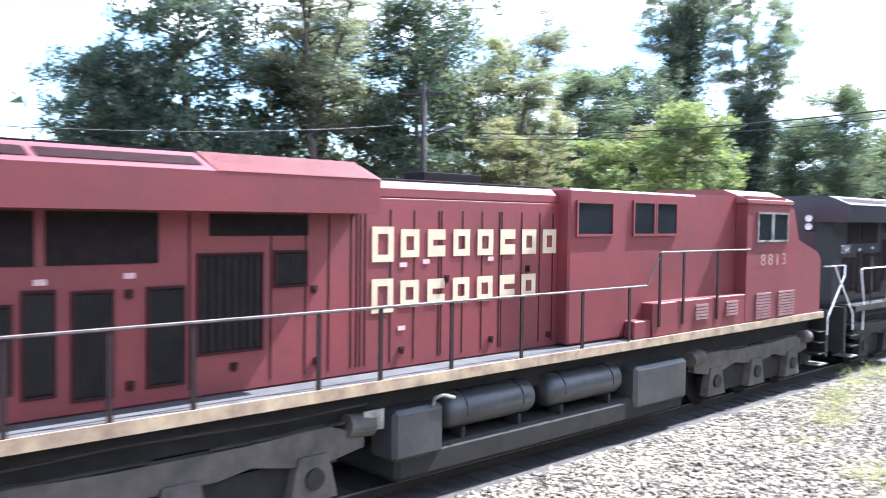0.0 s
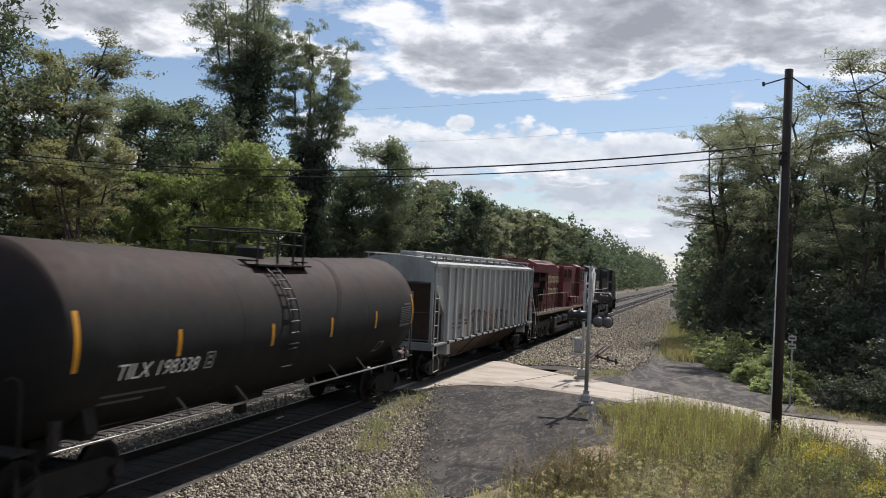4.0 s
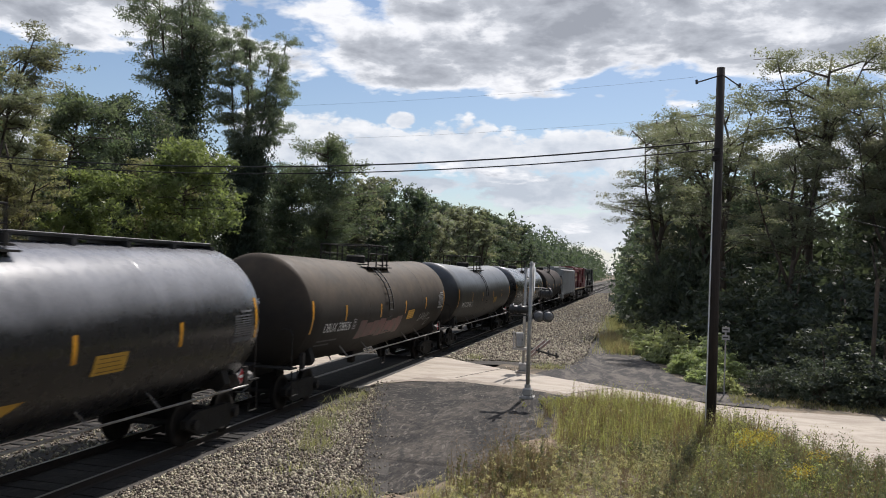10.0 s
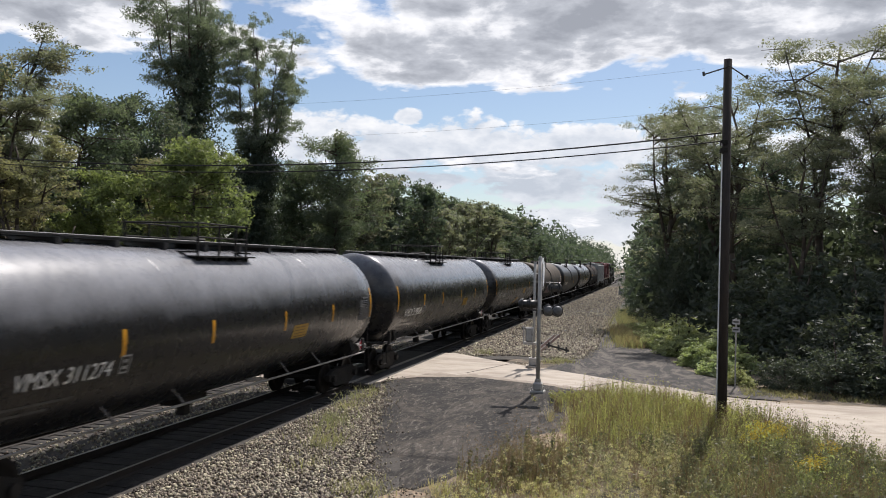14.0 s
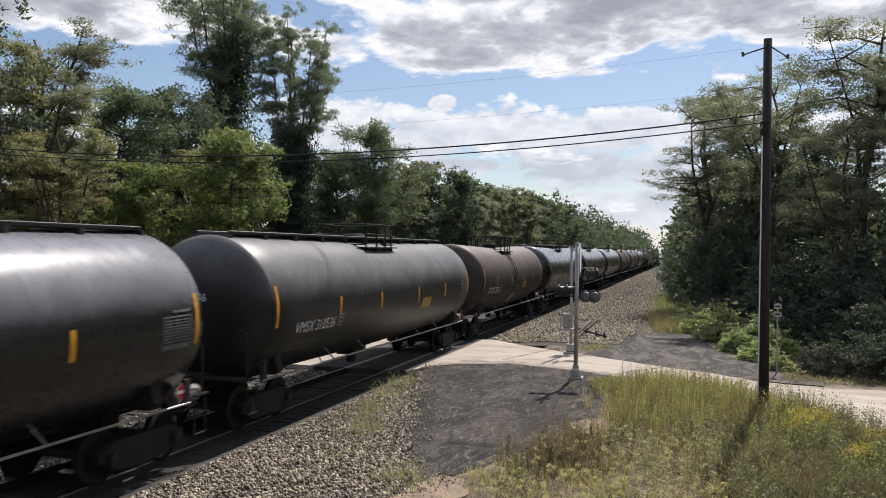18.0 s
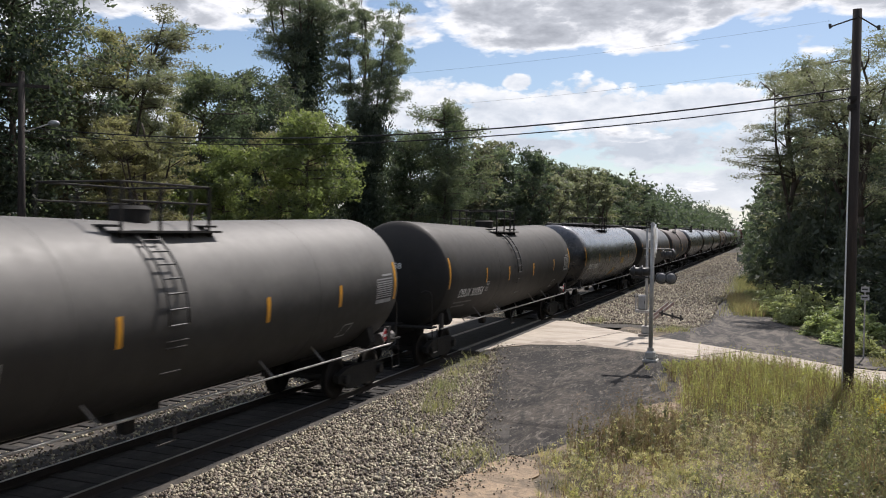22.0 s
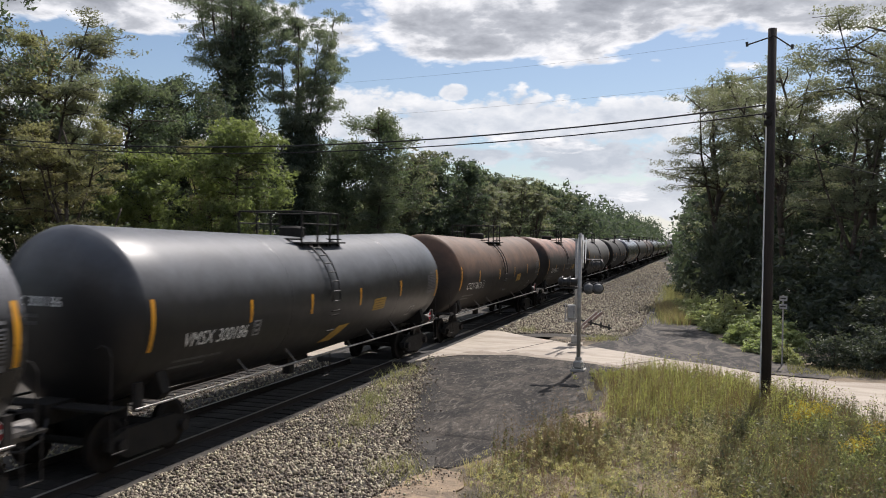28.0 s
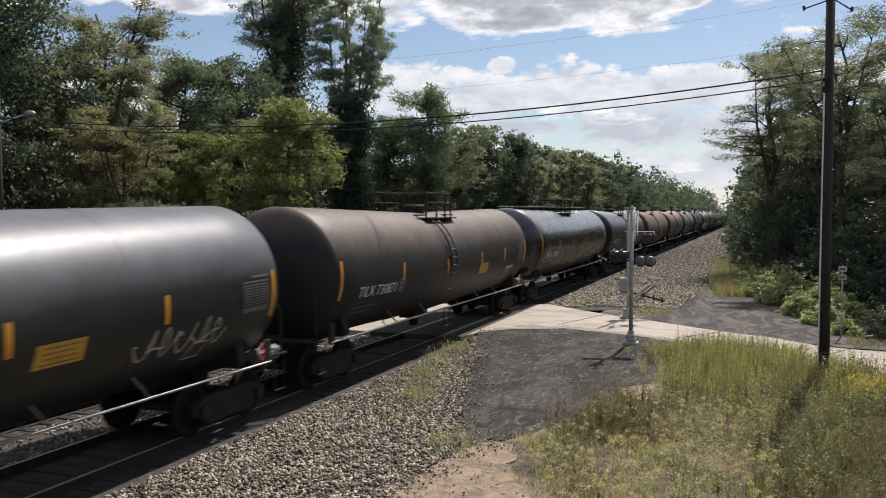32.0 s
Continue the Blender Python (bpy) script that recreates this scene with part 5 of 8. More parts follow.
        part("end_platform", shared(("platform", s, round(a, 2)), lambda: baked(boxes((-1.46, 1.46, y0, y1 - 0.0, 0.99, 1.03)), M["under"])), None, car)
        part("grab_iron", shared(("hoop", s, round(a, 2)), lambda: baked(pipe([(1.40, s * (half + 0.55), 1.02), (1.40, s * (half + 0.55), 1.95), (1.33, s * (half + 0.52), 2.08), (1.15, s * (half + 0.48), 2.12), (1.0, s * (half + 0.45), 2.05)], 0.018), M["under_grey"])), None, car)
        part("side_post", shared(("post", s, round(a, 2)), lambda: baked(boxes((1.40, 1.50, s * (half - 0.10) - 0.09, s * (half - 0.10) + 0.09, 0.88, 1.40)), M["under_grey"])), None, car)
        part("sill_step", shared(("step", s, round(a, 2)), lambda: baked(pipe([(1.44, s * (half + 0.2), 0.95), (1.46, s * (half + 0.2), 0.25), (1.46, s * (half + 0.6), 0.25), (1.44, s * (half + 0.6), 0.95)], 0.018), M["under_grey"])), None, car)
        cp = part("coupler", shared(("coupler", s, round(a, 2)), lambda: baked(boxes((-0.12, 0.12, s * (pitch - 0.85), s * (pitch - 0.25), 0.78, 1.0), (-0.20, 0.20, s * (pitch - 0.30), s * (pitch + 0.08), 0.70, 1.05), bevel=0.03), M["under_grey"])), None, car)
        part("air_hose", shared(("hose", s, round(a, 2)), lambda: baked(pipe([(0.35, s * (pitch - 0.7), 0.85), (0.45, s * (pitch - 0.45), 0.55), (0.35, s * (pitch - 0.15), 0.40), (0.2, s * pitch, 0.42)], 0.025), M["black_paint"])), None, cp)
        add_truck(car, s * (a - 0.75), M["under"])
    # brake cylinder and wheel at the front end, red diamond placard
    part("brake_cylinder", shared(("cyl", round(a, 2)), lambda: baked(rods([((1.22, half - 0.18, 1.04), (1.22, half + 0.40, 1.04)), ((1.22, half - 0.22, 1.04), (1.22, half - 0.18, 1.04)), ((1.22, half + 0.40, 1.04), (1.22, half + 0.55, 1.04))], 0.17, 14), M["dusty_cylinder"])), None, car, "dusty grey brake cylinder")
    pl = boxes((-0.005, 0.005, -0.14, 0.14, -0.14, 0.14))
    pob = part("hazard_placard", pl, M["white_paint"], car, "red hazard diamond with a white band")
    part("placard_field", boxes((0.0052, 0.0058, -0.128, 0.128, -0.128, 0.128)), M["red_sign"], pob)
    pob.matrix_basis = pose(1.46, half - 0.28, 1.18, 45, 0, 0)
    part("placard_band", boxes((0.006, 0.009, -0.12, 0.12, -0.035, 0.035)), M["white_paint"], pob).matrix_basis = pose(0, 0, 0, -45, 0, 0)
    # side rod along the bottom with struts
    part("side_rail", shared(("rail", round(a, 2)), lambda: baked(rods([((1.49, -half, 0.93), (1.49, half, 0.93))], 0.026), M["bright_pipe"])), None, car)
    part("far_side_rail", shared(("frail", round(a, 2)), lambda: baked(rods([((-1.47, -half, 0.93), (-1.47, half, 0.93))], 0.026), M["under_grey"])), None, car)
    for u in (-a * 0.55, -a * 0.28, a * 0.33, a * 0.58):
        part("strut", shared(("strut", round(u, 1)), lambda: baked(rods([((1.49, u, 0.93), (1.12, u - 0.16, 1.40))], 0.024), M["dusty_cylinder"])), None, car)
    # bottom outlet
    part("bottom_outlet", shared("outlet", lambda: baked(boxes((-0.3, 0.3, -0.6, 0.6, 0.50, 0.80), (-0.12, 0.12, -0.15, 0.15, 0.20, 0.55), bevel=0.03), M["under_grey"])), None, car)
    part("brake_rigging", shared("rigging", lambda: baked(rods([((0.5, -3.4, 0.62), (0.5, 3.2, 0.62)), ((0.2, -3.0, 0.74), (0.2, 2.6, 0.74)), ((0.5, -3.4, 0.62), (0.3, -3.4, 0.95)), ((0.5, 3.2, 0.62), (0.3, 3.2, 0.95))], 0.022), M["pale_steel"])), None, car)
    # fittings on top: housing, platform and its railing
    top = SHELL["z"] + r
    bm = bmesh.new()
    rod(bm, (0, 0.1, top - 0.1), (0, 0.1, top + 0.22), 0.36, 20)
    rod(bm, (0, 0.1, top + 0.22), (0, 0.1, top + 0.29), 0.38, 20, 0.30)
    part("valve_housing", shared(("housing", spine), lambda: baked(bm, M["under"])), None, car)
    plat = part("platform", shared(("plat", spine), lambda: baked(platform_bm(top), M["under"])), None, car)
    for k, (c, d, r) in enumerate(railing_bars(top, spine)):
        part("railing_post" if abs(c[2] - d[2]) > 0.1 else "railing_bar", shared(("railing", spine, k), lambda: baked(rods([(c, d)], r), M["under"])), None, plat)
    if ladder:
        lad = part("ladder", shared("stile", lambda: tube_mesh("stile", [(x, -0.93, z) for x, z in LADDER[:8]], 0.024, M["black_paint"])), None, car, "black curved side ladder")
        part("stile", shared("stile2", lambda: tube_mesh("stile", [(x, -0.45, z) for x, z in LADDER[:8]], 0.024, M["black_paint"])), None, lad)
        for k, (x, z) in enumerate(LADDER):
            rung = M["black_paint"] if k < 8 else M["under_grey"]
            part("rung", shared(("rung", k), lambda: baked(rods([((x, -0.93, z), (x, -0.45, z))], 0.017), rung)), None, lad)
        part("stirrup_step", shared("ladder_stirrup", lambda: baked(pipe([(1.49, -0.93, 0.95), (1.50, -0.90, 0.34), (1.50, -0.48, 0.34), (1.49, -0.45, 0.95)], 0.017), M["under_grey"])), None, lad)
    if spine:
        part("running_board", shared(("spine", round(a, 2)), lambda: baked(spine_bm(a, top), M["black_paint"])), None, car, "long black walkway along the top")
    if paint == "tan":
        for k in range(7):
            u = -a + 4.3 + 0.72 * k
            part("spray_paint", mesh_of("spray_paint", *flank_patch(u, u + 0.70, TANK_Z - 1.0 + 0.03 * (k % 3), TANK_Z - 0.36 - 0.05 * ((k * 2) % 3), 0.08, 6), M["graffiti_pink"]), None, car, "faded pink spray paint")
    if paint == "dust_sheen":
        letters(*flank_text("AAR ST-470", a - 2.55, TANK_Z - 0.72, 0.20, 1, 0.0, 0.95), M["white_paint"], car, "small white stencilled character")
    if paint in ("rust", "tan"):
        part("scrawl", scrawl(a - 5.2 if paint == "rust" else a - 4.15, TANK_Z - 0.84, 1.75, 0.34, 0.022, int(-front)), None, car, "pale scrawled looping paint")
    if not mark:
        part("scrawl", scrawl(a - 4.0, TANK_Z - 0.90, 2.4, 0.50, 0.04, 77), None, car, "pale scrawled looping paint")
    return car


def scrawl(u0, v0, width, tall, thick, seed):
    """One sprayed line that loops and jags along the flank."""
    rnd = random.Random(seed)
    k, pts = 90, []
    a1, a2, p1, p2 = rnd.uniform(5, 7), rnd.uniform(10, 14), rnd.uniform(0, 6), rnd.uniform(0, 6)
    for i in range(k + 1):
        f = i / k
        u = u0 + width * f + 0.16 * math.cos(6.28 * a1 * f + p1)
        v = v0 + tall * (0.5 + 0.34 * math.sin(6.28 * a1 * f + p1 + 0.6) + 0.22 * math.sin(6.28 * a2 * f + p2)) + 0.05 * f
        pts.append((u, v))
    verts, faces = [], []
    for i, (u, v) in enumerate(pts):
        (ax, ay), (bx, by) = pts[max(i - 1, 0)], pts[min(i + 1, k)]
        d = math.hypot(bx - ax, by - ay) or 1.0
        nx, ny = -(by - ay) / d * thick / 2, (bx - ax) / d * thick / 2
        verts += [on_tank(u + nx, v + ny, 0.006 + 0.00004 * i), on_tank(u - nx, v - ny, 0.006 + 0.00004 * i)]
        if i:
            faces.append((2 * i - 2, 2 * i - 1, 2 * i + 1, 2 * i))
    return mesh_of("scrawl", verts, faces, M["dull_white"])


def platform_bm(top):
    bm = bmesh.new()
    for x in (-0.95, 0.95):
        box(bm, x - 0.16, x + 0.16, -1.35, 1.35, top - 0.20, top - 0.16)
        for y in (-1.2, -0.4, 0.4, 1.2):
            box(bm, x - 0.03, x + 0.03, y - 0.03, y + 0.03, top - 0.42, top - 0.16)
    for y in (-1.3, 1.3):
        box(bm, -0.95, 0.95, y - 0.1, y + 0.1, top - 0.10, top - 0.06)
    return bm


def railing_bars(top, spine):
    """Posts and bars of the railing round the fittings, as (from, to, radius)."""
    h = top + (0.66 if not spine else 0.58)
    rows = []
    for x in (-0.95, 0.95):
        rows += [((x, -1.15, z), (x, 1.15, z), 0.02) for z in (h, h - 0.32)]
        rows += [((x, y, top - 0.45), (x, y, h), 0.03) for y in (-1.15, -0.2, 0.6, 1.15)]
    rows += [((-0.95, y, h), (0.95, y, h), 0.02) for y in (-1.15, 1.15)]
    return rows


LADDER = [(1.79 * math.cos(math.radians(58 - 8.5 * k)), 2.41 + 1.79 * math.sin(math.radians(58 - 8.5 * k))) for k in range(9)]
LADDER += [(1.72, 1.98), (1.60, 1.56)]


def tube_mesh(name, pts, r, mat, n=6):
    """One unbroken bar swept along points that lie in a plane of x and z."""
    verts, faces = [], []
    pts = [Vector(q) for q in pts]
    for i, q in enumerate(pts):
        d = (pts[min(i + 1, len(pts) - 1)] - pts[max(i - 1, 0)]).normalized()
        u = Vector((0, 1, 0))
        w = d.cross(u).normalized()
        verts += [q + r * (math.cos(6.2832 * k / n) * u + math.sin(6.2832 * k / n) * w) for k in range(n)]
    for i in range(len(pts) - 1):
        for k in range(n):
            j = (k + 1) % n
            faces.append((i * n + k, i * n + j, (i + 1) * n + j, (i + 1) * n + k))
    faces += [tuple(range(n))[::-1], tuple(range((len(pts) - 1) * n, len(pts) * n))]
    return mesh_of(name, verts, faces, mat, True)


def spine_bm(a, top):
    bm = bmesh.new()
    for x in (-0.42, 0.42):
        rod(bm, (x, -a, top + 0.16), (x, a, top + 0.16), 0.025, 6)
    box(bm, -0.42, 0.42, -a, a, top + 0.11, top + 0.14)
    k = 10
    for i in range(k + 1):
        y = -a + 2 * a * i / k
        box(bm, -0.50, 0.50, y - 0.06, y + 0.06, top - 0.06, top + 0.11)
    return bm


def hopper_car(front, rear):
    """A covered hopper between its body corners."""
    mid, a = (front + rear) / 2, (front - rear) / 2
    car = thing("covered_hopper", "light grey ribbed covered hopper with scrawled paint", "hopper car", at=pose(TRACK_X, mid, CAR_Z))
    w, zt, zb = 1.52, 4.12, 1.21
    bm = bmesh.new()
    prof = [(-a, zt), (-a, 3.50), (-a + 1.2, 2.38), (-a + 1.4, 2.28), (-a + 1.4, zb), (a - 1.4, zb), (a - 1.4, 2.28), (a - 1.2, 2.38), (a, 3.50), (a, zt)]
    side_prism(bm, prof, -w, w)
    body = part("body", bm, M["hopper"], car)
    # rounded roof with hatches and roofwalk
    bm = bmesh.new()
    roof = [(-w - 0.03, zt - 0.02), (w + 0.03, zt - 0.02), (w + 0.03, zt + 0.06), (0.9, zt + 0.28), (0.0, zt + 0.34), (-0.9, zt + 0.28), (-w - 0.03, zt + 0.06)]
    prism(bm, roof, -a - 0.02, a + 0.02)
    roof_ob = part("roof", bm, M["hopper"], car)
    for k in range(4):
        y = -a + 1.2 + (2 * a - 2.4) * (k + 0.5) / 4
        part("hatch_cover", boxes((-0.34, 0.34, y - 1.93, y + 1.93, zt + 0.30, zt + 0.52), bevel=0.04), M["hopper"], roof_ob)
    for s in (-1, 1):
        part("roofwalk", boxes((s * 1.12 - 0.2, s * 1.12 + 0.2, -a + 0.1, a - 0.1, zt + 0.36, zt + 0.41)), M["galv"], roof_ob)
        for i in range(14):
            y = -a + 0.4 + (2 * a - 0.8) * i / 13
            part("walk_bracket", shared(("wb", s, i), lambda: baked(boxes((s * 1.28 - 0.025, s * 1.28 + 0.025, y - 0.025, y + 0.025, zt + 0.08, zt + 0.37), (s * 0.98 - 0.025, s * 0.98 + 0.025, y - 0.025, y + 0.025, zt + 0.20, zt + 0.37)), M["hopper"])), None, roof_ob)
    # side ribs, sill and chord
    n = 16
    for s in (-1, 1):
        for i in range(n):
            y = (a - 1.54, a - 2.37, a - 3.12, a - 4.0, a - 4.85)[i] if i < 5 else a - 4.85 - (2 * a - 6.55) * (i - 4) / (n - 5)
            part("rib", shared(("rib", s, i), lambda: baked(boxes((s * w, s * (w + 0.09), y - 0.07, y + 0.07, zb + 0.02, zt), bevel=0.015), M["hopper_rib"])), None, car)
            part("rib_foot", shared(("rib_foot", s), lambda: baked(boxes((s * (w + 0.02), s * (w + 0.13), -0.09, 0.09, zb - 0.08, zb + 0.05)), M["under"])), None, car).matrix_basis = pose(0, y, 0)
        part("top_chord", boxes((s * (w - 0.02), s * (w + 0.10), -a, a, zt - 0.06, zt + 0.06)), M["hopper"], car)
        part("side_sill", boxes((s * (w - 0.05), s * (w + 0.10), -a, a, zb - 0.05, zb + 0.02)), M["hopper"], car)
        part("orange_reflector", boxes((w + 0.002, w + 0.012, s * (a - 1.74) - 0.06, s * (a - 1.74) + 0.06, 1.44, 2.45)), M["orange"], car)
    for y in (-a * 0.5, 0, a * 0.5):
        bm = bmesh.new()
        prism(bm, [(-w + 0.05, zb), (w - 0.05, zb), (0.55, 0.25), (-0.55, 0.25)], y - 2.1, y + 2.1)
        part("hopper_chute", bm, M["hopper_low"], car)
        part("outlet_gate", boxes((-0.75, 0.75, y - 0.35, y + 0.35, 0.12, 0.27)), M["under_grey"], car)
    # ends: corner posts, ladder, platform
    for s in (-1, 1):
        for x in (-w + 0.06, w - 0.06):
            part("corner_post", boxes((x - 0.05, x + 0.05, s * a - 0.06, s * a + 0.06, zb - 0.05, zt)), M["hopper"], car)
            part("end_post", boxes((x * 0.45 - 0.04, x * 0.45 + 0.04, s * (a - 0.06) - 0.05, s * (a - 0.06) + 0.05, zb, zt - 1.0)), M["hopper"], car)
        lx = w + 0.05
        ladder = part("ladder", rods([((lx, s * (a - 0.06), 0.72), (lx, s * (a - 0.06), zt + 0.22)), ((lx, s * (a - 0.54), 0.80), (lx, s * (a - 0.54), 2.90)), ((lx, s * (a - 0.54), 2.90), (w, s * (a - 0.62), 3.02))], 0.024), M["hopper_rib"], car, "grey end ladder")
        for z in (0.82, 1.44, 1.91, 2.42, 2.90, 3.35, 3.8):
            part("rung", rods([((lx, s * (a - 0.06), z), (lx if z < 3 else w, s * (a - 0.54), z))], 0.017), M["hopper_rib"], ladder)
        part("stirrup_step", pipe([(lx, s * (a - 0.10), 0.74), (lx, s * (a - 0.12), 0.20), (lx, s * (a - 0.76), 0.24), (lx, s * (a - 0.78), 0.58), (lx, s * (a - 0.56), 0.78)], 0.020), M["pale_steel"], car)
        # dark brown plates that put the shade of the open end into colour
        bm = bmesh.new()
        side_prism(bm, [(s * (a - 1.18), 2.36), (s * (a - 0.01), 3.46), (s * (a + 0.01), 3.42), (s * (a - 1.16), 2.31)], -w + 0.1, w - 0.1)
        part("slope_sheet", bm, M["hopper_low"], car, "brown sloping end sheet, darkened for the shade under the overhang")
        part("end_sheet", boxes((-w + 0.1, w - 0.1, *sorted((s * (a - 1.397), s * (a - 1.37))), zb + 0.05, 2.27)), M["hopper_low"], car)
        part("end_sill", boxes((-w, w, s * (a - 0.35), s * (a + 0.0), zb - 0.22, zb + 0.04)), M["hopper"], car)
        part("jack_pad", boxes((w - 0.35, w + 0.05, s * (a - 1.95) - 0.2, s * (a - 1.95) + 0.2, 0.72, zb)), M["hopper"], car)
        part("bolster", boxes((-0.3, 0.3, s * (a - 2.6), s * (a + 0.35), 0.72, 1.05)), M["under"], car)
        part("coupler", boxes((-0.2, 0.2, s * (a + 0.3), s * (a + 0.95), 0.72, 1.02), bevel=0.04), M["under_grey"], car)
        add_truck(car, s * (a - 1.75), M["under"])
    # scrawled paint, stencils
    rnd = random.Random(8)
    x = w + 0.004
    # bulging sprayed shapes, side by side: dark rims, silver bodies and a dark notch in each
    y = -4.05
    for i in range(9):
        wide = (1.05, 0.95, 0.90, 0.95, 0.85, 0.80, 0.80, 0.75, 0.85)[i]
        tall, z0 = rnd.uniform(1.02, 1.14) - 0.035 * i, zb + 0.05
        lean = rnd.uniform(-0.10, 0.12)
        ring = [(0.04, 0.0), (0.40, 0.03), (0.46, 0.25), (0.54, 0.26), (0.60, 0.0), (0.97, 0.04), (1.0, 0.45), (0.92, 0.86), (0.62, 1.0), (0.28, 0.97), (0.02, 0.80), (0.0, 0.4)]
        ring = [((u + rnd.uniform(-0.05, 0.05)) * wide + lean * v, (v + rnd.uniform(-0.05, 0.05) * (v > 0.1)) * tall) for u, v in ring]
        cx, cz = wide / 2, tall * 0.52
        for grow, off, mat, lab in ((1.0, 0.0, M["graffiti"], "dark outline of sprayed lettering"), (0.80, 0.003, M["graffiti_silver"], "silver fill of sprayed lettering")):
            bm = bmesh.new()
            bm.faces.new([bm.verts.new((x + off, y + cx + (u - cx) * grow, z0 + cz + (v - cz) * grow)) for u, v in ring])
            part("sprayed_shape", bm, mat, car, lab)
        part("sprayed_notch", boxes((x + 0.005, x + 0.006, y + wide * 0.40, y + wide * 0.56, z0 + tall * 0.50, z0 + tall * rnd.uniform(0.68, 0.80))), M["graffiti"], car)
        if i in (0, 2, 3, 5, 7):
            part("sprayed_fleck", boxes((x + 0.004, x + 0.0055, y + wide * 0.86, y + wide * 0.98, z0 + tall * 0.55, z0 + tall * rnd.uniform(0.85, 0.98))), M["orange"], car, "orange shadow of sprayed lettering")
        part("sprayed_streak", boxes((x + 0.005, x + 0.006, y + wide * 0.14, y + wide * 0.19, z0 + tall * 0.15, z0 + tall * 0.72)), M["hopper_rib"], car)
        part("sprayed_streak", boxes((x + 0.005, x + 0.006, y + wide * 0.70, y + wide * 0.76, z0 + tall * 0.10, z0 + tall * 0.60)), M["graffiti"], car)
        y += wide - 0.04
    part("sprayed_band", boxes((x - 0.001, x + 0.001, -a + 4.60, -a + 4.72, zb + 0.18, zb + 0.75)), M["orange"], car)
    part("sprayed_band", boxes((x - 0.001, x + 0.001, -a + 8.5, -a + 8.62, zb + 0.3, zb + 1.1)), M["orange"], car)
    pts, faces = text_mesh("PLCX", 0.44, None)
    letters([(w + 0.004, -5.64 + 0.52 * p.x, 2.30 + p.y) for p in pts], faces, M["graffiti"], car, "black stencilled letter")
    for i in range(5):
        part("number_bar", boxes((w + 0.002, w + 0.004, -5.60 + 0.125 * i, -5.51 + 0.125 * i, 2.00, 2.24)), M["graffiti"], car)
    for y, z, n in ((-5.66, 1.80, 7), (-5.66, 1.62, 7), (-6.46, 1.82, 5), (-6.46, 1.66, 5), (-4.78, 1.88, 5), (-4.78, 1.74, 5)):
        for i in range(n):
            part("stencil_mark", boxes((w + 0.001, w + 0.003, y + 0.10 * i, y + 0.10 * i + 0.065, z, z + 0.085)), M["under_grey"], car)
    for y0, y1, z0, z1 in ((-6.50, -5.95, 2.0, 2.45), (-4.80, -4.35, 2.10, 2.42), (-3.98, -3.55, 2.38, 2.52)):
        part("paint_patch", boxes((w + 0.0005, w + 0.0015, y0, y1, z0, z1)), M["patch_grey"], car, "darker grey patch of touched-up paint")
    part("stencil_plate", boxes((w + 0.001, w + 0.004, a - 4.56, a - 4.16, 1.62, 1.88)), M["graffiti"], car, "dark stencilled data block")
    for y, z, l in [(a - 4.53, 1.70, 0.34), (a - 4.53, 1.79, 0.15), (a - 4.34, 1.79, 0.15)]:
        part("stencil_line", boxes((w + 0.004, w + 0.006, y, y + l, z, z + 0.025)), M["hopper"], car)
    for y, z, l, n in ((a - 2.95, 1.86, 0.30, 4), (a - 2.95, 1.76, 0.36, 5), (a - 2.95, 1.64, 0.33, 4), (a - 2.16, 1.84, 0.30, 4), (a - 2.16, 1.74, 0.22, 3)):
        for i in range(n):
            part("stencil_mark", boxes((w + 0.001, w + 0.003, y + l * i / n, y + l * (i + 0.7) / n, z, z + 0.05)), M["under_grey"], car)
    part("orange_reflector", boxes((w + 0.001, w + 0.003, a - 4.74, a - 4.62, 1.42, 1.95)), M["orange"], car, "orange reflector")
    return car


def panel_seams(parent, x, ys, z0, z1, mat):
    for y in ys:
        part("door_seam", boxes((x, x + 0.006, y - 0.014, y + 0.014, z0, z1)), mat, parent)


def vent(parent, x, y0, y1, z0, z1, slats=12):
    """A recessed screen with upright slats."""
    g = part("vent", boxes((x - 0.02, x + 0.012, y0, y1, z0, z1)), M["grille"], parent, "dark louvred intake")
    for i in range(slats):
        y = y0 + (y1 - y0) * (i + 0.5) / slats
        part("slat", boxes((x + 0.012, x + 0.03, y - 0.012, y + 0.012, z0 + 0.03, z1 - 0.03)), M["under"], g)
    part("vent_frame", boxes((x, x + 0.035, y0 - 0.03, y0, z0 - 0.03, z1 + 0.03), (x, x + 0.035, y1, y1 + 0.03, z0 - 0.03, z1 + 0.03), (x, x + 0.035, y0, y1, z1, z1 + 0.03), (x, x + 0.035, y0, y1, z0 - 0.03, z0)), M["seam"], g)
    return g


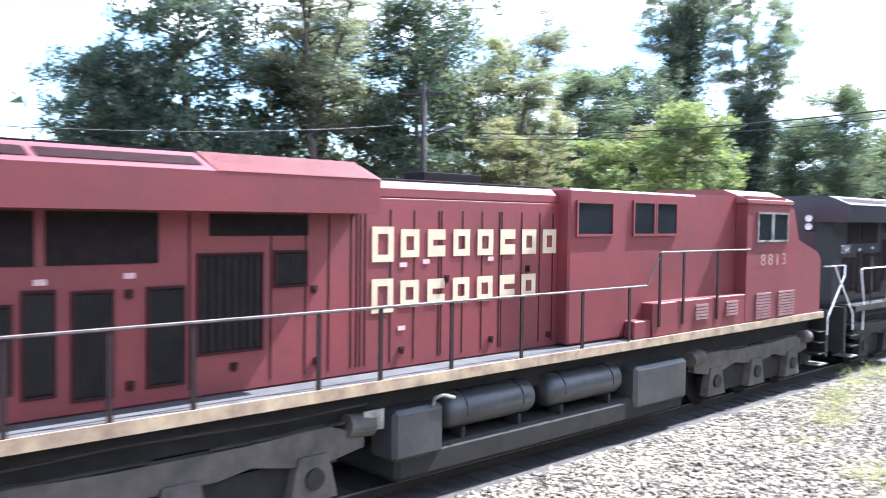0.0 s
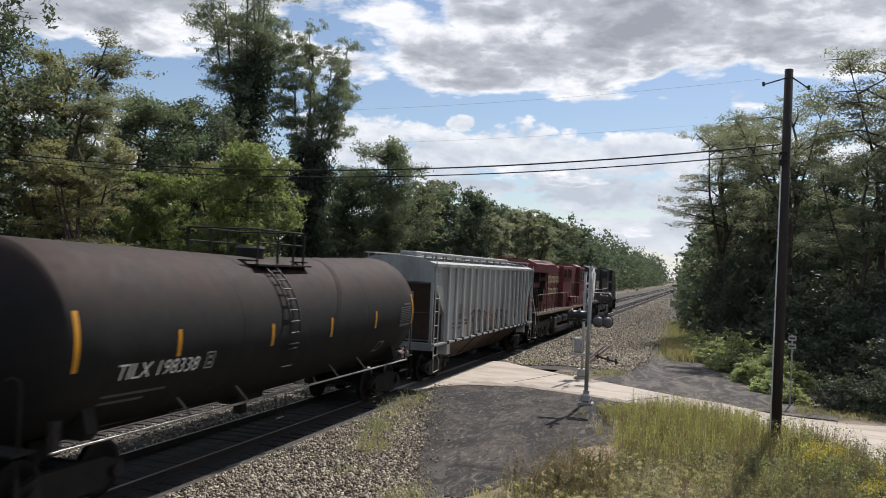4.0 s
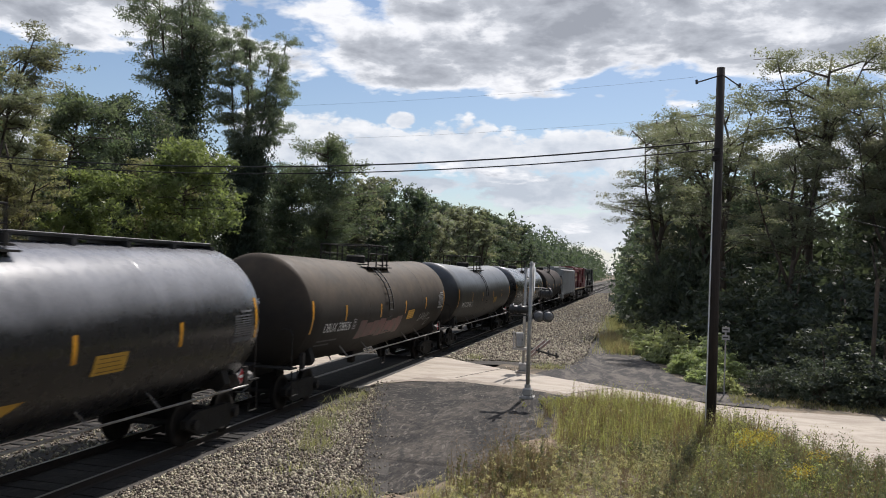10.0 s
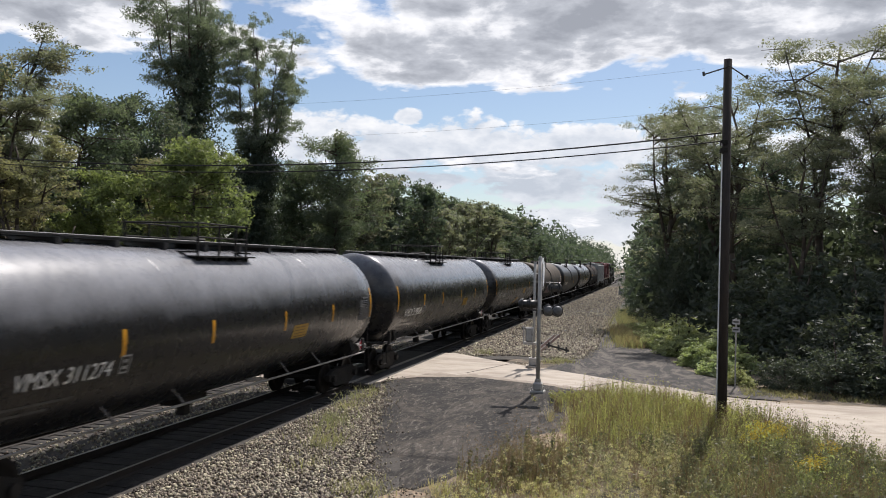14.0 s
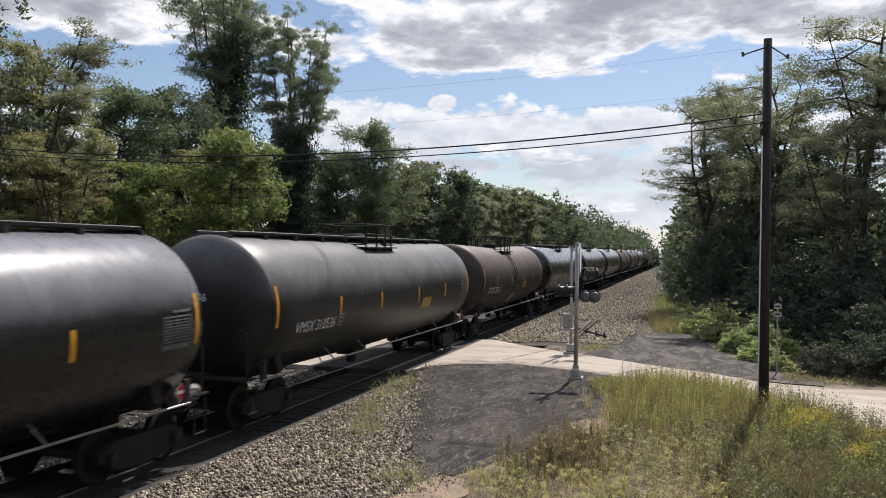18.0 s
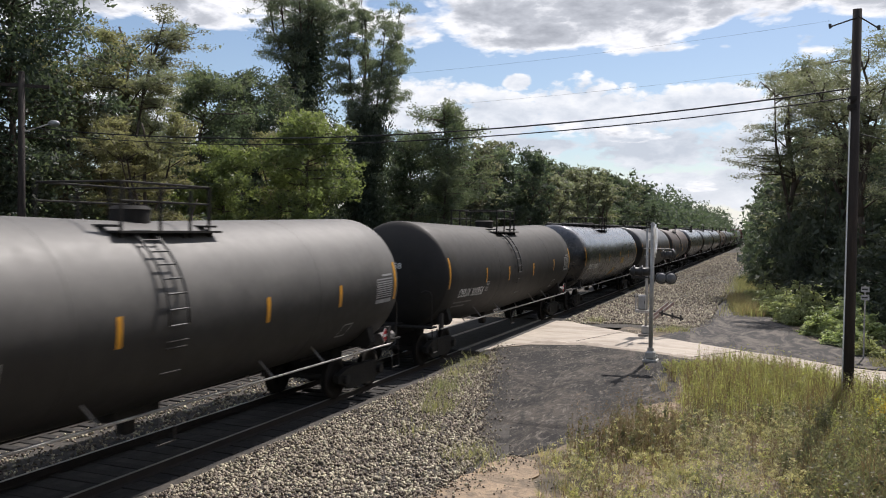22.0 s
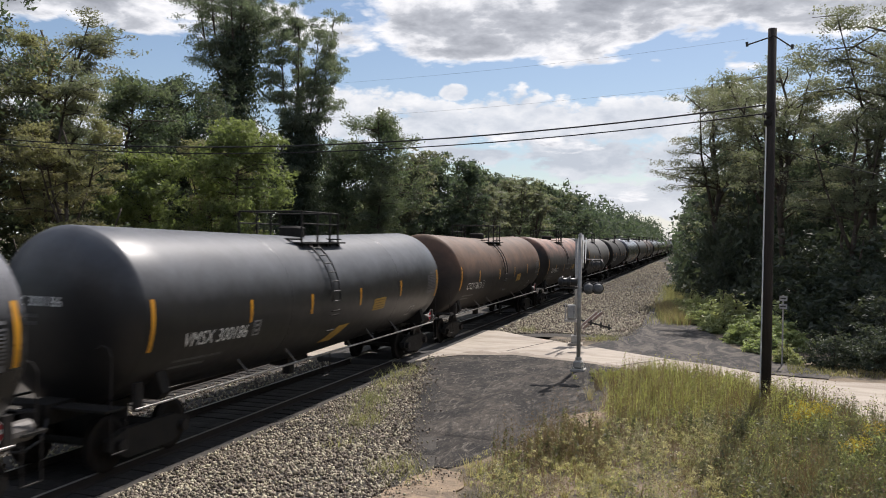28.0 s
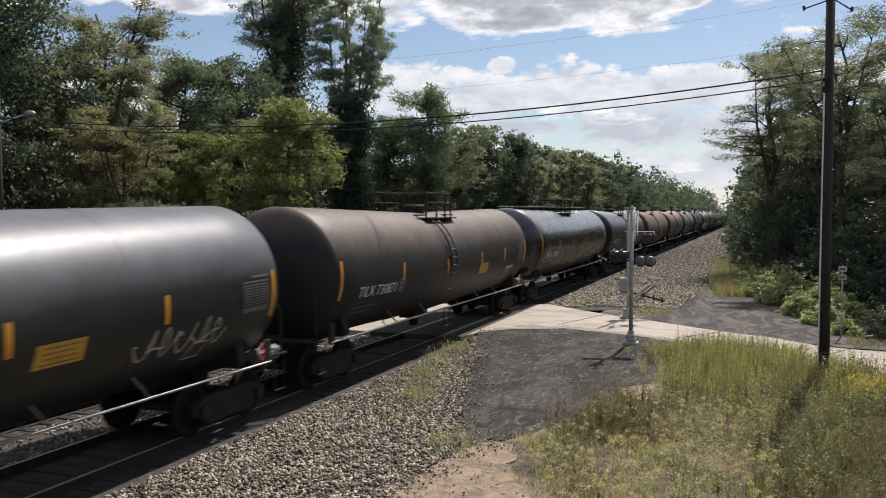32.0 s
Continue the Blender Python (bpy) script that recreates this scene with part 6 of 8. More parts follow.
def locomotive(name, label, rear, body_mat, second):
    """A six-axle road locomotive; second: the leading one, plainer and dark."""
    loco = thing(name, label, "locomotive", at=pose(TRACK_X, rear, CAR_Z))
    L = 22.6
    dz = 1.62            # deck top
    hx = 0.95            # half width of the hood
    top = 4.55
    light = M["cp_red_light"] if not second else M["under_grey"]
    # frame and deck
    part("frame", boxes((-1.1, 1.1, 0.9, L - 0.4, 0.98, dz - 0.16)), M["under"], loco)
    part("deck", boxes((-1.5, 1.5, 0.9, L - 0.3, dz - 0.04, dz)), M["deck_grey"] if not second else M["under_grey"], loco, "grey walkway deck")
    for s in (-1, 1):
        part("deck_sill", boxes((s * 1.5, s * 1.54, 0.9, L - 0.3, dz - 0.17, dz - 0.002)), M["deck_tan"] if not second else M["under_grey"], loco, "worn cream edge of the deck")
    # long hood
    part("hood", boxes((-hx, hx, 0.62, 15.0, dz, top - 0.25), bevel=0.03), body_mat, loco)
    bm = bmesh.new()
    low = [bm.verts.new(v) for v in ((-hx, 0.63, dz), (hx, 0.63, dz), (hx * 0.62, 0.30, dz), (-hx * 0.62, 0.30, dz))]
    high = [bm.verts.new((v.co.x, v.co.y, top - 0.26)) for v in low]
    bm.faces.new(low)
    bm.faces.new(high)
    for i in range(4):
        bm.faces.new((low[i], low[(i + 1) % 4], high[(i + 1) % 4], high[i]))
    bmesh.ops.recalc_face_normals(bm, faces=bm.faces)
    part("hood_end", bm, body_mat, loco)
    bm = bmesh.new()
    prism(bm, [(-hx, top - 0.25), (hx, top - 0.25), (hx, top - 0.12), (hx - 0.2, top), (-hx + 0.2, top), (-hx, top - 0.12)], 6.6, 14.9)
    part("hood_roof", bm, body_mat, loco)
    part("roof_walk", boxes((-0.6, 0.6, 7.2, 14.6, top, top + 0.05), (-0.25, 0.25, 9.0, 10.4, top + 0.05, top + 0.22), bevel=0.01), M["grille"], loco)
    # radiator section with its wide wings
    bm = bmesh.new()
    wing = [(-0.96, 4.02), (0.96, 4.02), (1.52, 4.03), (1.54, 4.52), (0.95, 4.77), (-0.95, 4.77), (-1.54, 4.52), (-1.52, 4.03)]
    prism(bm, wing, 0.25, 7.05)
    radiator = part("radiator_wing", bm, body_mat, loco)
    part("roof_grating", boxes((-0.9, 0.9, 0.9, 4.4, 4.772, 4.80)), M["grille"], radiator)
    for k in range(2):
        bm = bmesh.new()
        a = [bm.verts.new(v) for v in ((1.40, 0.5 + 1.98 * k, 4.592), (1.40, 2.40 + 1.98 * k, 4.592), (1.12, 2.40 + 1.98 * k, 4.711), (1.12, 0.5 + 1.98 * k, 4.711))]
        bm.faces.new(a)
        bmesh.ops.solidify(bm, geom=list(bm.faces), thickness=0.02)
        part("roof_slot", bm, M["seam"], radiator)
    bm = bmesh.new()
    a = [bm.verts.new(v) for v in ((1.545, 4.5, 4.525), (1.545, 7.0, 4.525), (0.96, 7.0, 4.79), (0.96, 4.5, 4.79))]
    bm.faces.new(a)
    bmesh.ops.solidify(bm, geom=list(bm.faces), thickness=0.02)
    part("roof_panel", bm, light, radiator, "sun-faded roof panel")
    part("wing_screen", boxes((hx, hx + 0.02, 1.68, 2.57, 3.38, 4.0), (hx, hx + 0.02, 2.69, 4.01, 3.38, 4.0)), M["grille"], loco)
    part("wing_screen", boxes((hx, hx + 0.02, 4.7, 6.2, 3.71, 4.0)), M["grille"], loco)
    for y0, y1, z0, z1 in ((1.35, 1.72, 1.90, 2.95), (1.95, 2.31, 1.98, 2.94), (2.46, 2.77, 1.90, 3.08), (3.00, 3.43, 1.81, 3.05), (3.89, 4.33, 1.86, 3.06), (4.55, 5.45, 2.19, 3.46), (5.68, 6.16, 3.02, 3.48)):
        vent(loco, hx, y0, y1, z0, z1, 8)
    panel_seams(loco, hx, (4.42, 5.61, 6.17, 6.57, 6.97, 7.07, 7.14, 7.23, 7.72, 8.2, 8.73, 8.79, 9.27, 9.73, 10.16, 10.22, 10.74, 11.23, 11.6), dz + 0.12, top - 0.45, M["seam"])
    for y, z in ((2.63, 3.16), (3.65, 3.20), (7.97, 3.21), (7.95, 2.22), (8.45, 3.25), (9.94, 3.26)):
        part("notice", boxes((hx + 0.004, hx + 0.012, y - 0.07, y + 0.07, z, z + 0.07)), M["pink_notice"] if not second else M["white_paint"], loco, "small pale notice")
    for y, z in ((6.31, 2.95), (6.36, 1.92), (7.95, 1.92), (3.64, 3.02), (3.66, 1.90), (9.97, 1.91), (11.5, 1.86), (5.05, 1.98), (8.9, 3.0), (10.9, 3.1)):
        part("latch", shared("latch", lambda: baked(boxes((0.004, 0.03, -0.05, 0.05, -0.05, 0.05), (0.03, 0.05, -0.015, 0.015, -0.07, 0.02)), M["seam"])), None, loco).matrix_basis = pose(hx, y, z)
    # auxiliary cabinet behind the cab, and the cab
    part("cabinet", boxes((-1.22, 1.22, 11.75, 16.4, dz + 0.02, top + 0.02), bevel=0.04), body_mat, loco)
    cab = part("cab", cab_bm(top, dz), body_mat, loco)
    part("cab_roof", cab_roof_bm(top), light, cab)
    for y0, y1, z0, z1 in ((11.98, 13.05, 3.72, 4.30), (13.80, 14.50, 3.72, 4.34), (14.62, 15.35, 3.72, 4.34)):
        win = part("window", boxes((1.22, 1.24, y0, y1, z0, z1)), M["glass"], loco)
        part("window_frame", boxes((1.22, 1.26, y0 - 0.05, y0, z0 - 0.05, z1 + 0.05), (1.22, 1.26, y1, y1 + 0.05, z0 - 0.05, z1 + 0.05), (1.22, 1.26, y0, y1, z1, z1 + 0.05), (1.22, 1.26, y0, y1, z0 - 0.05, z0)), body_mat, win)
    for y0, y1, z0, z1 in ((18.52, 19.18, 3.56, 4.18), (19.30, 20.02, 3.56, 4.18)):
        win = part("cab_window", boxes((1.50, 1.52, y0, y1, z0, z1)), M["glass"], cab)
        part("window_frame", boxes((1.50, 1.54, y0 - 0.05, y0, z0 - 0.05, z1 + 0.05), (1.50, 1.54, y1, y1 + 0.05, z0 - 0.05, z1 + 0.05), (1.50, 1.54, y0, y1, z1, z1 + 0.05), (1.50, 1.54, y0, y1, z0 - 0.05, z0)), M["pale_steel"], win)
    for y0, y1, z0, n in ((15.76, 16.28, 1.86, 5), (17.07, 17.60, 1.86, 5), (18.48, 19.23, 1.68, 9), (19.64, 20.51, 1.68, 9)):
        for k in range(n):
            bm = bmesh.new()
            side_prism(bm, [(y0, z0 + 0.07 * k), (y1, z0 + 0.07 * k), (y1, z0 + 0.045 + 0.07 * k), (y0, z0 + 0.045 + 0.07 * k)], 1.50, 1.53)
            part("louvre", bm, M["louvre_pink"] if not second else M["under"], loco)
    # stepped walkway box beside the cab
    part("battery_box", boxes((1.0, 1.50, 14.15, 17.99, dz, 2.31), bevel=0.02), body_mat, loco)
    part("box_step", boxes((1.0, 1.46, 13.55, 14.13, dz, 1.98), bevel=0.02), body_mat, loco)
    # handrail
    z = dz + 1.06
    rail_pts = [(1.5, 1.54, 0.88), (1.5, 1.60, 1.72), (1.5, 1.33, z - 0.05), (1.5, 1.45, z), (1.5, 13.9, z), (1.5, 14.4, z + 0.66), (1.5, 18.2, z + 0.66)]
    for s in (-1, 1):
        part("handrail", pipe([(s * x, y, q) for x, y, q in rail_pts], 0.022), M["worn_rail"] if not second else M["white_paint"], loco, "worn steel handrail")
        for y in (2.1, 3.2, 4.21, 6.03, 7.1, 8.52, 10.16, 11.83, 13.31):
            part("stanchion", shared(("stan", s, y), lambda: baked(boxes((s * 1.5 - 0.012, s * 1.5 + 0.012, y - 0.035, y + 0.035, dz - 0.16, z - 0.01)), M["stanchion_brown"])), None, loco)
        for y in (14.35, 15.25, 16.67):
            part("stanchion", shared(("stanh", s, y), lambda: baked(boxes((s * 1.515 - 0.012, s * 1.515 + 0.012, y - 0.035, y + 0.035, dz + 0.2, z + 0.65)), M["stanchion_brown"])), None, loco)
        for y0, dirn in ((1.0, 1), (L - 0.15, -1)):
            for k in range(4):
                part("step", shared(("lstep", s, y0, k), lambda: baked(boxes((s * 1.0, s * 1.5, y0 - 0.28, y0 + 0.28, 0.14 + 0.30 * k, 0.17 + 0.30 * k)), M["pale_steel"] if k == 0 else M["under_grey"])), None, loco)
            part("step_side", boxes((s * 0.98, s * 1.02, y0 - 0.34, y0 + 0.34, 0.12, dz)), M["under"], loco)
            part("grab_rail", pipe([(s * 1.2, y0 - 1.5 * dirn, 2.78), (s * 1.46, y0 - 1.42 * dirn, 2.80), (s * 1.50, y0 - 1.28 * dirn, 2.52), (s * 1.5, y0 - 0.2 * dirn, 1.40), (s * 1.5, y0 - 0.2 * dirn, 0.94)], 0.022), M["white_paint"], loco)
    part("pilot", boxes((-1.5, 1.5, 0.2, 0.32, 0.35, dz)), M["under"], loco)
    part("front_pilot", boxes((-1.5, 1.5, L - 0.02, L + 0.1, 0.35, dz)), M["under"], loco)
    part("coupler", boxes((-0.2, 0.2, -0.35, 0.25, 0.72, 1.05), bevel=0.04), M["under_grey"], loco)
    part("coupler", boxes((-0.2, 0.2, L, L + 0.45, 0.72, 1.05), bevel=0.04), M["under_grey"], loco)
    # rear lamps
    hl = part("headlight", boxes((0.30, 0.55, 0.20, 0.31, 3.75, 4.25), bevel=0.03), M["black_paint"], loco)
    for q in (3.88, 4.12):
        v, f = lathe_y([(0.0, 0.0), (0.085, 0.0), (0.10, -0.03), (0.10, 0.02)], 14)
        ob = part("lamp_lens", mesh_of("lens", v, f, M["white_paint"], True), None, hl)
        ob.matrix_basis = pose(0.425, 0.195, q)
    # fuel tank and air reservoirs
    part("fuel_tank", boxes((-1.42, 1.42, 7.5, 15.5, -0.02, 0.44), (-0.82, 0.82, 7.6, 15.4, 0.40, 1.1), bevel=0.08), M["under"], loco)
    part("tank_cap", boxes((0.85, 1.48, 7.40, 8.42, 0.32, 1.10), bevel=0.07), M["under_silver"], loco)
    part("equipment_rack", boxes((0.85, 1.48, 13.62, 15.55, 0.20, 1.06), bevel=0.07), M["under_silver"], loco)
    for y0, y1 in ((8.55, 10.70), (11.05, 13.30)):
        v, f = lathe_y([(0.0, y0), (0.15, y0 + 0.01), (0.25, y0 + 0.07), (0.28, y0 + 0.16), (0.28, y1 - 0.16), (0.25, y1 - 0.07), (0.15, y1 - 0.01), (0.0, y1)], 24)
        part("air_reservoir", mesh_of("air_reservoir", [(x * 1.06 + 1.16, y, q * 1.06 + 0.88) for x, y, q in v], f, M["under_silver"], True), None, loco, "round dark air reservoir")
        for y in (y0 + 0.4, y1 - 0.4):
            part("strap", boxes((1.06, 1.36, y - 0.04, y + 0.04, 0.43, 0.62)), M["under"], loco)
            part("strap_band", pipe([(1.46, y, 0.82), (1.43, y, 1.02), (1.30, y, 1.16), (1.16, y, 1.20), (1.0, y, 1.15)], 0.014), M["under_grey"], loco)
    # filler and its sight glass by the tank, sand hose, hanging pipes
    part("fuel_filler", pipe([(1.45, 8.2, 1.08), (1.47, 8.2, 1.2), (1.50, 8.35, 1.24), (1.50, 8.6, 1.16)], 0.03), M["pale_steel"], loco)
    part("gauge_frame", boxes((1.30, 1.33, 6.95, 7.32, 0.85, 1.15), (1.33, 1.34, 7.02, 7.25, 0.92, 1.08)), M["pale_steel"], loco)
    part("air_pipe", pipe([(1.32, 1.8, 1.22), (1.34, 3.4, 1.28), (1.30, 5.6, 1.22), (1.32, 7.0, 1.26)], 0.02), M["under_grey"], loco)
    # letters as plain blocks: two rows
    if not second:
        y = 7.35
        for i in range(8):
            part("letter_block", letter_bm(hx + 0.008, y + 0.565 * i, 3.36, 0.38, 0.44, i), M["cream"], loco, "cream block of company lettering")
        for i in range(7):
            part("letter_block", letter_bm(hx + 0.008, y + 0.565 * i, 2.58, 0.38, 0.42, i), M["cream"], loco, "cream block of company lettering")
        for wy, q, size, x in ((0.52, 3.58, 0.30, hx + 0.01), (18.67, 2.95, 0.40, 1.515)):
            for n, figure in enumerate("8813"):
                pts, faces = text_mesh(figure, size, None)
                part("road_number", mesh_of("road_number", [(x, wy + size * 0.92 * n + p.x * 1.4, q + p.y) for p in pts], faces, M["faded_cream"]), None, loco)
    else:
        for k in range(6):
            part("white_bar", boxes((hx + 0.004, hx + 0.012, 9.2 + 0.04 * k, 10.5, 2.7 + 0.13 * k, 2.76 + 0.13 * k)), M["white_paint"], loco)
        part("emblem_block", boxes((hx + 0.004, hx + 0.012, 10.7, 11.5, 2.7, 3.45)), M["cream"], loco)
        for k in range(5):
            part("yellow_bar", boxes((hx * 0.05, hx * 0.6, 0.27, 0.295, 1.7 + 0.22 * k, 1.8 + 0.22 * k)), M["cream"], loco)
        pts, faces = text_mesh("7541", 0.35, None)
        part("road_number", mesh_of("road_number", [(hx + 0.01, 1.2 + p.x, 3.1 + p.y) for p in pts], faces, M["white_paint"]), None, loco)
    # three-axle bogies
    cast = M["bogie"] if not second else M["under_grey"]
    for y in (4.15, L - 3.55):
        add_truck(loco, y, M["under"], (-1.95, 0.0, 1.95), 0.55)
        for s in (-1, 1):
            x0, x1 = sorted((s * 1.10, s * 1.26))
            bm = bmesh.new()
            side_prism(bm, [(y - 2.85, 0.80), (y - 2.85, 0.62), (y - 2.30, 0.52), (y - 1.55, 0.55), (y - 1.0, 0.66), (y - 0.5, 0.58), (y + 0.5, 0.58), (y + 1.0, 0.66), (y + 1.55, 0.55),
                            (y + 2.30, 0.52), (y + 2.85, 0.62), (y + 2.85, 0.80), (y + 2.2, 1.02), (y + 0.9, 0.96), (y - 0.9, 0.96), (y - 2.2, 1.02)], x0, x1)
            beam = part("side_beam", bm, cast, loco, "cast side beam of the bogie")
            for a in (-1.95, 0.0, 1.95):
                bm = bmesh.new()
                side_prism(bm, [(y + a - 0.40, 0.02), (y + a + 0.40, 0.02), (y + a + 0.24, 0.66), (y + a - 0.24, 0.66)], min(x0, x1) + 0.02, max(x0, x1) + 0.05)
                part("pedestal", bm, cast, beam)
                part("journal_cap", rods([((s * 1.24, y + a, 0.34), (s * 1.36, y + a, 0.34))], 0.15, 14), M["under_grey"], beam)
            for e in (-1, 1):
                part("brake_cylinder", rods([((s * 1.22, y + e * 2.55, 0.96), (s * 1.22, y + e * 3.0, 0.92))], 0.17, 16), cast, beam)
                part("equaliser_rod", rods([((s * 1.24, y + e * 0.4, 1.0), (s * 1.24, y + e * 2.5, 1.02))], 0.025), M["under_grey"], beam)
    return loco


def letter_bm(x, y, z, w, h, i):
    """A plain painted shape of the size of one capital; the first of a row stands taller."""
    if i == 0:
        z, h, w = z - 0.06, h + 0.10, w + 0.04
    d = 0.11
    if i % 3 == 2:
        return boxes((x, x + 0.006, y, y + w, z, z + h * 0.40), (x, x + 0.006, y, y + w, z + h * 0.62, z + h), (x, x + 0.006, y, y + d, z + h * 0.40, z + h * 0.62))
    return boxes((x, x + 0.006, y, y + d, z, z + h), (x, x + 0.006, y + w - d, y + w, z, z + h), (x, x + 0.006, y + d, y + w - d, z + h - d, z + h), (x, x + 0.006, y + d, y + w - d, z, z + d))


def cab_bm(top, dz):
    bm = bmesh.new()
    prof = [(22.1, dz), (22.1, 3.02), (21.9, 3.22), (20.75, 3.55), (20.45, 4.30), (19.9, top + 0.05)]
    side_prism(bm, [(18.0, dz + 0.02)] + prof + [(18.0, top + 0.05)], -1.5, 1.5)
    side_prism(bm, [(16.2, dz + 0.02), (17.98, dz + 0.02), (17.98, top + 0.04), (16.2, top + 0.04)], -1.22, 1.22)
    return bm


def cab_roof_bm(top):
    bm = bmesh.new()
    prism(bm, [(-1.54, top - 0.12), (-1.54, top - 0.04), (-0.9, top + 0.20), (0.9, top + 0.20), (1.54, top - 0.04), (1.54, top - 0.12)], 17.95, 20.3)
    return bm


CARS = []
CARS.append(locomotive("lead_locomotive", "dark blue-black diesel locomotive leading the train", 24.0, M["ns_black"], True))
CARS.append(locomotive("red_locomotive", "red diesel locomotive with cream lettering and wide radiator", 0.4, M["cp_red"], False))
CARS.append(hopper_car(-0.4, -18.3))
TANKS = [
    ("grimy brown-black tank car with side ladder", "darkbrown", -21.04, -36.49, "TILX 198338", True, False, False),
    ("glossy black tank car with side ladder", "gloss", -40.07, -56.79, "TILX 315644", True, False, False),
    ("satin black tank car with side ladder", "satin", -60.39, -77.09, "VMSX 300481", True, False, False),
    ("dusty tan tank car with side ladder", "tan", -80.54, -96.79, "DBUX 208826", True, False, False),
    ("glossy black tank car with a walkway along its top", "gloss", -100.58, -117.78, "VMSX 310663", False, True, True),
    ("glossy black tank car with a walkway along its top", "gloss", -120.78, -137.98, "VMSX 310018", False, True, False),
    ("glossy black tank car with a walkway along its top", "gloss", -141.18, -158.28, "VMSX 311274", False, True, False),
    ("grimy brown tank car with side ladder", "brown", -161.49, -176.99, "CTCX 733032", True, False, True),
    ("dusty black tank car with a walkway along its top", "matte", -180.38, -197.48, "VMSX 310536", False, True, False),
    ("glossy black tank car with a walkway along its top", "gloss", -200.78, -217.98, "VMSX 310088", False, True, True),
    ("dusty brown-grey tank car with side ladder", "darkgrey", -221.69, -237.69, "DBUX 300858", True, False, False),
    ("dusty grey tank car with side ladder", "grey", -241.74, -257.69, "DBUX 302416", True, False, False),
    ("rusty weathered tank car with side ladder", "rust", -261.59, -277.79, "TILX 192065", True, False, False),
    ("red-brown weathered tank car with side ladder", "redbrown", -281.29, -298.19, "CTCX 736173", True, False, False),
    ("satin black tank car with side ladder", "satin", -301.59, -318.39, "VMSX 300186", True, False, True),
    ("glossy black tank car with a walkway along its top", "gloss", -321.58, -338.58, "VMSX 310801", False, True, True),
    ("dusty taupe tank car with side ladder", "dust_sheen", -341.51, -358.49, "TILX 730871", True, False, False),
    ("satin black tank car with scrawled paint", "satin", -361.56, -378.49, "", True, False, False),
    ("satin black tank car with side ladder", "satin", -381.89, -398.69, "", True, False, False),
]
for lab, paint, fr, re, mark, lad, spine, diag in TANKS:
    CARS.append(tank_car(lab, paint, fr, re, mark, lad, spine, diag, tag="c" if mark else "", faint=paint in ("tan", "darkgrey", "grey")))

# ---- trees and undergrowth ----


def leaf_cloud(name, clusters, count, size, mat, seed, flat=0.0, droop=0.0, soft=0.6):
    """Leaves scattered through clusters (centre, radii), thinning outwards: each a small pointed blade."""
    rng = np.random.default_rng(seed)
    c = np.array([k[0] for k in clusters], float)
    r = np.array([k[1] for k in clusters], float)
    vol = np.cbrt(r.prod(1)) ** 2
    pick = rng.choice(len(c), count, p=vol / vol.sum())
    d = np.clip(rng.normal(0, soft, (count, 3)), -1.5, 1.5)
    at = c[pick] + d * r[pick]
    n = rng.normal(size=(count, 3))
    n[:, 2] = np.abs(n[:, 2]) + flat
    n /= np.linalg.norm(n, axis=1, keepdims=True)
    t = np.cross(n, rng.normal(size=(count, 3)))
    t /= np.linalg.norm(t, axis=1, keepdims=True)
    b = np.cross(n, t)
    s = (size * rng.uniform(0.5, 1.4, (count, 1)))
    tip = at + t * s
    tip[:, 2] -= droop * s[:, 0]
    v = np.stack([at - t * s * 0.5 + b * s * 0.42, tip, at - t * s * 0.5 - b * s * 0.42], 1).reshape(-1, 3)
    f = np.arange(count * 3).reshape(-1, 3)
    return fast_mesh(name, v, f, mat)


def limb(bm, pts, r0, r1, n=7):
    """A tapering bent limb."""
    k = len(pts) - 1
    for i in range(k):
        a = r0 + (r1 - r0) * i / k
        b = r0 + (r1 - r0) * (i + 1) / k
        rod(bm, pts[i], pts[i + 1], a, n, b)


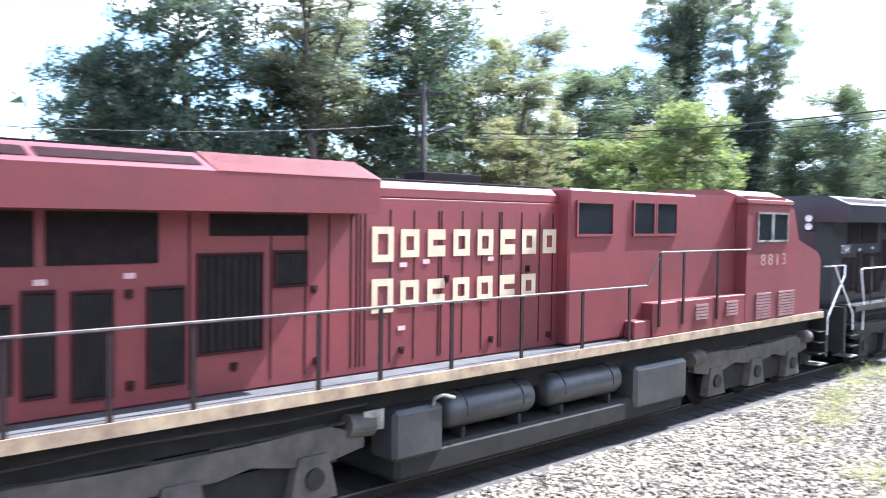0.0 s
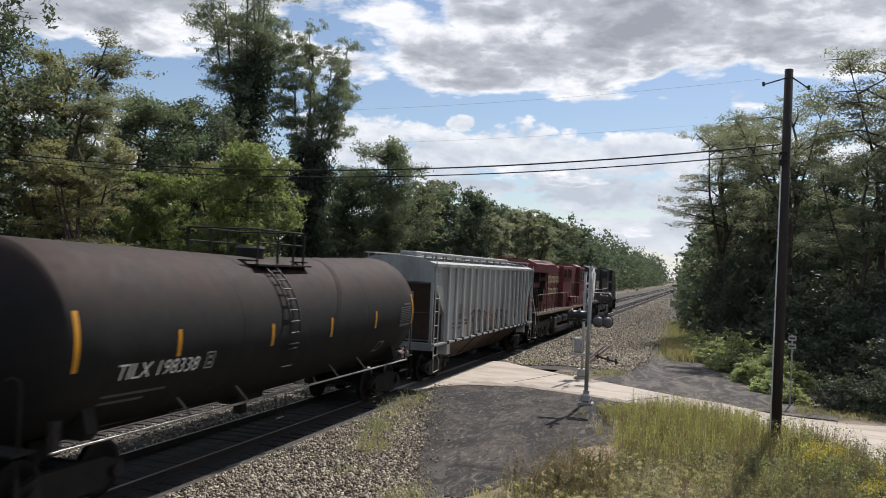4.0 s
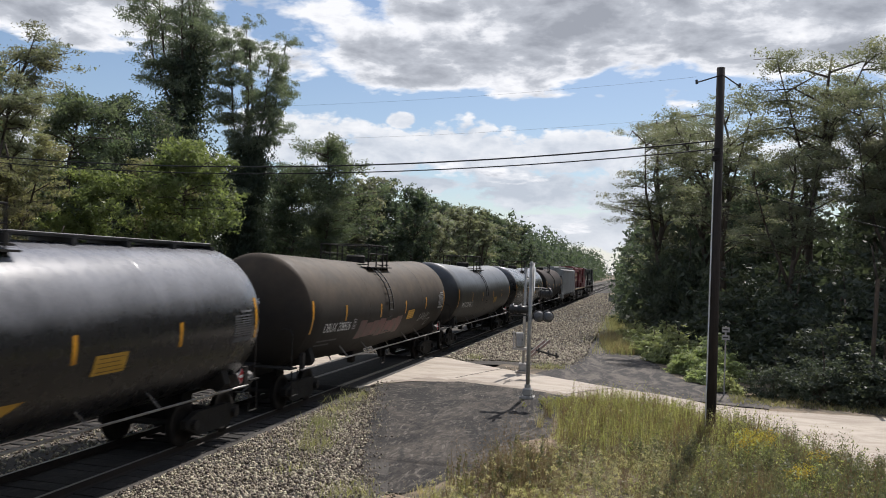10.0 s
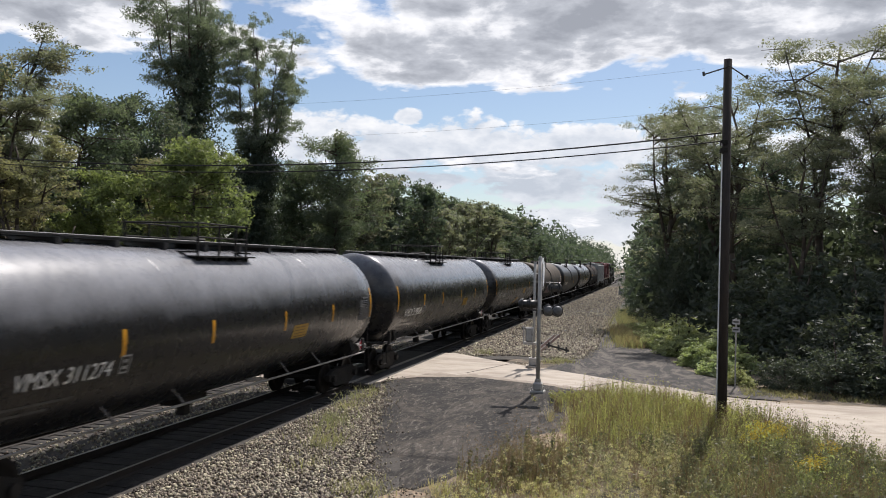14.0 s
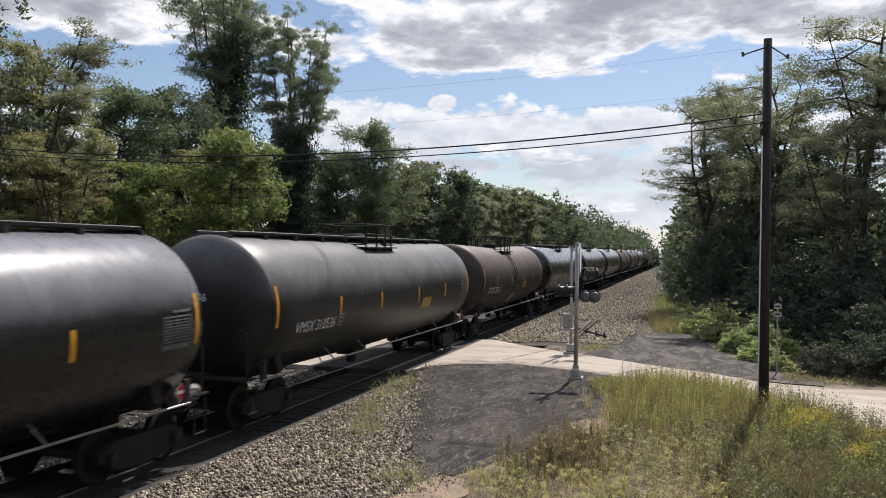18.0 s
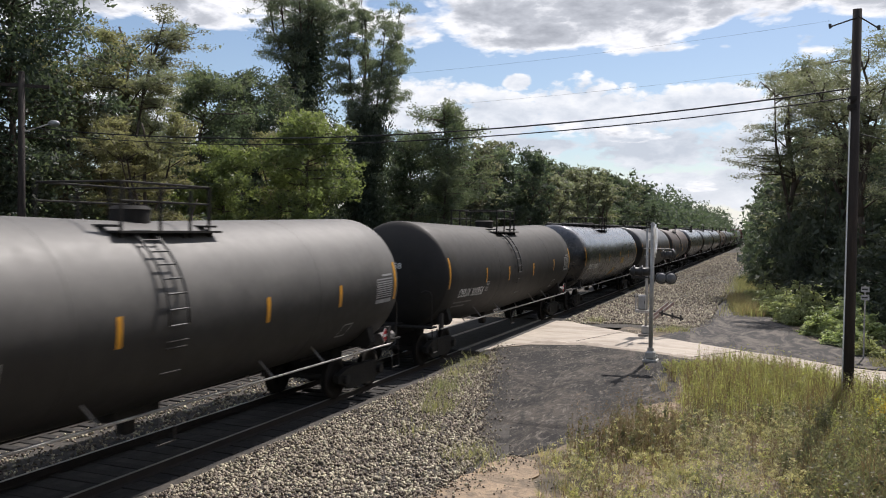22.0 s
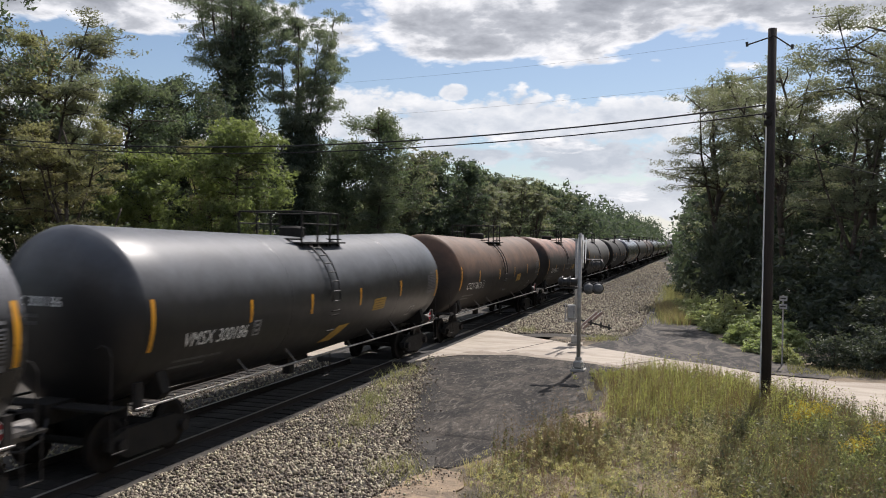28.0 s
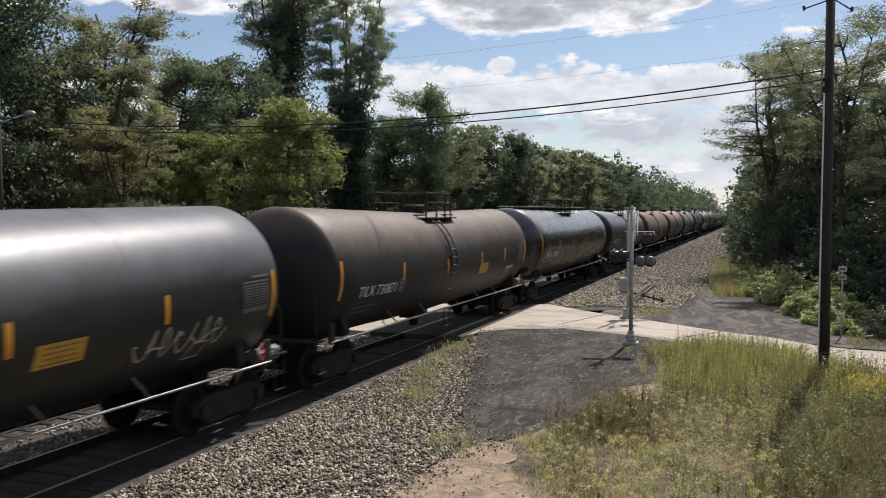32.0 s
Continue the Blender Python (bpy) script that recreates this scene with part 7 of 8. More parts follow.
def make_tree(kind, h, seed, vines=0.76):
    """Trunk and boughs of one tree h metres high, and the clusters of its leaves."""
    rnd = random.Random(seed)
    bm = bmesh.new()
    clusters, top = [], []
    lean = Vector((rnd.uniform(-0.07, 0.07), rnd.uniform(-0.07, 0.07), 1))
    spine = [Vector((0, 0, -0.4))]
    for i in range(1, 9):
        q = lean * (h * 0.93 * i / 8)
        spine.append(Vector((q.x + rnd.uniform(-0.018, 0.018) * h, q.y + rnd.uniform(-0.018, 0.018) * h, q.z)))
    base_r = 0.013 * h + 0.04
    limb(bm, spine, base_r, base_r * 0.2, 9)

    def along(f):
        i = min(int(f * 8), 7)
        return spine[i].lerp(spine[i + 1], f * 8 - i)

    def off(s):
        return Vector((rnd.uniform(-s, s), rnd.uniform(-s, s), rnd.uniform(-s, s)))

    def bough(q, e, r, twigs, spread, wide, thin, store):
        """A bent bough from q to e with twigs that carry the sprays."""
        mid = q.lerp(e, 0.5) + off(0.025 * h) + Vector((0, 0, 0.02 * h))
        limb(bm, [q, mid, e], r, r * 0.25, 4)
        for k in range(twigs):
            f = 0.25 + 0.85 * (k + rnd.random()) / twigs
            s = mid.lerp(e, min(1, max(0, 2 * f - 1))) if f > 0.5 else q.lerp(mid, 2 * f)
            tip = s + Vector((rnd.uniform(-1, 1) * spread, rnd.uniform(-1, 1) * spread, rnd.uniform(-0.25, 0.6) * spread))
            if k % 4 == 0:
                limb(bm, [s, tip], r * 0.3, r * 0.1, 3)
            w = wide * rnd.uniform(0.6, 1.3)
            store.append((tuple(tip), (w, w * rnd.uniform(0.7, 1.2), w * thin)))

    if kind == "ivy":
        for i in range(110):
            f = 0.01 + vines * i / 110
            w = 0.058 * h * (0.6 + 0.6 * rnd.random()) * (1.3 if f < 0.15 else 1.0 - 0.25 * f)
            q = along(f)
            swell = 0.030 + 0.012 * noise.noise((f * 9.0, seed, 0.5))
            clusters.append(((q.x + rnd.gauss(0, swell) * h, q.y + rnd.gauss(0, swell) * h, q.z), (w, w, w)))
        # leaders that fork upwards into a wide, open head of layered sprays
        for j in range(8):
            q = along(rnd.uniform(vines - 0.28, vines - 0.06))
            ang = 0.79 * j + rnd.uniform(0, 0.6)
            d = h * rnd.uniform(0.06, 0.15)
            e = Vector((q.x + d * math.cos(ang), q.y + d * math.sin(ang), h * rnd.uniform(0.80, 1.0)))
            mid = q.lerp(e, 0.5) + Vector((0.2 * d * math.cos(ang), 0.2 * d * math.sin(ang), 0))
            limb(bm, [q, mid, e], base_r * 0.34, base_r * 0.06, 6)
            for k in range(9):
                g = 0.22 + 0.78 * (k + rnd.random()) / 9
                s = mid.lerp(e, 2 * g - 1) if g > 0.5 else q.lerp(mid, 2 * g)
                a2 = ang + rnd.gauss(0, 1.3)
                dd = h * rnd.uniform(0.03, 0.095)
                bough(s, Vector((s.x + dd * math.cos(a2), s.y + dd * math.sin(a2), s.z + h * rnd.uniform(-0.005, 0.04))), base_r * 0.12, 9, 0.036 * h, 0.020 * h, 0.46, top)
        for i in range(16):
            q = along(rnd.uniform(vines - 0.32, vines - 0.02))
            ang = rnd.uniform(0, 6.28)
            d = h * rnd.uniform(0.06, 0.15)
            bough(q, Vector((q.x + d * math.cos(ang), q.y + d * math.sin(ang), q.z + h * rnd.uniform(0.0, 0.06))), base_r * 0.14, 8, 0.034 * h, 0.020 * h, 0.46, top)
        return bm, clusters, top
    if kind == "airy":
        # forks into a few leaders that carry flat layered sprays
        for j in range(3):
            f = rnd.uniform(0.36, 0.55)
            q = along(f)
            ang = 2.1 * j + rnd.uniform(0, 1.5)
            d = h * rnd.uniform(0.10, 0.20)
            e = Vector((q.x + d * math.cos(ang), q.y + d * math.sin(ang), h * rnd.uniform(0.80, 0.97)))
            mid = q.lerp(e, 0.5) + off(0.03 * h)
            limb(bm, [q, mid, e], base_r * 0.5, base_r * 0.08, 6)
            for k in range(4):
                clusters.append((tuple(e + off(0.03 * h)), (0.035 * h, 0.035 * h, 0.018 * h)))
            for k in range(9):
                g = rnd.uniform(0.25, 1.0)
                s = mid.lerp(e, 2 * g - 1) if g > 0.5 else q.lerp(mid, 2 * g)
                a2 = rnd.uniform(0, 6.28)
                dd = h * rnd.uniform(0.05, 0.15)
                bough(s, Vector((s.x + dd * math.cos(a2), s.y + dd * math.sin(a2), s.z + h * rnd.uniform(-0.01, 0.07))), base_r * 0.2, 8, 0.050 * h, 0.033 * h, 0.38, clusters)
        for i in range(12):
            f = rnd.uniform(0.38, 0.99)
            q = along(f)
            ang = rnd.uniform(0, 6.28)
            d = h * rnd.uniform(0.08, 0.22) * (1.2 - 0.8 * max(0, f - 0.6))
            bough(q, Vector((q.x + d * math.cos(ang), q.y + d * math.sin(ang), q.z + h * rnd.uniform(0.0, 0.08))), base_r * 0.25, 9, 0.055 * h, 0.033 * h, 0.38, clusters)
        return bm, clusters, None
    if kind == "shrub":
        # a loose mound of sprays on many stems
        for i in range(150):
            ang, el = rnd.uniform(0, 6.28), math.asin(rnd.random())
            d = rnd.uniform(0.55, 1.0)
            k = 0.75 + 0.5 * noise.noise((2 * math.cos(ang), 2 * math.sin(ang), seed + el))
            e = Vector((0.62 * h * d * k * math.cos(el) * math.cos(ang), 0.62 * h * d * k * math.cos(el) * math.sin(ang), h * (0.04 + 0.92 * d * k * math.sin(el))))
            if i % 8 == 0:
                limb(bm, [Vector((0, 0, -0.1)), e * 0.5 + Vector((0, 0, 0.1 * h)), e], base_r * 0.25, base_r * 0.06, 4)
            w = h * rnd.uniform(0.05, 0.11)
            clusters.append((tuple(e), (w, w, w * 0.7)))
        return bm, clusters, None
    # a dense, lobed crown
    low = 0.04 if kind == "shrub" else 0.20
    lobes = [(rnd.uniform(0, 6.28), rnd.uniform(0.3, 0.95), rnd.uniform(0.75, 1.35)) for _ in range(7)]
    for i in range(52):
        f = low + (1 - low) * ((i + rnd.random()) / 52) ** 0.85
        q = along(min(f, 0.98))
        ang = rnd.uniform(0, 6.28)
        prof = math.sin(math.pi * (0.22 + 0.62 * (f - low) / (1 - low))) ** 0.9
        grow = 0.75
        for la, lf, lk in lobes:
            near = math.exp(-(1 - math.cos(ang - la)) * 3 - ((f - lf) / 0.18) ** 2)
            grow += (lk - 0.75) * near
        d = h * (0.27 if kind != "shrub" else 0.44) * prof * grow * rnd.uniform(0.55, 1.05)
        e = Vector((q.x + d * math.cos(ang), q.y + d * math.sin(ang), q.z + h * rnd.uniform(0.0, 0.07)))
        bough(q, e, base_r * 0.22, 8, 0.062 * h, 0.036 * h, 0.8, clusters)
    return bm, clusters, None


def tree_thing(kind, h, leaf, seed, count, size, label, name="tree", category="tree", group="", vines=0.76):
    t = thing(name, label, category, group)
    bm, clusters, top = make_tree(kind, h, seed, vines)
    part("trunk", bm, M["bark"], t, smooth=True)
    if kind == "ivy":
        part("vines", leaf_cloud("vines", clusters, int(count * 0.5), size * 1.1, M["leaf_ivy"], seed, droop=0.4), None, t, "dark vines wrapping the trunk")
        part("crown", leaf_cloud("crown", top, int(count * 0.9), size * 0.62, M[leaf], seed + 1, flat=0.25, soft=0.55), None, t)
    else:
        part("crown", leaf_cloud("crown", clusters, count, size, M[leaf], seed, flat=0.6 if kind == "airy" else 0.15, soft=0.5), None, t)
    return t


LEFT, RIGHT = "trees along the far side of the tracks", "trees beyond the road"
UNDER = "undergrowth along the trees"
KINDS = {
    "round": tree_thing("round", 13.0, "leaf", 11, 26000, 0.115, "green broadleaf tree with a dense uneven crown", group=LEFT),
    "round2": tree_thing("round", 13.0, "leaf_dark", 12, 24000, 0.125, "dark green broadleaf tree with a dense crown", group=LEFT),
    "olive": tree_thing("airy", 12.0, "leaf_olive", 13, 26000, 0.085, "olive-brown tinged locust tree with layered sprays", group=LEFT),
    "airy": tree_thing("airy", 15.0, "leaf_grey", 14, 26000, 0.090, "tall thin-leaved tree with open layered boughs", group=LEFT),
    "airy2": tree_thing("airy", 16.0, "leaf_grey", 15, 34000, 0.078, "tall locust tree with flat layered foliage", group=LEFT),
    "airy3": tree_thing("airy", 16.0, "leaf_grey", 25, 34000, 0.078, "tall locust tree with thin grey-green foliage", group=LEFT),
    "ivy": tree_thing("ivy", 26.0, "leaf_crown", 16, 78000, 0.165, "very tall tree wrapped in dark vines", group=LEFT),
    "ivy2": tree_thing("ivy", 26.0, "leaf_crown", 46, 104000, 0.172, "tall tree with an open head and vines on its lower trunk", group=LEFT, vines=0.56),
    "far": tree_thing("round", 13.0, "leaf", 26, 7000, 0.24, "green broadleaf tree further along the line", group=LEFT),
    "far2": tree_thing("airy", 15.0, "leaf_grey", 27, 7000, 0.23, "thin-crowned tree further along the line", group=LEFT),
    "far3": tree_thing("round", 13.0, "leaf_dark", 28, 7000, 0.24, "dark green tree further along the line", group=LEFT),
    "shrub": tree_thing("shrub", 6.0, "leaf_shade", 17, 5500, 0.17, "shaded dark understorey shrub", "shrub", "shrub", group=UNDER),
    "shrub2": tree_thing("shrub", 6.0, "leaf_dark", 18, 5500, 0.17, "dark green understorey shrub", "shrub", "shrub", group=UNDER),
    "bright": tree_thing("round", 9.5, "leaf_bright", 19, 24000, 0.11, "sunlit yellow-green bushy tree", group=LEFT),
    "bush": tree_thing("shrub", 2.6, "leaf_bush", 20, 7000, 0.11, "sunlit leafy bush with pale green leaves", "bush", "bush", group="bushes at the trees' edge"),
}
HEIGHT = {"round": 13, "round2": 13, "olive": 12, "airy": 15, "airy2": 16, "airy3": 16, "ivy": 26, "ivy2": 26, "far": 13, "far2": 15, "far3": 13, "shrub": 6, "shrub2": 6, "bright": 9.5, "bush": 2.6}
USED = set()


def plant(kind, x, y, h, turn=None, z=-0.25, group="", wide=1.0):
    rnd = random.Random(f"{kind}{x:.2f}{y:.2f}")
    k = h / HEIGHT[kind]
    m = Matrix.LocRotScale((x, y, z), Euler((0, 0, rnd.uniform(0, 6.28) if turn is None else radians(turn))), None)
    if kind in USED:
        ob = copy_thing(KINDS[kind], m)
    else:
        ob = KINDS[kind]
        ob.matrix_basis = m
        USED.add(kind)
    ob.scale = (k * wide, k * wide, k)
    if group:
        ob["group"] = group
    return ob


def build_left_trees():
    # the ones that stand out
    plant("ivy", -37.2, 61.8, 28.5, 0, wide=0.86)
    plant("ivy2", -30.9, 60.5, 24.0, 130, wide=0.75)
    plant("bright", -22.7, 37.5, 10.4, 20)
    plant("bright", -25.5, 34.5, 8.5, 80)
    plant("airy", -33.3, 37.3, 16.6, 60)
    plant("round2", -34.7, 48.9, 15.2, 0)
    plant("round", -34.5, 44.5, 14.6, 40)
    plant("airy", -37.5, 56.0, 15.5, 40)
    plant("round", -25.8, 65.0, 15.0, 200)
    plant("round2", -27.5, 72.0, 12.0, 20)
    plant("olive", -25.5, 29.0, 9.5, 0)
    plant("round2", -29.8, 67.5, 13.0, 60)
    plant("round", -24.5, 62.0, 9.0, 10)
    plant("airy", -30.5, 34.0, 13.0, 40)
    plant("olive", -28.5, 31.0, 8.5, 140)
    plant("olive", -27.0, 42.0, 10.0, 100)
    # the fork and its neighbours further back along the line
    plant("round2", -31.5, 27.0, 15.5, 0)
    plant("airy", -31.6, 21.3, 17.5, 10)
    plant("round2", -34.7, 16.5, 16.5, 50)
    plant("round2", -36.0, 13.2, 11.5, 50)
    plant("olive", -33.0, 32.0, 14.5, 0)
    plant("airy", -36.0, 25.0, 15.0, 150)
    rnd = random.Random(5)
    for y in range(10, 150, 5):
        plant(rnd.choice(("shrub", "shrub2", "shrub", "shrub")), -23.2 + rnd.uniform(-1, 1) + (0.5 if y < 60 else 0), y + rnd.uniform(-2, 2), rnd.uniform(4.0, 6.2), wide=1.1)
    for y in range(24, 62, 4):
        plant("shrub", -20.9 + rnd.uniform(-0.5, 0.4), y + rnd.uniform(-1, 1), rnd.uniform(3.6, 4.8), wide=1.2)
    for y in range(15, 76, 6):
        plant(rnd.choice(("far3", "far", "far3")), -37.0 + rnd.uniform(-2.5, 2.5), y + rnd.uniform(-2, 2), rnd.uniform(10.0, 12.5))
    for y in range(76, 190, 6):
        far = (y - 76) / 110
        plant(rnd.choice(("far", "far2", "far2", "far3", "far")), -27.0 + rnd.uniform(-2, 2), y + rnd.uniform(-2, 2), 12.0 + 3.5 * far + rnd.uniform(-2.2, 1.8))
        if y % 12 < 6:
            plant(rnd.choice(("far", "far3")), -33.0 + rnd.uniform(-2, 2), y + rnd.uniform(-2, 2), 12.0 + 3.5 * far + rnd.uniform(-1.5, 1.5))


def build_right_trees():
    rnd = random.Random(9)
    g = RIGHT
    plant("airy2", 7.6, 46.5, 17.2, 30, group=g)
    plant("airy2", 4.6, 49.0, 15.2, 150, group=g)
    plant("airy3", 1.6, 63.0, 17.0, 80, group=g)
    plant("airy3", 3.4, 58.0, 15.0, 200, group=g)
    plant("airy2", 12.5, 45.0, 15.0, 200, group=g)
    plant("airy3", 10.5, 42.0, 13.5, 260, group=g)
    plant("airy2", 16.5, 41.0, 15.5, 0, group=g)
    plant("airy3", 7.2, 42.5, 11.5, 20, group=g)
    plant("airy2", 20.0, 38.5, 14.0, 90, group=g)
    plant("round2", 5.0, 63.0, 11.0, 40, group=g)
    for x, y, h, w in ((2.8, 56.0, 7.5, 0.60), (2.0, 61.0, 9.0, 0.50), (1.4, 68.0, 9.0, 0.50), (4.6, 52.5, 7.5, 0.60)):
        plant("shrub", x, y, h, group=UNDER, wide=w)
    plant("round2", 7.5, 54.0, 11.5, 90, group=g)
    plant("round2", 13.5, 52.0, 12.0, 10, group=g)
    plant("round2", 19.0, 48.0, 12.5, 70, group=g)
    plant("round2", 24.0, 42.0, 12.5, 70, group=g)
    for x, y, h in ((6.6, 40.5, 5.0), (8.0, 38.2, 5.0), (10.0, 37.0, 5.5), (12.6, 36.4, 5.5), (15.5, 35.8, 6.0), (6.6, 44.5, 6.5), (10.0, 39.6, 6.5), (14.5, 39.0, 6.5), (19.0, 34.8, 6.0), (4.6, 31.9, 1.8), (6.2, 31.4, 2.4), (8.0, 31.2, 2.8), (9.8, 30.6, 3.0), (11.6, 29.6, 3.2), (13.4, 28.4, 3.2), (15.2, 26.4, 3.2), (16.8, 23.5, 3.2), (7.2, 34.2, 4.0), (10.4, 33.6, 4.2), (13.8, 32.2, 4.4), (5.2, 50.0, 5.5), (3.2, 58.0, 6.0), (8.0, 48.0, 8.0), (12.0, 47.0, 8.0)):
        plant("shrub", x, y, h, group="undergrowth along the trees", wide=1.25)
    y = 66.0
    while y < 200:
        e = 0.4 - (y - 60) * 0.028
        plant(rnd.choice(("far3", "far3", "far", "far2")), e + 1.5 + rnd.uniform(-0.5, 1), y, rnd.uniform(9.5, 12.5), group=g)
        plant(rnd.choice(("far3", "far2")), e + 7 + rnd.uniform(-1, 2), y + 2, rnd.uniform(11, 14), group=g)
        plant("shrub2", e - 0.2, y + 3, rnd.uniform(3.5, 5), group="undergrowth along the trees")
        y += 7 + (y - 60) * 0.04


def build_bushes():
    rnd = random.Random(3)
    g = "bushes at the trees' edge"
    for x, y, h in ((1.1, 42.0, 1.5), (2.0, 38.0, 1.5), (0.5, 45.3, 1.6), (2.6, 34.9, 1.2), (3.2, 32.5, 0.9), (0.1, 49.0, 1.6), (1.9, 43.6, 2.1), (3.4, 36.8, 1.6), (-0.5, 54.0, 1.6), (1.2, 47.5, 2.0), (2.9, 40.2, 2.0)):
        plant("bush", x, y, h, group=g, wide=1.45)


def build_far_woods():
    """The far woods on both sides as clumps of leaves with an uneven top."""
    rnd = random.Random(21)
    rng = np.random.default_rng(21)
    clusters = []
    y = 190.0
    while y < 560:
        for base, sgn in ((-26.0, -1), (-3.0 - min(2.5, (y - 190) * 0.01), 1)):
            for k in range(3):
                h = rnd.uniform(12, 19) if sgn < 0 else rnd.uniform(10, 15)
                x = base + sgn * (k * 6 + rnd.uniform(0, 4))
                for j in range(6):
                    z = h * (j + 0.6) / 6.6
                    w = 3.8 * math.sin(math.pi * min(1, 0.25 + 0.75 * (j + 0.5) / 6)) + 0.8
                    clusters.append(((x + rnd.uniform(-1, 1), y + rnd.uniform(-2, 2), z), (w, w, h * 0.12)))
        y += 6 + (y - 190) * 0.02
    tagged(new("far_woods", leaf_cloud("far_woods", clusters, 110000, 0.72, M["leaf_dark"], 22)), "distant green woods on both sides of the tracks", "woods", kind="stuff")
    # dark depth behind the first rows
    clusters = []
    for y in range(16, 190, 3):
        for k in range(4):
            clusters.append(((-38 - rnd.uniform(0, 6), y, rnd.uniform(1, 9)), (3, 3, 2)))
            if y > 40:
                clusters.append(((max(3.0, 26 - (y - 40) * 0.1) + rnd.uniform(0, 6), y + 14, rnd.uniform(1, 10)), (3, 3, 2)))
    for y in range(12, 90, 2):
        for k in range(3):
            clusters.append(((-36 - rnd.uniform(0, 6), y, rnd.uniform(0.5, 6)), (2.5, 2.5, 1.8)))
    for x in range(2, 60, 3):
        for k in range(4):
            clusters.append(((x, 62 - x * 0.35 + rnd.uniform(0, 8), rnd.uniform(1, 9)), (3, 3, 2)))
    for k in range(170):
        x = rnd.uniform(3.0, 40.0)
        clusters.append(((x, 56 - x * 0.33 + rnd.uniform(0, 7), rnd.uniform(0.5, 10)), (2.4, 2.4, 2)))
    # unseen woods added behind the camera and along the road, to block light and darken reflections
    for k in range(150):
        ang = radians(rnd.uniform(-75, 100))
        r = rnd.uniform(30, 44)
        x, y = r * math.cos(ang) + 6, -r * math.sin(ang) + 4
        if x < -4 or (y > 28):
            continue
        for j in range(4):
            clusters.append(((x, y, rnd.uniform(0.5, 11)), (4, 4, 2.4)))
    tagged(new("inner_woods", leaf_cloud("inner_woods", clusters, 200000, 0.36, M["leaf_shade"], 23)), "dark dense woods behind the first trees, and added unseen behind the camera", "woods", kind="stuff")


def blades(name, rows, mat, label, category="grass"):
    """rows: x, y, z, height, width, lean as arrays. Each blade is a bent strip of two quads."""
    p = np.asarray(rows, float)
    m = len(p)
    rng = np.random.default_rng(len(rows))
    ang = rng.uniform(0, 2 * np.pi, m)
    la = p[:, 6] if p.shape[1] > 6 else rng.uniform(0, 2 * np.pi, m)
    side = np.stack([np.cos(ang), np.sin(ang), 0 * ang], 1) * p[:, 4:5]
    lean = np.stack([np.cos(la), np.sin(la), 0 * la], 1) * (p[:, 5:6] * p[:, 3:4])
    base = p[:, :3]
    up = np.zeros((m, 3))
    up[:, 2] = p[:, 3]
    mid = base + up * 0.55 + lean * 0.3
    tip = base + up + lean
    v = np.stack([base - side, base + side, mid + side * 0.8, mid - side * 0.8, tip + side * 0.15, tip - side * 0.15], 1).reshape(-1, 3)
    f = (np.array([[0, 1, 2, 3], [3, 2, 4, 5]])[None] + 6 * np.arange(m)[:, None, None]).reshape(-1, 4)
    return tagged(new(name, fast_mesh(name, v, f, mat)), label, category, kind="stuff")


def verge_edge(y):
    """The left edge of the weedy verge."""
    pts = [(6, -2.2), (9, -2.3), (11, -2.4), (12.5, -3.0), (14.5, -3.9), (15.5, -4.1), (16.2, -3.4), (18, -2.9), (20, -2.4), (21.5, -2.0), (24, -2.2), (26.0, -2.0), (27.2, -0.6), (28, 3)]
    return float(np.interp(y, [a for a, _ in pts], [b for _, b in pts]))


def road_side(x):
    """The road's near edge, as y over x."""
    return float(np.interp(x, [-2.8, -1.1, 0.4, 2.0, 3.2, 4.2, 5.2, 6.9, 9.0, 10.6], [28.4, 27.6, 26.8, 25.2, 23.3, 21.4, 19.1, 15.3, 9.8, 2]))


def zones(x, y):
    """How far a place of the verge belongs to the tall bright grass, the dark weeds and the pale dry growth."""
    w = 0.9 * noise.noise((x * 0.5, y * 0.5, 11))
    bright = max(0.0, min(1.0, (y - 19.6 + 1.5 * w) / 1.6)) * max(0.0, min(1.0, (2.9 - x + w) / 1.2))
    dark = max(0.0, min(1.0, (x + 0.1 + 1.6 * w) / 1.3)) * (1 - bright)
    pale = max(0.0, 1 - bright - dark)
    return bright, dark, pale


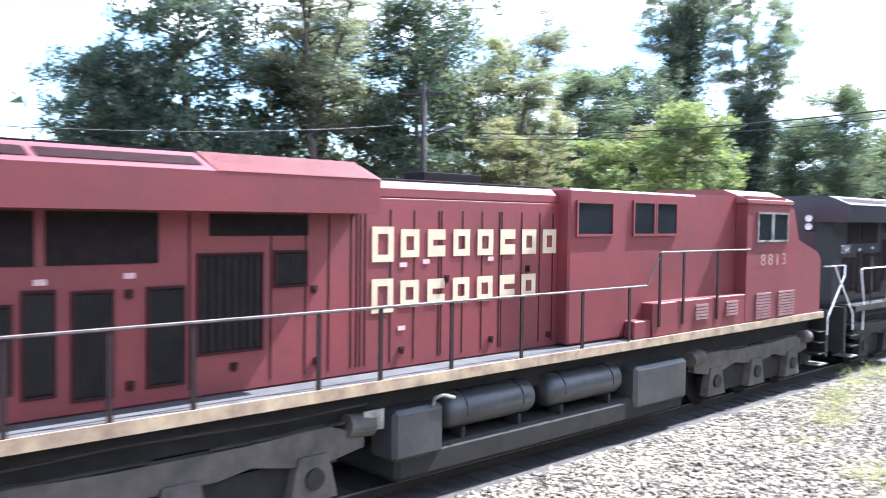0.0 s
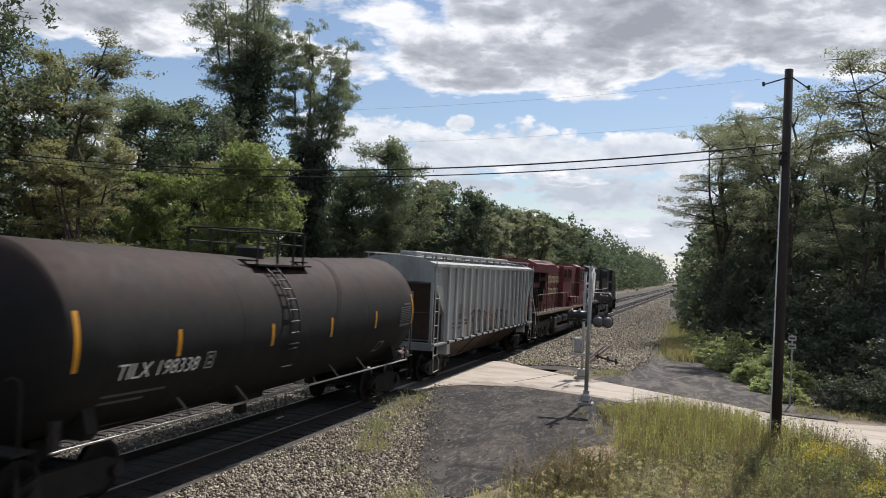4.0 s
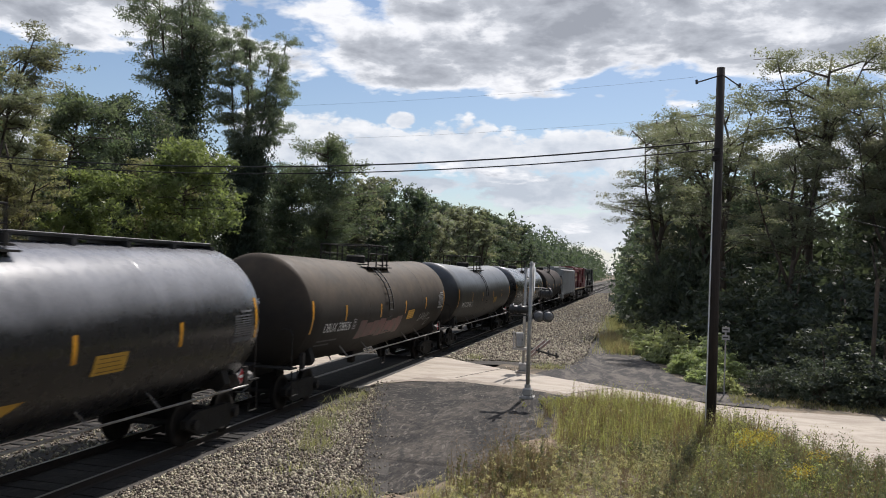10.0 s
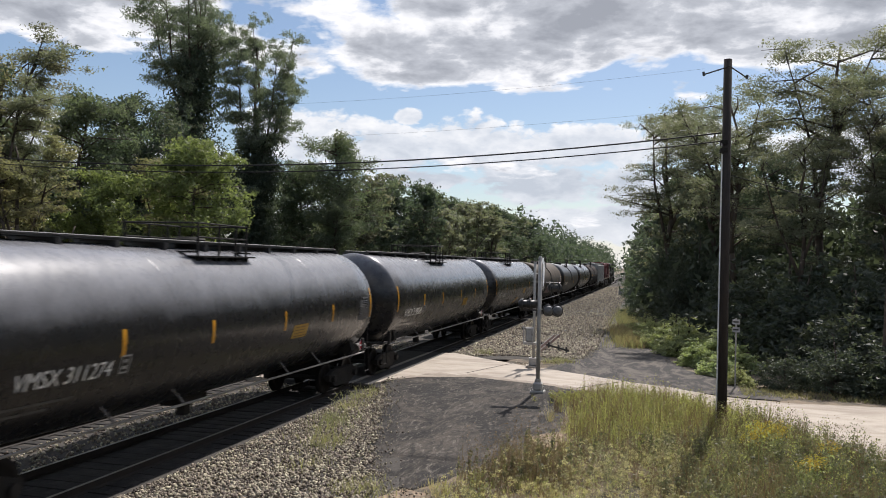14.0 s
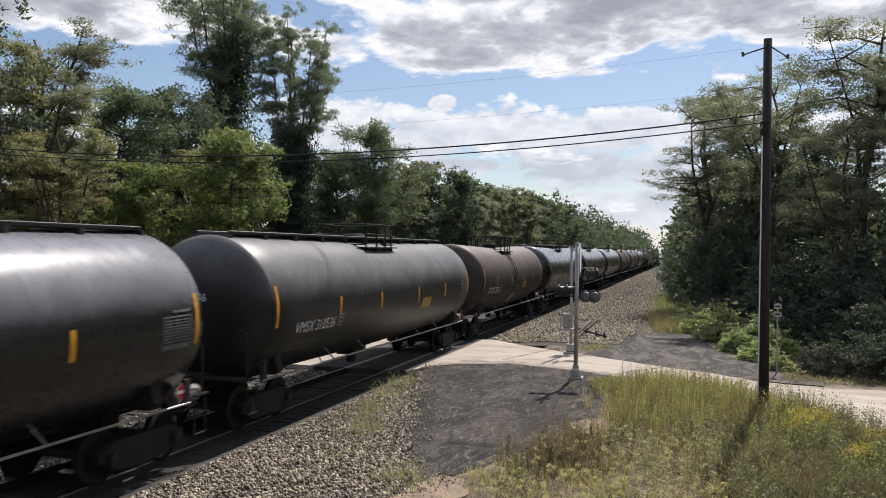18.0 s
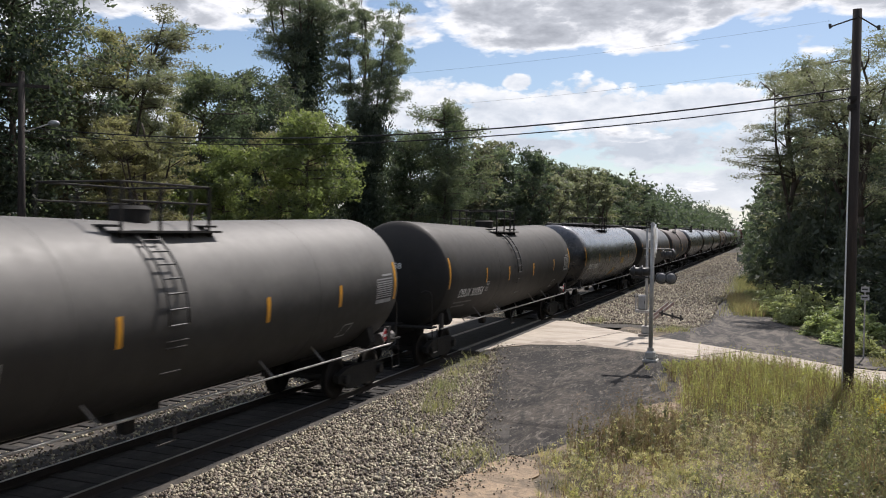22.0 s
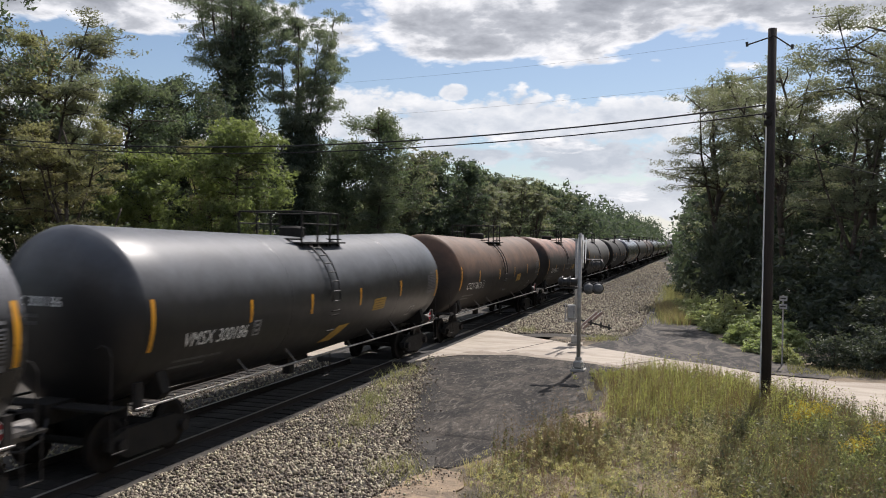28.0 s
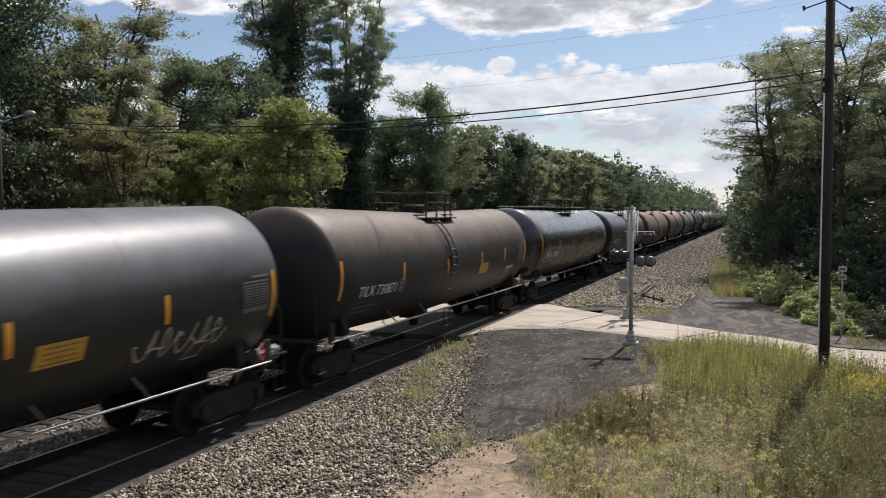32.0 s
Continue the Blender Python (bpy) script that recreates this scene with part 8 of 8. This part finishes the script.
def build_verge():
    rng = np.random.default_rng(31)
    heaps = {k: [] for k in ("green", "bright", "dry", "brown", "olive", "low")}
    tall_of = {"green": (0.25, 0.65), "bright": (0.35, 0.80), "dry": (0.15, 0.6), "brown": (0.4, 1.1), "olive": (0.3, 0.85), "low": (0.2, 0.5)}

    def choose(x, y):
        bright, dark, pale = zones(x, y)
        u, zone = rng.random(), rng.random()
        tall = 0.38 * pale + 0.78 * bright + 0.80 * dark
        tall *= min(1.0, 0.40 + 0.30 * max(0.0, road_side(x) - y))
        if zone < bright:
            return ("bright" if u < 0.34 else "green" if u < 0.56 else "dry" if u < 0.68 else "brown"), tall
        if zone < bright + dark:
            return ("olive" if u < 0.58 else "brown" if u < 0.74 else "green" if u < 0.93 else "dry"), tall
        return ("dry" if u < 0.46 else "low" if u < 0.58 else "green" if u < 0.76 else "bright" if u < 0.84 else "brown"), tall

    def outside(x, y, wild):
        if ((x + 2.3) / 0.62) ** 2 + ((y - 20.0) / 0.95) ** 2 < 1.0 or ((x + 0.7 + 0.35 * (y - 15.0)) / 0.30) ** 2 + ((y - 15.0) / 1.5) ** 2 < rng.random():
            return True
        return x < verge_edge(y) + rng.normal(0, wild) or y > road_side(x) - abs(rng.normal(0, 0.15))

    # tussocks: blades fan out from one root
    for _ in range(9500):
        y = rng.uniform(6.5, 27.6)
        x = rng.uniform(-4.4, 9.0)
        if outside(x, y, 0.3):
            continue
        bright, dark, pale = zones(x, y)
        n3 = noise.noise((x * 1.3, y * 1.3, 7))
        if rng.random() > 0.42 + 0.9 * n3 + 0.40 * dark + 0.35 * bright:
            continue
        if pale > 0.4 and noise.noise((x * 0.7 + 20, y * 0.7, 1)) > 0.05 and rng.random() > 0.12:
            continue
        kind, tall = choose(x, y)
        tall *= rng.uniform(0.55, 1.35)
        lo, hi = tall_of[kind]
        z = -0.13 + bumpy(x, y, 0.6)
        r = rng.uniform(0.03, 0.13)
        thick = (0.007, 0.014) if kind == "low" else (0.003, 0.0065)
        for _ in range(rng.integers(8, 36)):
            ang, d = rng.uniform(0, 6.283), r * math.sqrt(rng.random())
            lean = (0.02, 0.22) if kind == "brown" else (0.1, 0.75)
            heaps[kind].append((x + d * math.cos(ang), y + d * math.sin(ang), z, rng.uniform(lo, hi) * tall, rng.uniform(*thick), rng.uniform(*lean), ang + rng.normal(0, 0.4)))
    # thin growth between them
    for _ in range(90000):
        y = rng.uniform(6.5, 27.6)
        x = rng.uniform(-4.2, 9.0)
        if outside(x, y, 0.22) or rng.random() > 0.45 + 0.9 * noise.noise((x * 2.4, y * 2.4, 9)):
            continue
        kind, tall = choose(x, y)
        lo, hi = tall_of[kind]
        heaps[kind].append((x, y, -0.13 + bumpy(x, y, 0.6), rng.uniform(lo, hi) * tall * 0.75, rng.uniform(0.003, 0.007), rng.uniform(0.08, 0.6), rng.uniform(0, 6.283)))
    blades("grass", heaps["green"], M["grass"], "green and straw-tinged grass on the verge")
    blades("tall_grass", heaps["bright"], M["grass_bright"], "tall sunlit yellow-green grass round the pole")
    blades("dry_grass", heaps["dry"], M["grass_dry"], "dry straw-coloured grass on the verge")
    blades("dry_weeds", heaps["brown"], M["weed_brown"], "brown dried weed stems on the verge", "weeds")
    blades("tall_weeds", heaps["olive"], M["weed_olive"], "dense dark olive weeds on the verge", "weeds")
    blades("low_grass", heaps["low"], M["grass"], "low green ground growth")
    # leafy weeds standing in clumps
    rnd = random.Random(33)
    rows = {"weed_olive": [], "weed_brown": [], "weed_pale": [], "weed_bright": []}
    for _ in range(4200):
        y = rnd.uniform(8, 27)
        x = rnd.uniform(-3.8, 8.5)
        if x < verge_edge(y) + 0.1 or y > road_side(x) - 0.3:
            continue
        bright, dark, pale = zones(x, y)
        if rnd.random() > 0.15 + 0.75 * dark + 0.15 * pale + 0.5 * bright:
            continue
        h = rnd.uniform(0.25, 0.8) * (0.45 * pale + 1.0 * dark + 0.7 * bright)
        kind = ("weed_pale" if rnd.random() < 0.5 else "weed_bright") if rnd.random() < 0.85 * pale else "weed_bright" if rnd.random() < 0.8 * bright + 0.20 * dark else rnd.choice(("weed_olive", "weed_olive", "weed_brown"))
        for k in range(3):
            rows[kind].append(((x + rnd.gauss(0, 0.07), y + rnd.gauss(0, 0.07), -0.1 + h * (0.35 + 0.3 * k)), (0.10, 0.10, h * 0.25)))
    # taller clumps in the dry ground before the grass
    for _ in range(125):
        x, y = rnd.uniform(-3.2, 1.8), rnd.uniform(12.0, 19.8)
        if x < verge_edge(y) + 0.15:
            continue
        kind = rnd.choice(("weed_brown", "weed_brown", "weed_olive", "weed_pale"))
        for k in range(10):
            h = rnd.uniform(0.25, 0.75)
            rows[kind].append(((x + rnd.gauss(0, 0.16), y + rnd.gauss(0, 0.16), -0.1 + h * 0.55), (0.05, 0.05, h * 0.5)))
    # dark stems along the edge of the asphalt
    for x, y in ((-3.3, 17.6), (-2.7, 19.4), (-3.5, 16.8), (-2.3, 20.6), (-1.9, 18.3), (-2.9, 18.4), (-1.3, 17.4), (-0.5, 18.8), (-3.0, 17.2), (-2.4, 18.8), (-2.0, 17.5), (-2.6, 17.9), (-1.0, 18.2)):
        for k in range(16):
            h = rnd.uniform(0.4, 0.85)
            rows["weed_brown"].append(((x + rnd.gauss(0, 0.22), y + rnd.gauss(0, 0.22), -0.1 + h * 0.55), (0.035, 0.035, h * 0.55)))
    tagged(new("leafy_weeds", leaf_cloud("leafy_weeds", rows["weed_olive"], 42000, 0.030, M["weed_olive"], 34)), "leafy dark green weeds on the verge", "weeds", kind="stuff")
    tagged(new("seeding_weeds", leaf_cloud("seeding_weeds", rows["weed_brown"], 46000, 0.022, M["weed_brown"], 35)), "brown seeding weeds on the verge", "weeds", kind="stuff")
    tagged(new("bright_weeds", leaf_cloud("bright_weeds", rows["weed_bright"], 34000, 0.030, M["weed_bright"], 37)), "sunlit yellow-green leafy weeds round the pole", "weeds", kind="stuff")
    tagged(new("pale_weeds", leaf_cloud("pale_weeds", rows["weed_pale"], 16000, 0.028, M["weed_pale"], 36)), "pale grey-green leafy weeds on dry soil", "weeds", kind="stuff")


def build_stalks():
    """Upright leafy stalks: a bright stand round the pole, dark bushy weeds by the road, brown ones at the asphalt's edge."""
    rnd = random.Random(71)
    rows = {"weed_bright": [], "weed_olive": [], "weed_brown": [], "grass_dry": []}
    stems = []

    def stalk(kind, x, y, h, slim=0.034):
        lean = rnd.gauss(0, 0.05)
        rows[kind].append(((x + lean * h * 0.6, y, -0.10 + h * 0.60), (slim, slim, h * 0.34)))
        stems.append((x, y, -0.12, h, 0.005, abs(lean), 0.0 if lean > 0 else math.pi))

    for _ in range(2600):
        x, y = rnd.uniform(-2.6, 3.4), rnd.uniform(18.6, 27.0)
        bright, dark, pale = zones(x, y)
        if x < verge_edge(y) + 0.2 or y > road_side(x) - 0.25 or rnd.random() > bright:
            continue
        patch = noise.noise((x * 1.1, y * 1.1, 21))
        if rnd.random() > 0.60 + 1.2 * patch:
            continue
        near_road = min(1.0, 0.45 + 0.22 * (road_side(x) - y))
        stalk("weed_brown" if rnd.random() < 0.22 + 0.5 * max(0.0, -patch) else "weed_bright", x, y, rnd.uniform(0.55, 1.15) * near_road)
    for _ in range(3600):
        x, y = rnd.uniform(-0.4, 7.5), rnd.uniform(9.0, 24.0)
        bright, dark, pale = zones(x, y)
        if y > road_side(x) - 0.3 or rnd.random() > dark:
            continue
        if rnd.random() > 0.62 + 1.1 * noise.noise((x * 0.9, y * 0.9, 23)):
            continue
        stalk("weed_olive" if rnd.random() < 0.78 else "weed_brown" if rnd.random() < 0.6 else "weed_bright", x, y, rnd.uniform(0.30, 0.72), 0.06)
    for cx, cy, k, spread in ((-2.6, 16.0, 110, 0.30), (-2.0, 16.5, 110, 0.35), (-2.4, 17.2, 80, 0.3), (-3.1, 15.6, 40, 0.22), (-3.0, 17.6, 40, 0.3), (-1.4, 17.4, 40, 0.4), (-0.6, 18.2, 40, 0.4)):
        for _ in range(k):
            x, y = cx + rnd.gauss(0, spread), cy + rnd.gauss(0, spread)
            if x > verge_edge(y) - 0.1:
                stalk("weed_brown" if rnd.random() < 0.8 else "weed_olive", x, y, rnd.uniform(0.35, 0.80), 0.028)
    # a leafy fringe by the signal's foot
    for _ in range(150):
        x, y = -2.3 + rnd.gauss(0, 0.45), 26.0 + rnd.gauss(0, 0.5)
        if y < road_side(x) - 0.2:
            stalk("weed_bright", x, y, rnd.uniform(0.15, 0.40), 0.07)
    # pale drooping seed heads in the dry ground
    for _ in range(900):
        x, y = rnd.uniform(-3.6, 1.6), rnd.uniform(8.5, 18.5)
        bright, dark, pale = zones(x, y)
        if x < verge_edge(y) + 0.1 or rnd.random() > pale * (0.55 + noise.noise((x, y, 25))):
            continue
        h = rnd.uniform(0.22, 0.5)
        rows["grass_dry"].append(((x, y, -0.10 + h), (0.045, 0.045, 0.03)))
        stems.append((x, y, -0.12, h, 0.003, 0.1, rnd.uniform(0, 6.28)))
    tagged(new("bright_stalks", leaf_cloud("bright_stalks", rows["weed_bright"], 20000, 0.034, M["weed_bright"], 72)), "upright yellow-green leafy stalks round the pole", "weeds", kind="stuff")
    tagged(new("dark_stalks", leaf_cloud("dark_stalks", rows["weed_olive"], 60000, 0.042, M["weed_olive"], 73)), "bushy dark green weeds beside the road", "weeds", kind="stuff")
    tagged(new("brown_stalks", leaf_cloud("brown_stalks", rows["weed_brown"], 30000, 0.022, M["weed_brown"], 74)), "upright dark brown seeding stalks", "weeds", kind="stuff")
    tagged(new("seed_heads", leaf_cloud("seed_heads", rows["grass_dry"], 12000, 0.020, M["grass_dry"], 75)), "pale nodding seed heads in dry grass", "grass", kind="stuff")
    # long upright blades of the stand, light ones over dark ones
    for mat, share, name, label in (("grass_bright", 0.42, "stand_blades", "tall upright yellow-green blades"), ("weed_brown", 0.30, "stand_stems", "dark upright stems in the tall grass")):
        upright = []
        for _ in range(26000):
            x, y = rnd.uniform(-2.6, 3.2), rnd.uniform(18.6, 27.2)
            bright, dark, pale = zones(x, y)
            if rnd.random() > share * bright * (0.55 + 1.3 * noise.noise((x * 1.6, y * 1.6, 27 if share > 0.3 else 29))) or x < verge_edge(y) + 0.25 or y > road_side(x) - 0.2:
                continue
            near_road = min(1.0, 0.45 + 0.22 * (road_side(x) - y))
            upright.append((x, y, -0.12, rnd.uniform(0.35, 1.05) * near_road * (0.85 + 0.55 * noise.noise((x * 0.9, y * 0.9, 31))), rnd.uniform(0.004, 0.007), rnd.uniform(0.0, 0.22), rnd.uniform(0, 6.28)))
        blades(name, upright, M[mat], label)
    blades("weed_stems", stems, M["weed_brown"], "thin brown weed stems", "weeds")


def build_goldenrod():
    rnd = random.Random(41)
    for x, y in ((1.95, 18.3), (2.2, 18.6), (2.45, 18.4), (2.4, 19.3), (2.6, 18.9), (2.15, 19.2), (2.75, 16.4), (2.95, 16.7), (3.3, 17.4)):
        g = thing("goldenrod", "yellow flowering goldenrod on green stems", "wildflower", "goldenrod on the verge", at=pose(x, y, -0.12))
        h = rnd.uniform(0.75, 1.0)
        part("stem", rods([((0, 0, 0), (0.03, 0, h)), ((0, 0, 0.1), (-0.12, 0.05, h * 0.9)), ((0, 0, 0.1), (0.14, -0.05, h * 0.93))], 0.007, 5), M["grass"], g)
        for k, (px, py, pz) in enumerate(((0.03, 0, h), (-0.12, 0.05, h * 0.92), (0.14, -0.05, h * 0.94), (0.05, 0.10, h * 0.86))):
            part("flower_head", leaf_cloud("flower_head", [((px, py, pz - 0.02), (0.05, 0.05, 0.10)), ((px + 0.04, py, pz + 0.05), (0.06, 0.04, 0.04))], 60, 0.022, M["golden"], rnd.randint(0, 999)), None, g)["kind"] = "stuff"
        part("foliage", leaf_cloud("foliage", [((0, 0, h * 0.5), (0.10, 0.10, h * 0.35))], 200, 0.05, M["leaf_bush"], rnd.randint(0, 999)), None, g)


def build_ballast_weeds():
    rng = np.random.default_rng(51)
    rows = []
    for x, y, k in ((-7.8, 19.4, 60), (-7.4, 18.2, 90), (-7.2, 17.6, 70), (-8.2, 20.8, 60), (-6.8, 15.9, 40), (-5.2, 14.6, 120), (-4.95, 14.2, 60), (-8.5, 22.5, 40), (-8.75, 24.3, 110), (-8.55, 22.9, 80), (-8.1, 20.2, 70), (-8.9, 25.6, 60), (-7.9, 20.9, 60), (-7.6, 38.5, 80), (-4.2, 36.2, 150), (-3.7, 36.6, 120)):
        for _ in range(k):
            rows.append((x + rng.normal(0, 0.26), y + rng.normal(0, 0.34), -0.09, rng.uniform(0.07, 0.28), 0.008, rng.uniform(0.4, 1.3)))
    blades("ballast_weeds", rows, M["grass"], "sparse pale green weeds in the ballast", "weeds")
    rows = []
    for k in range(4600):
        y = rng.uniform(44.6, 56) if k < 1800 else rng.uniform(44, 80)
        x = rng.normal(-0.9 - (y - 44.6) * 0.11, 0.38) if k < 1800 else rng.normal(-1.2, 0.6) - (y - 44) * 0.025
        rows.append((x, y, -0.13, rng.uniform(0.25, 0.7), 0.014, rng.uniform(0.2, 0.8)))
    blades("tan_grass", rows[:1800], M["tan_grass"], "tan dry grass beside the ballast")
    blades("edge_grass", rows[1800:], M["grass"], "green grass beside the ballast")
    rows = []
    for _ in range(4200):
        x = rng.uniform(3.0, 16.0)
        y = np.interp(x, [3, 7, 10, 12.5, 16], [29.6, 29.6, 28.8, 25.9, 19]) + rng.uniform(0, 2.2)
        rows.append((x, y, -0.12, rng.uniform(0.06, 0.16), 0.016, rng.uniform(0.2, 0.8)))
    blades("mown_grass", rows, M["grass"], "short green grass along the road")


build_left_trees()
build_right_trees()
build_bushes()
build_far_woods()
build_verge()
build_stalks()
build_goldenrod()
build_ballast_weeds()

# ---- pieces of the track, laid last ----
build_shaded_ballast()
build_stones()
build_track("near_track", TRACK_X, "worn railway track on dark wooden ties under the train")
build_track("far_track", FAR_TRACK_X, "second railway track beyond the train")


# ---- what moves ----
def motions():
    """The train rolls along the track; its wheels turn while it passes."""
    starts = {car: car.matrix_basis.translation.copy() for car in CARS}
    ts, ds = [r[0] for r in TRAIN], [r[1] for r in TRAIN]
    for car in CARS:
        at = starts[car]
        walk(car, [(t, pose(at.x, at.y + d, at.z)) for t, d in TRAIN])
    for ax, r, car, off in WHEELS:
        home = ax.matrix_basis.translation.copy()
        y0 = starts[car].y + off
        rows, turn, last = [], 0.0, None
        t = 0.0
        while t <= 32.001:
            d = float(np.interp(t, ts, ds))
            y = y0 + d
            near = -2 < y < 32
            if last is not None and near:
                turn -= math.degrees((d - last) / r)
            if near or last is None or t > 31.99:
                rows.append((t, Matrix.Translation(home) @ pose(0, 0, 0, turn)))
            last = d
            t += 1 / 30
        if rows[-1][0] < 31.9:
            rows.append((32.0, rows[-1][1]))
        walk(ax, rows)


motions()
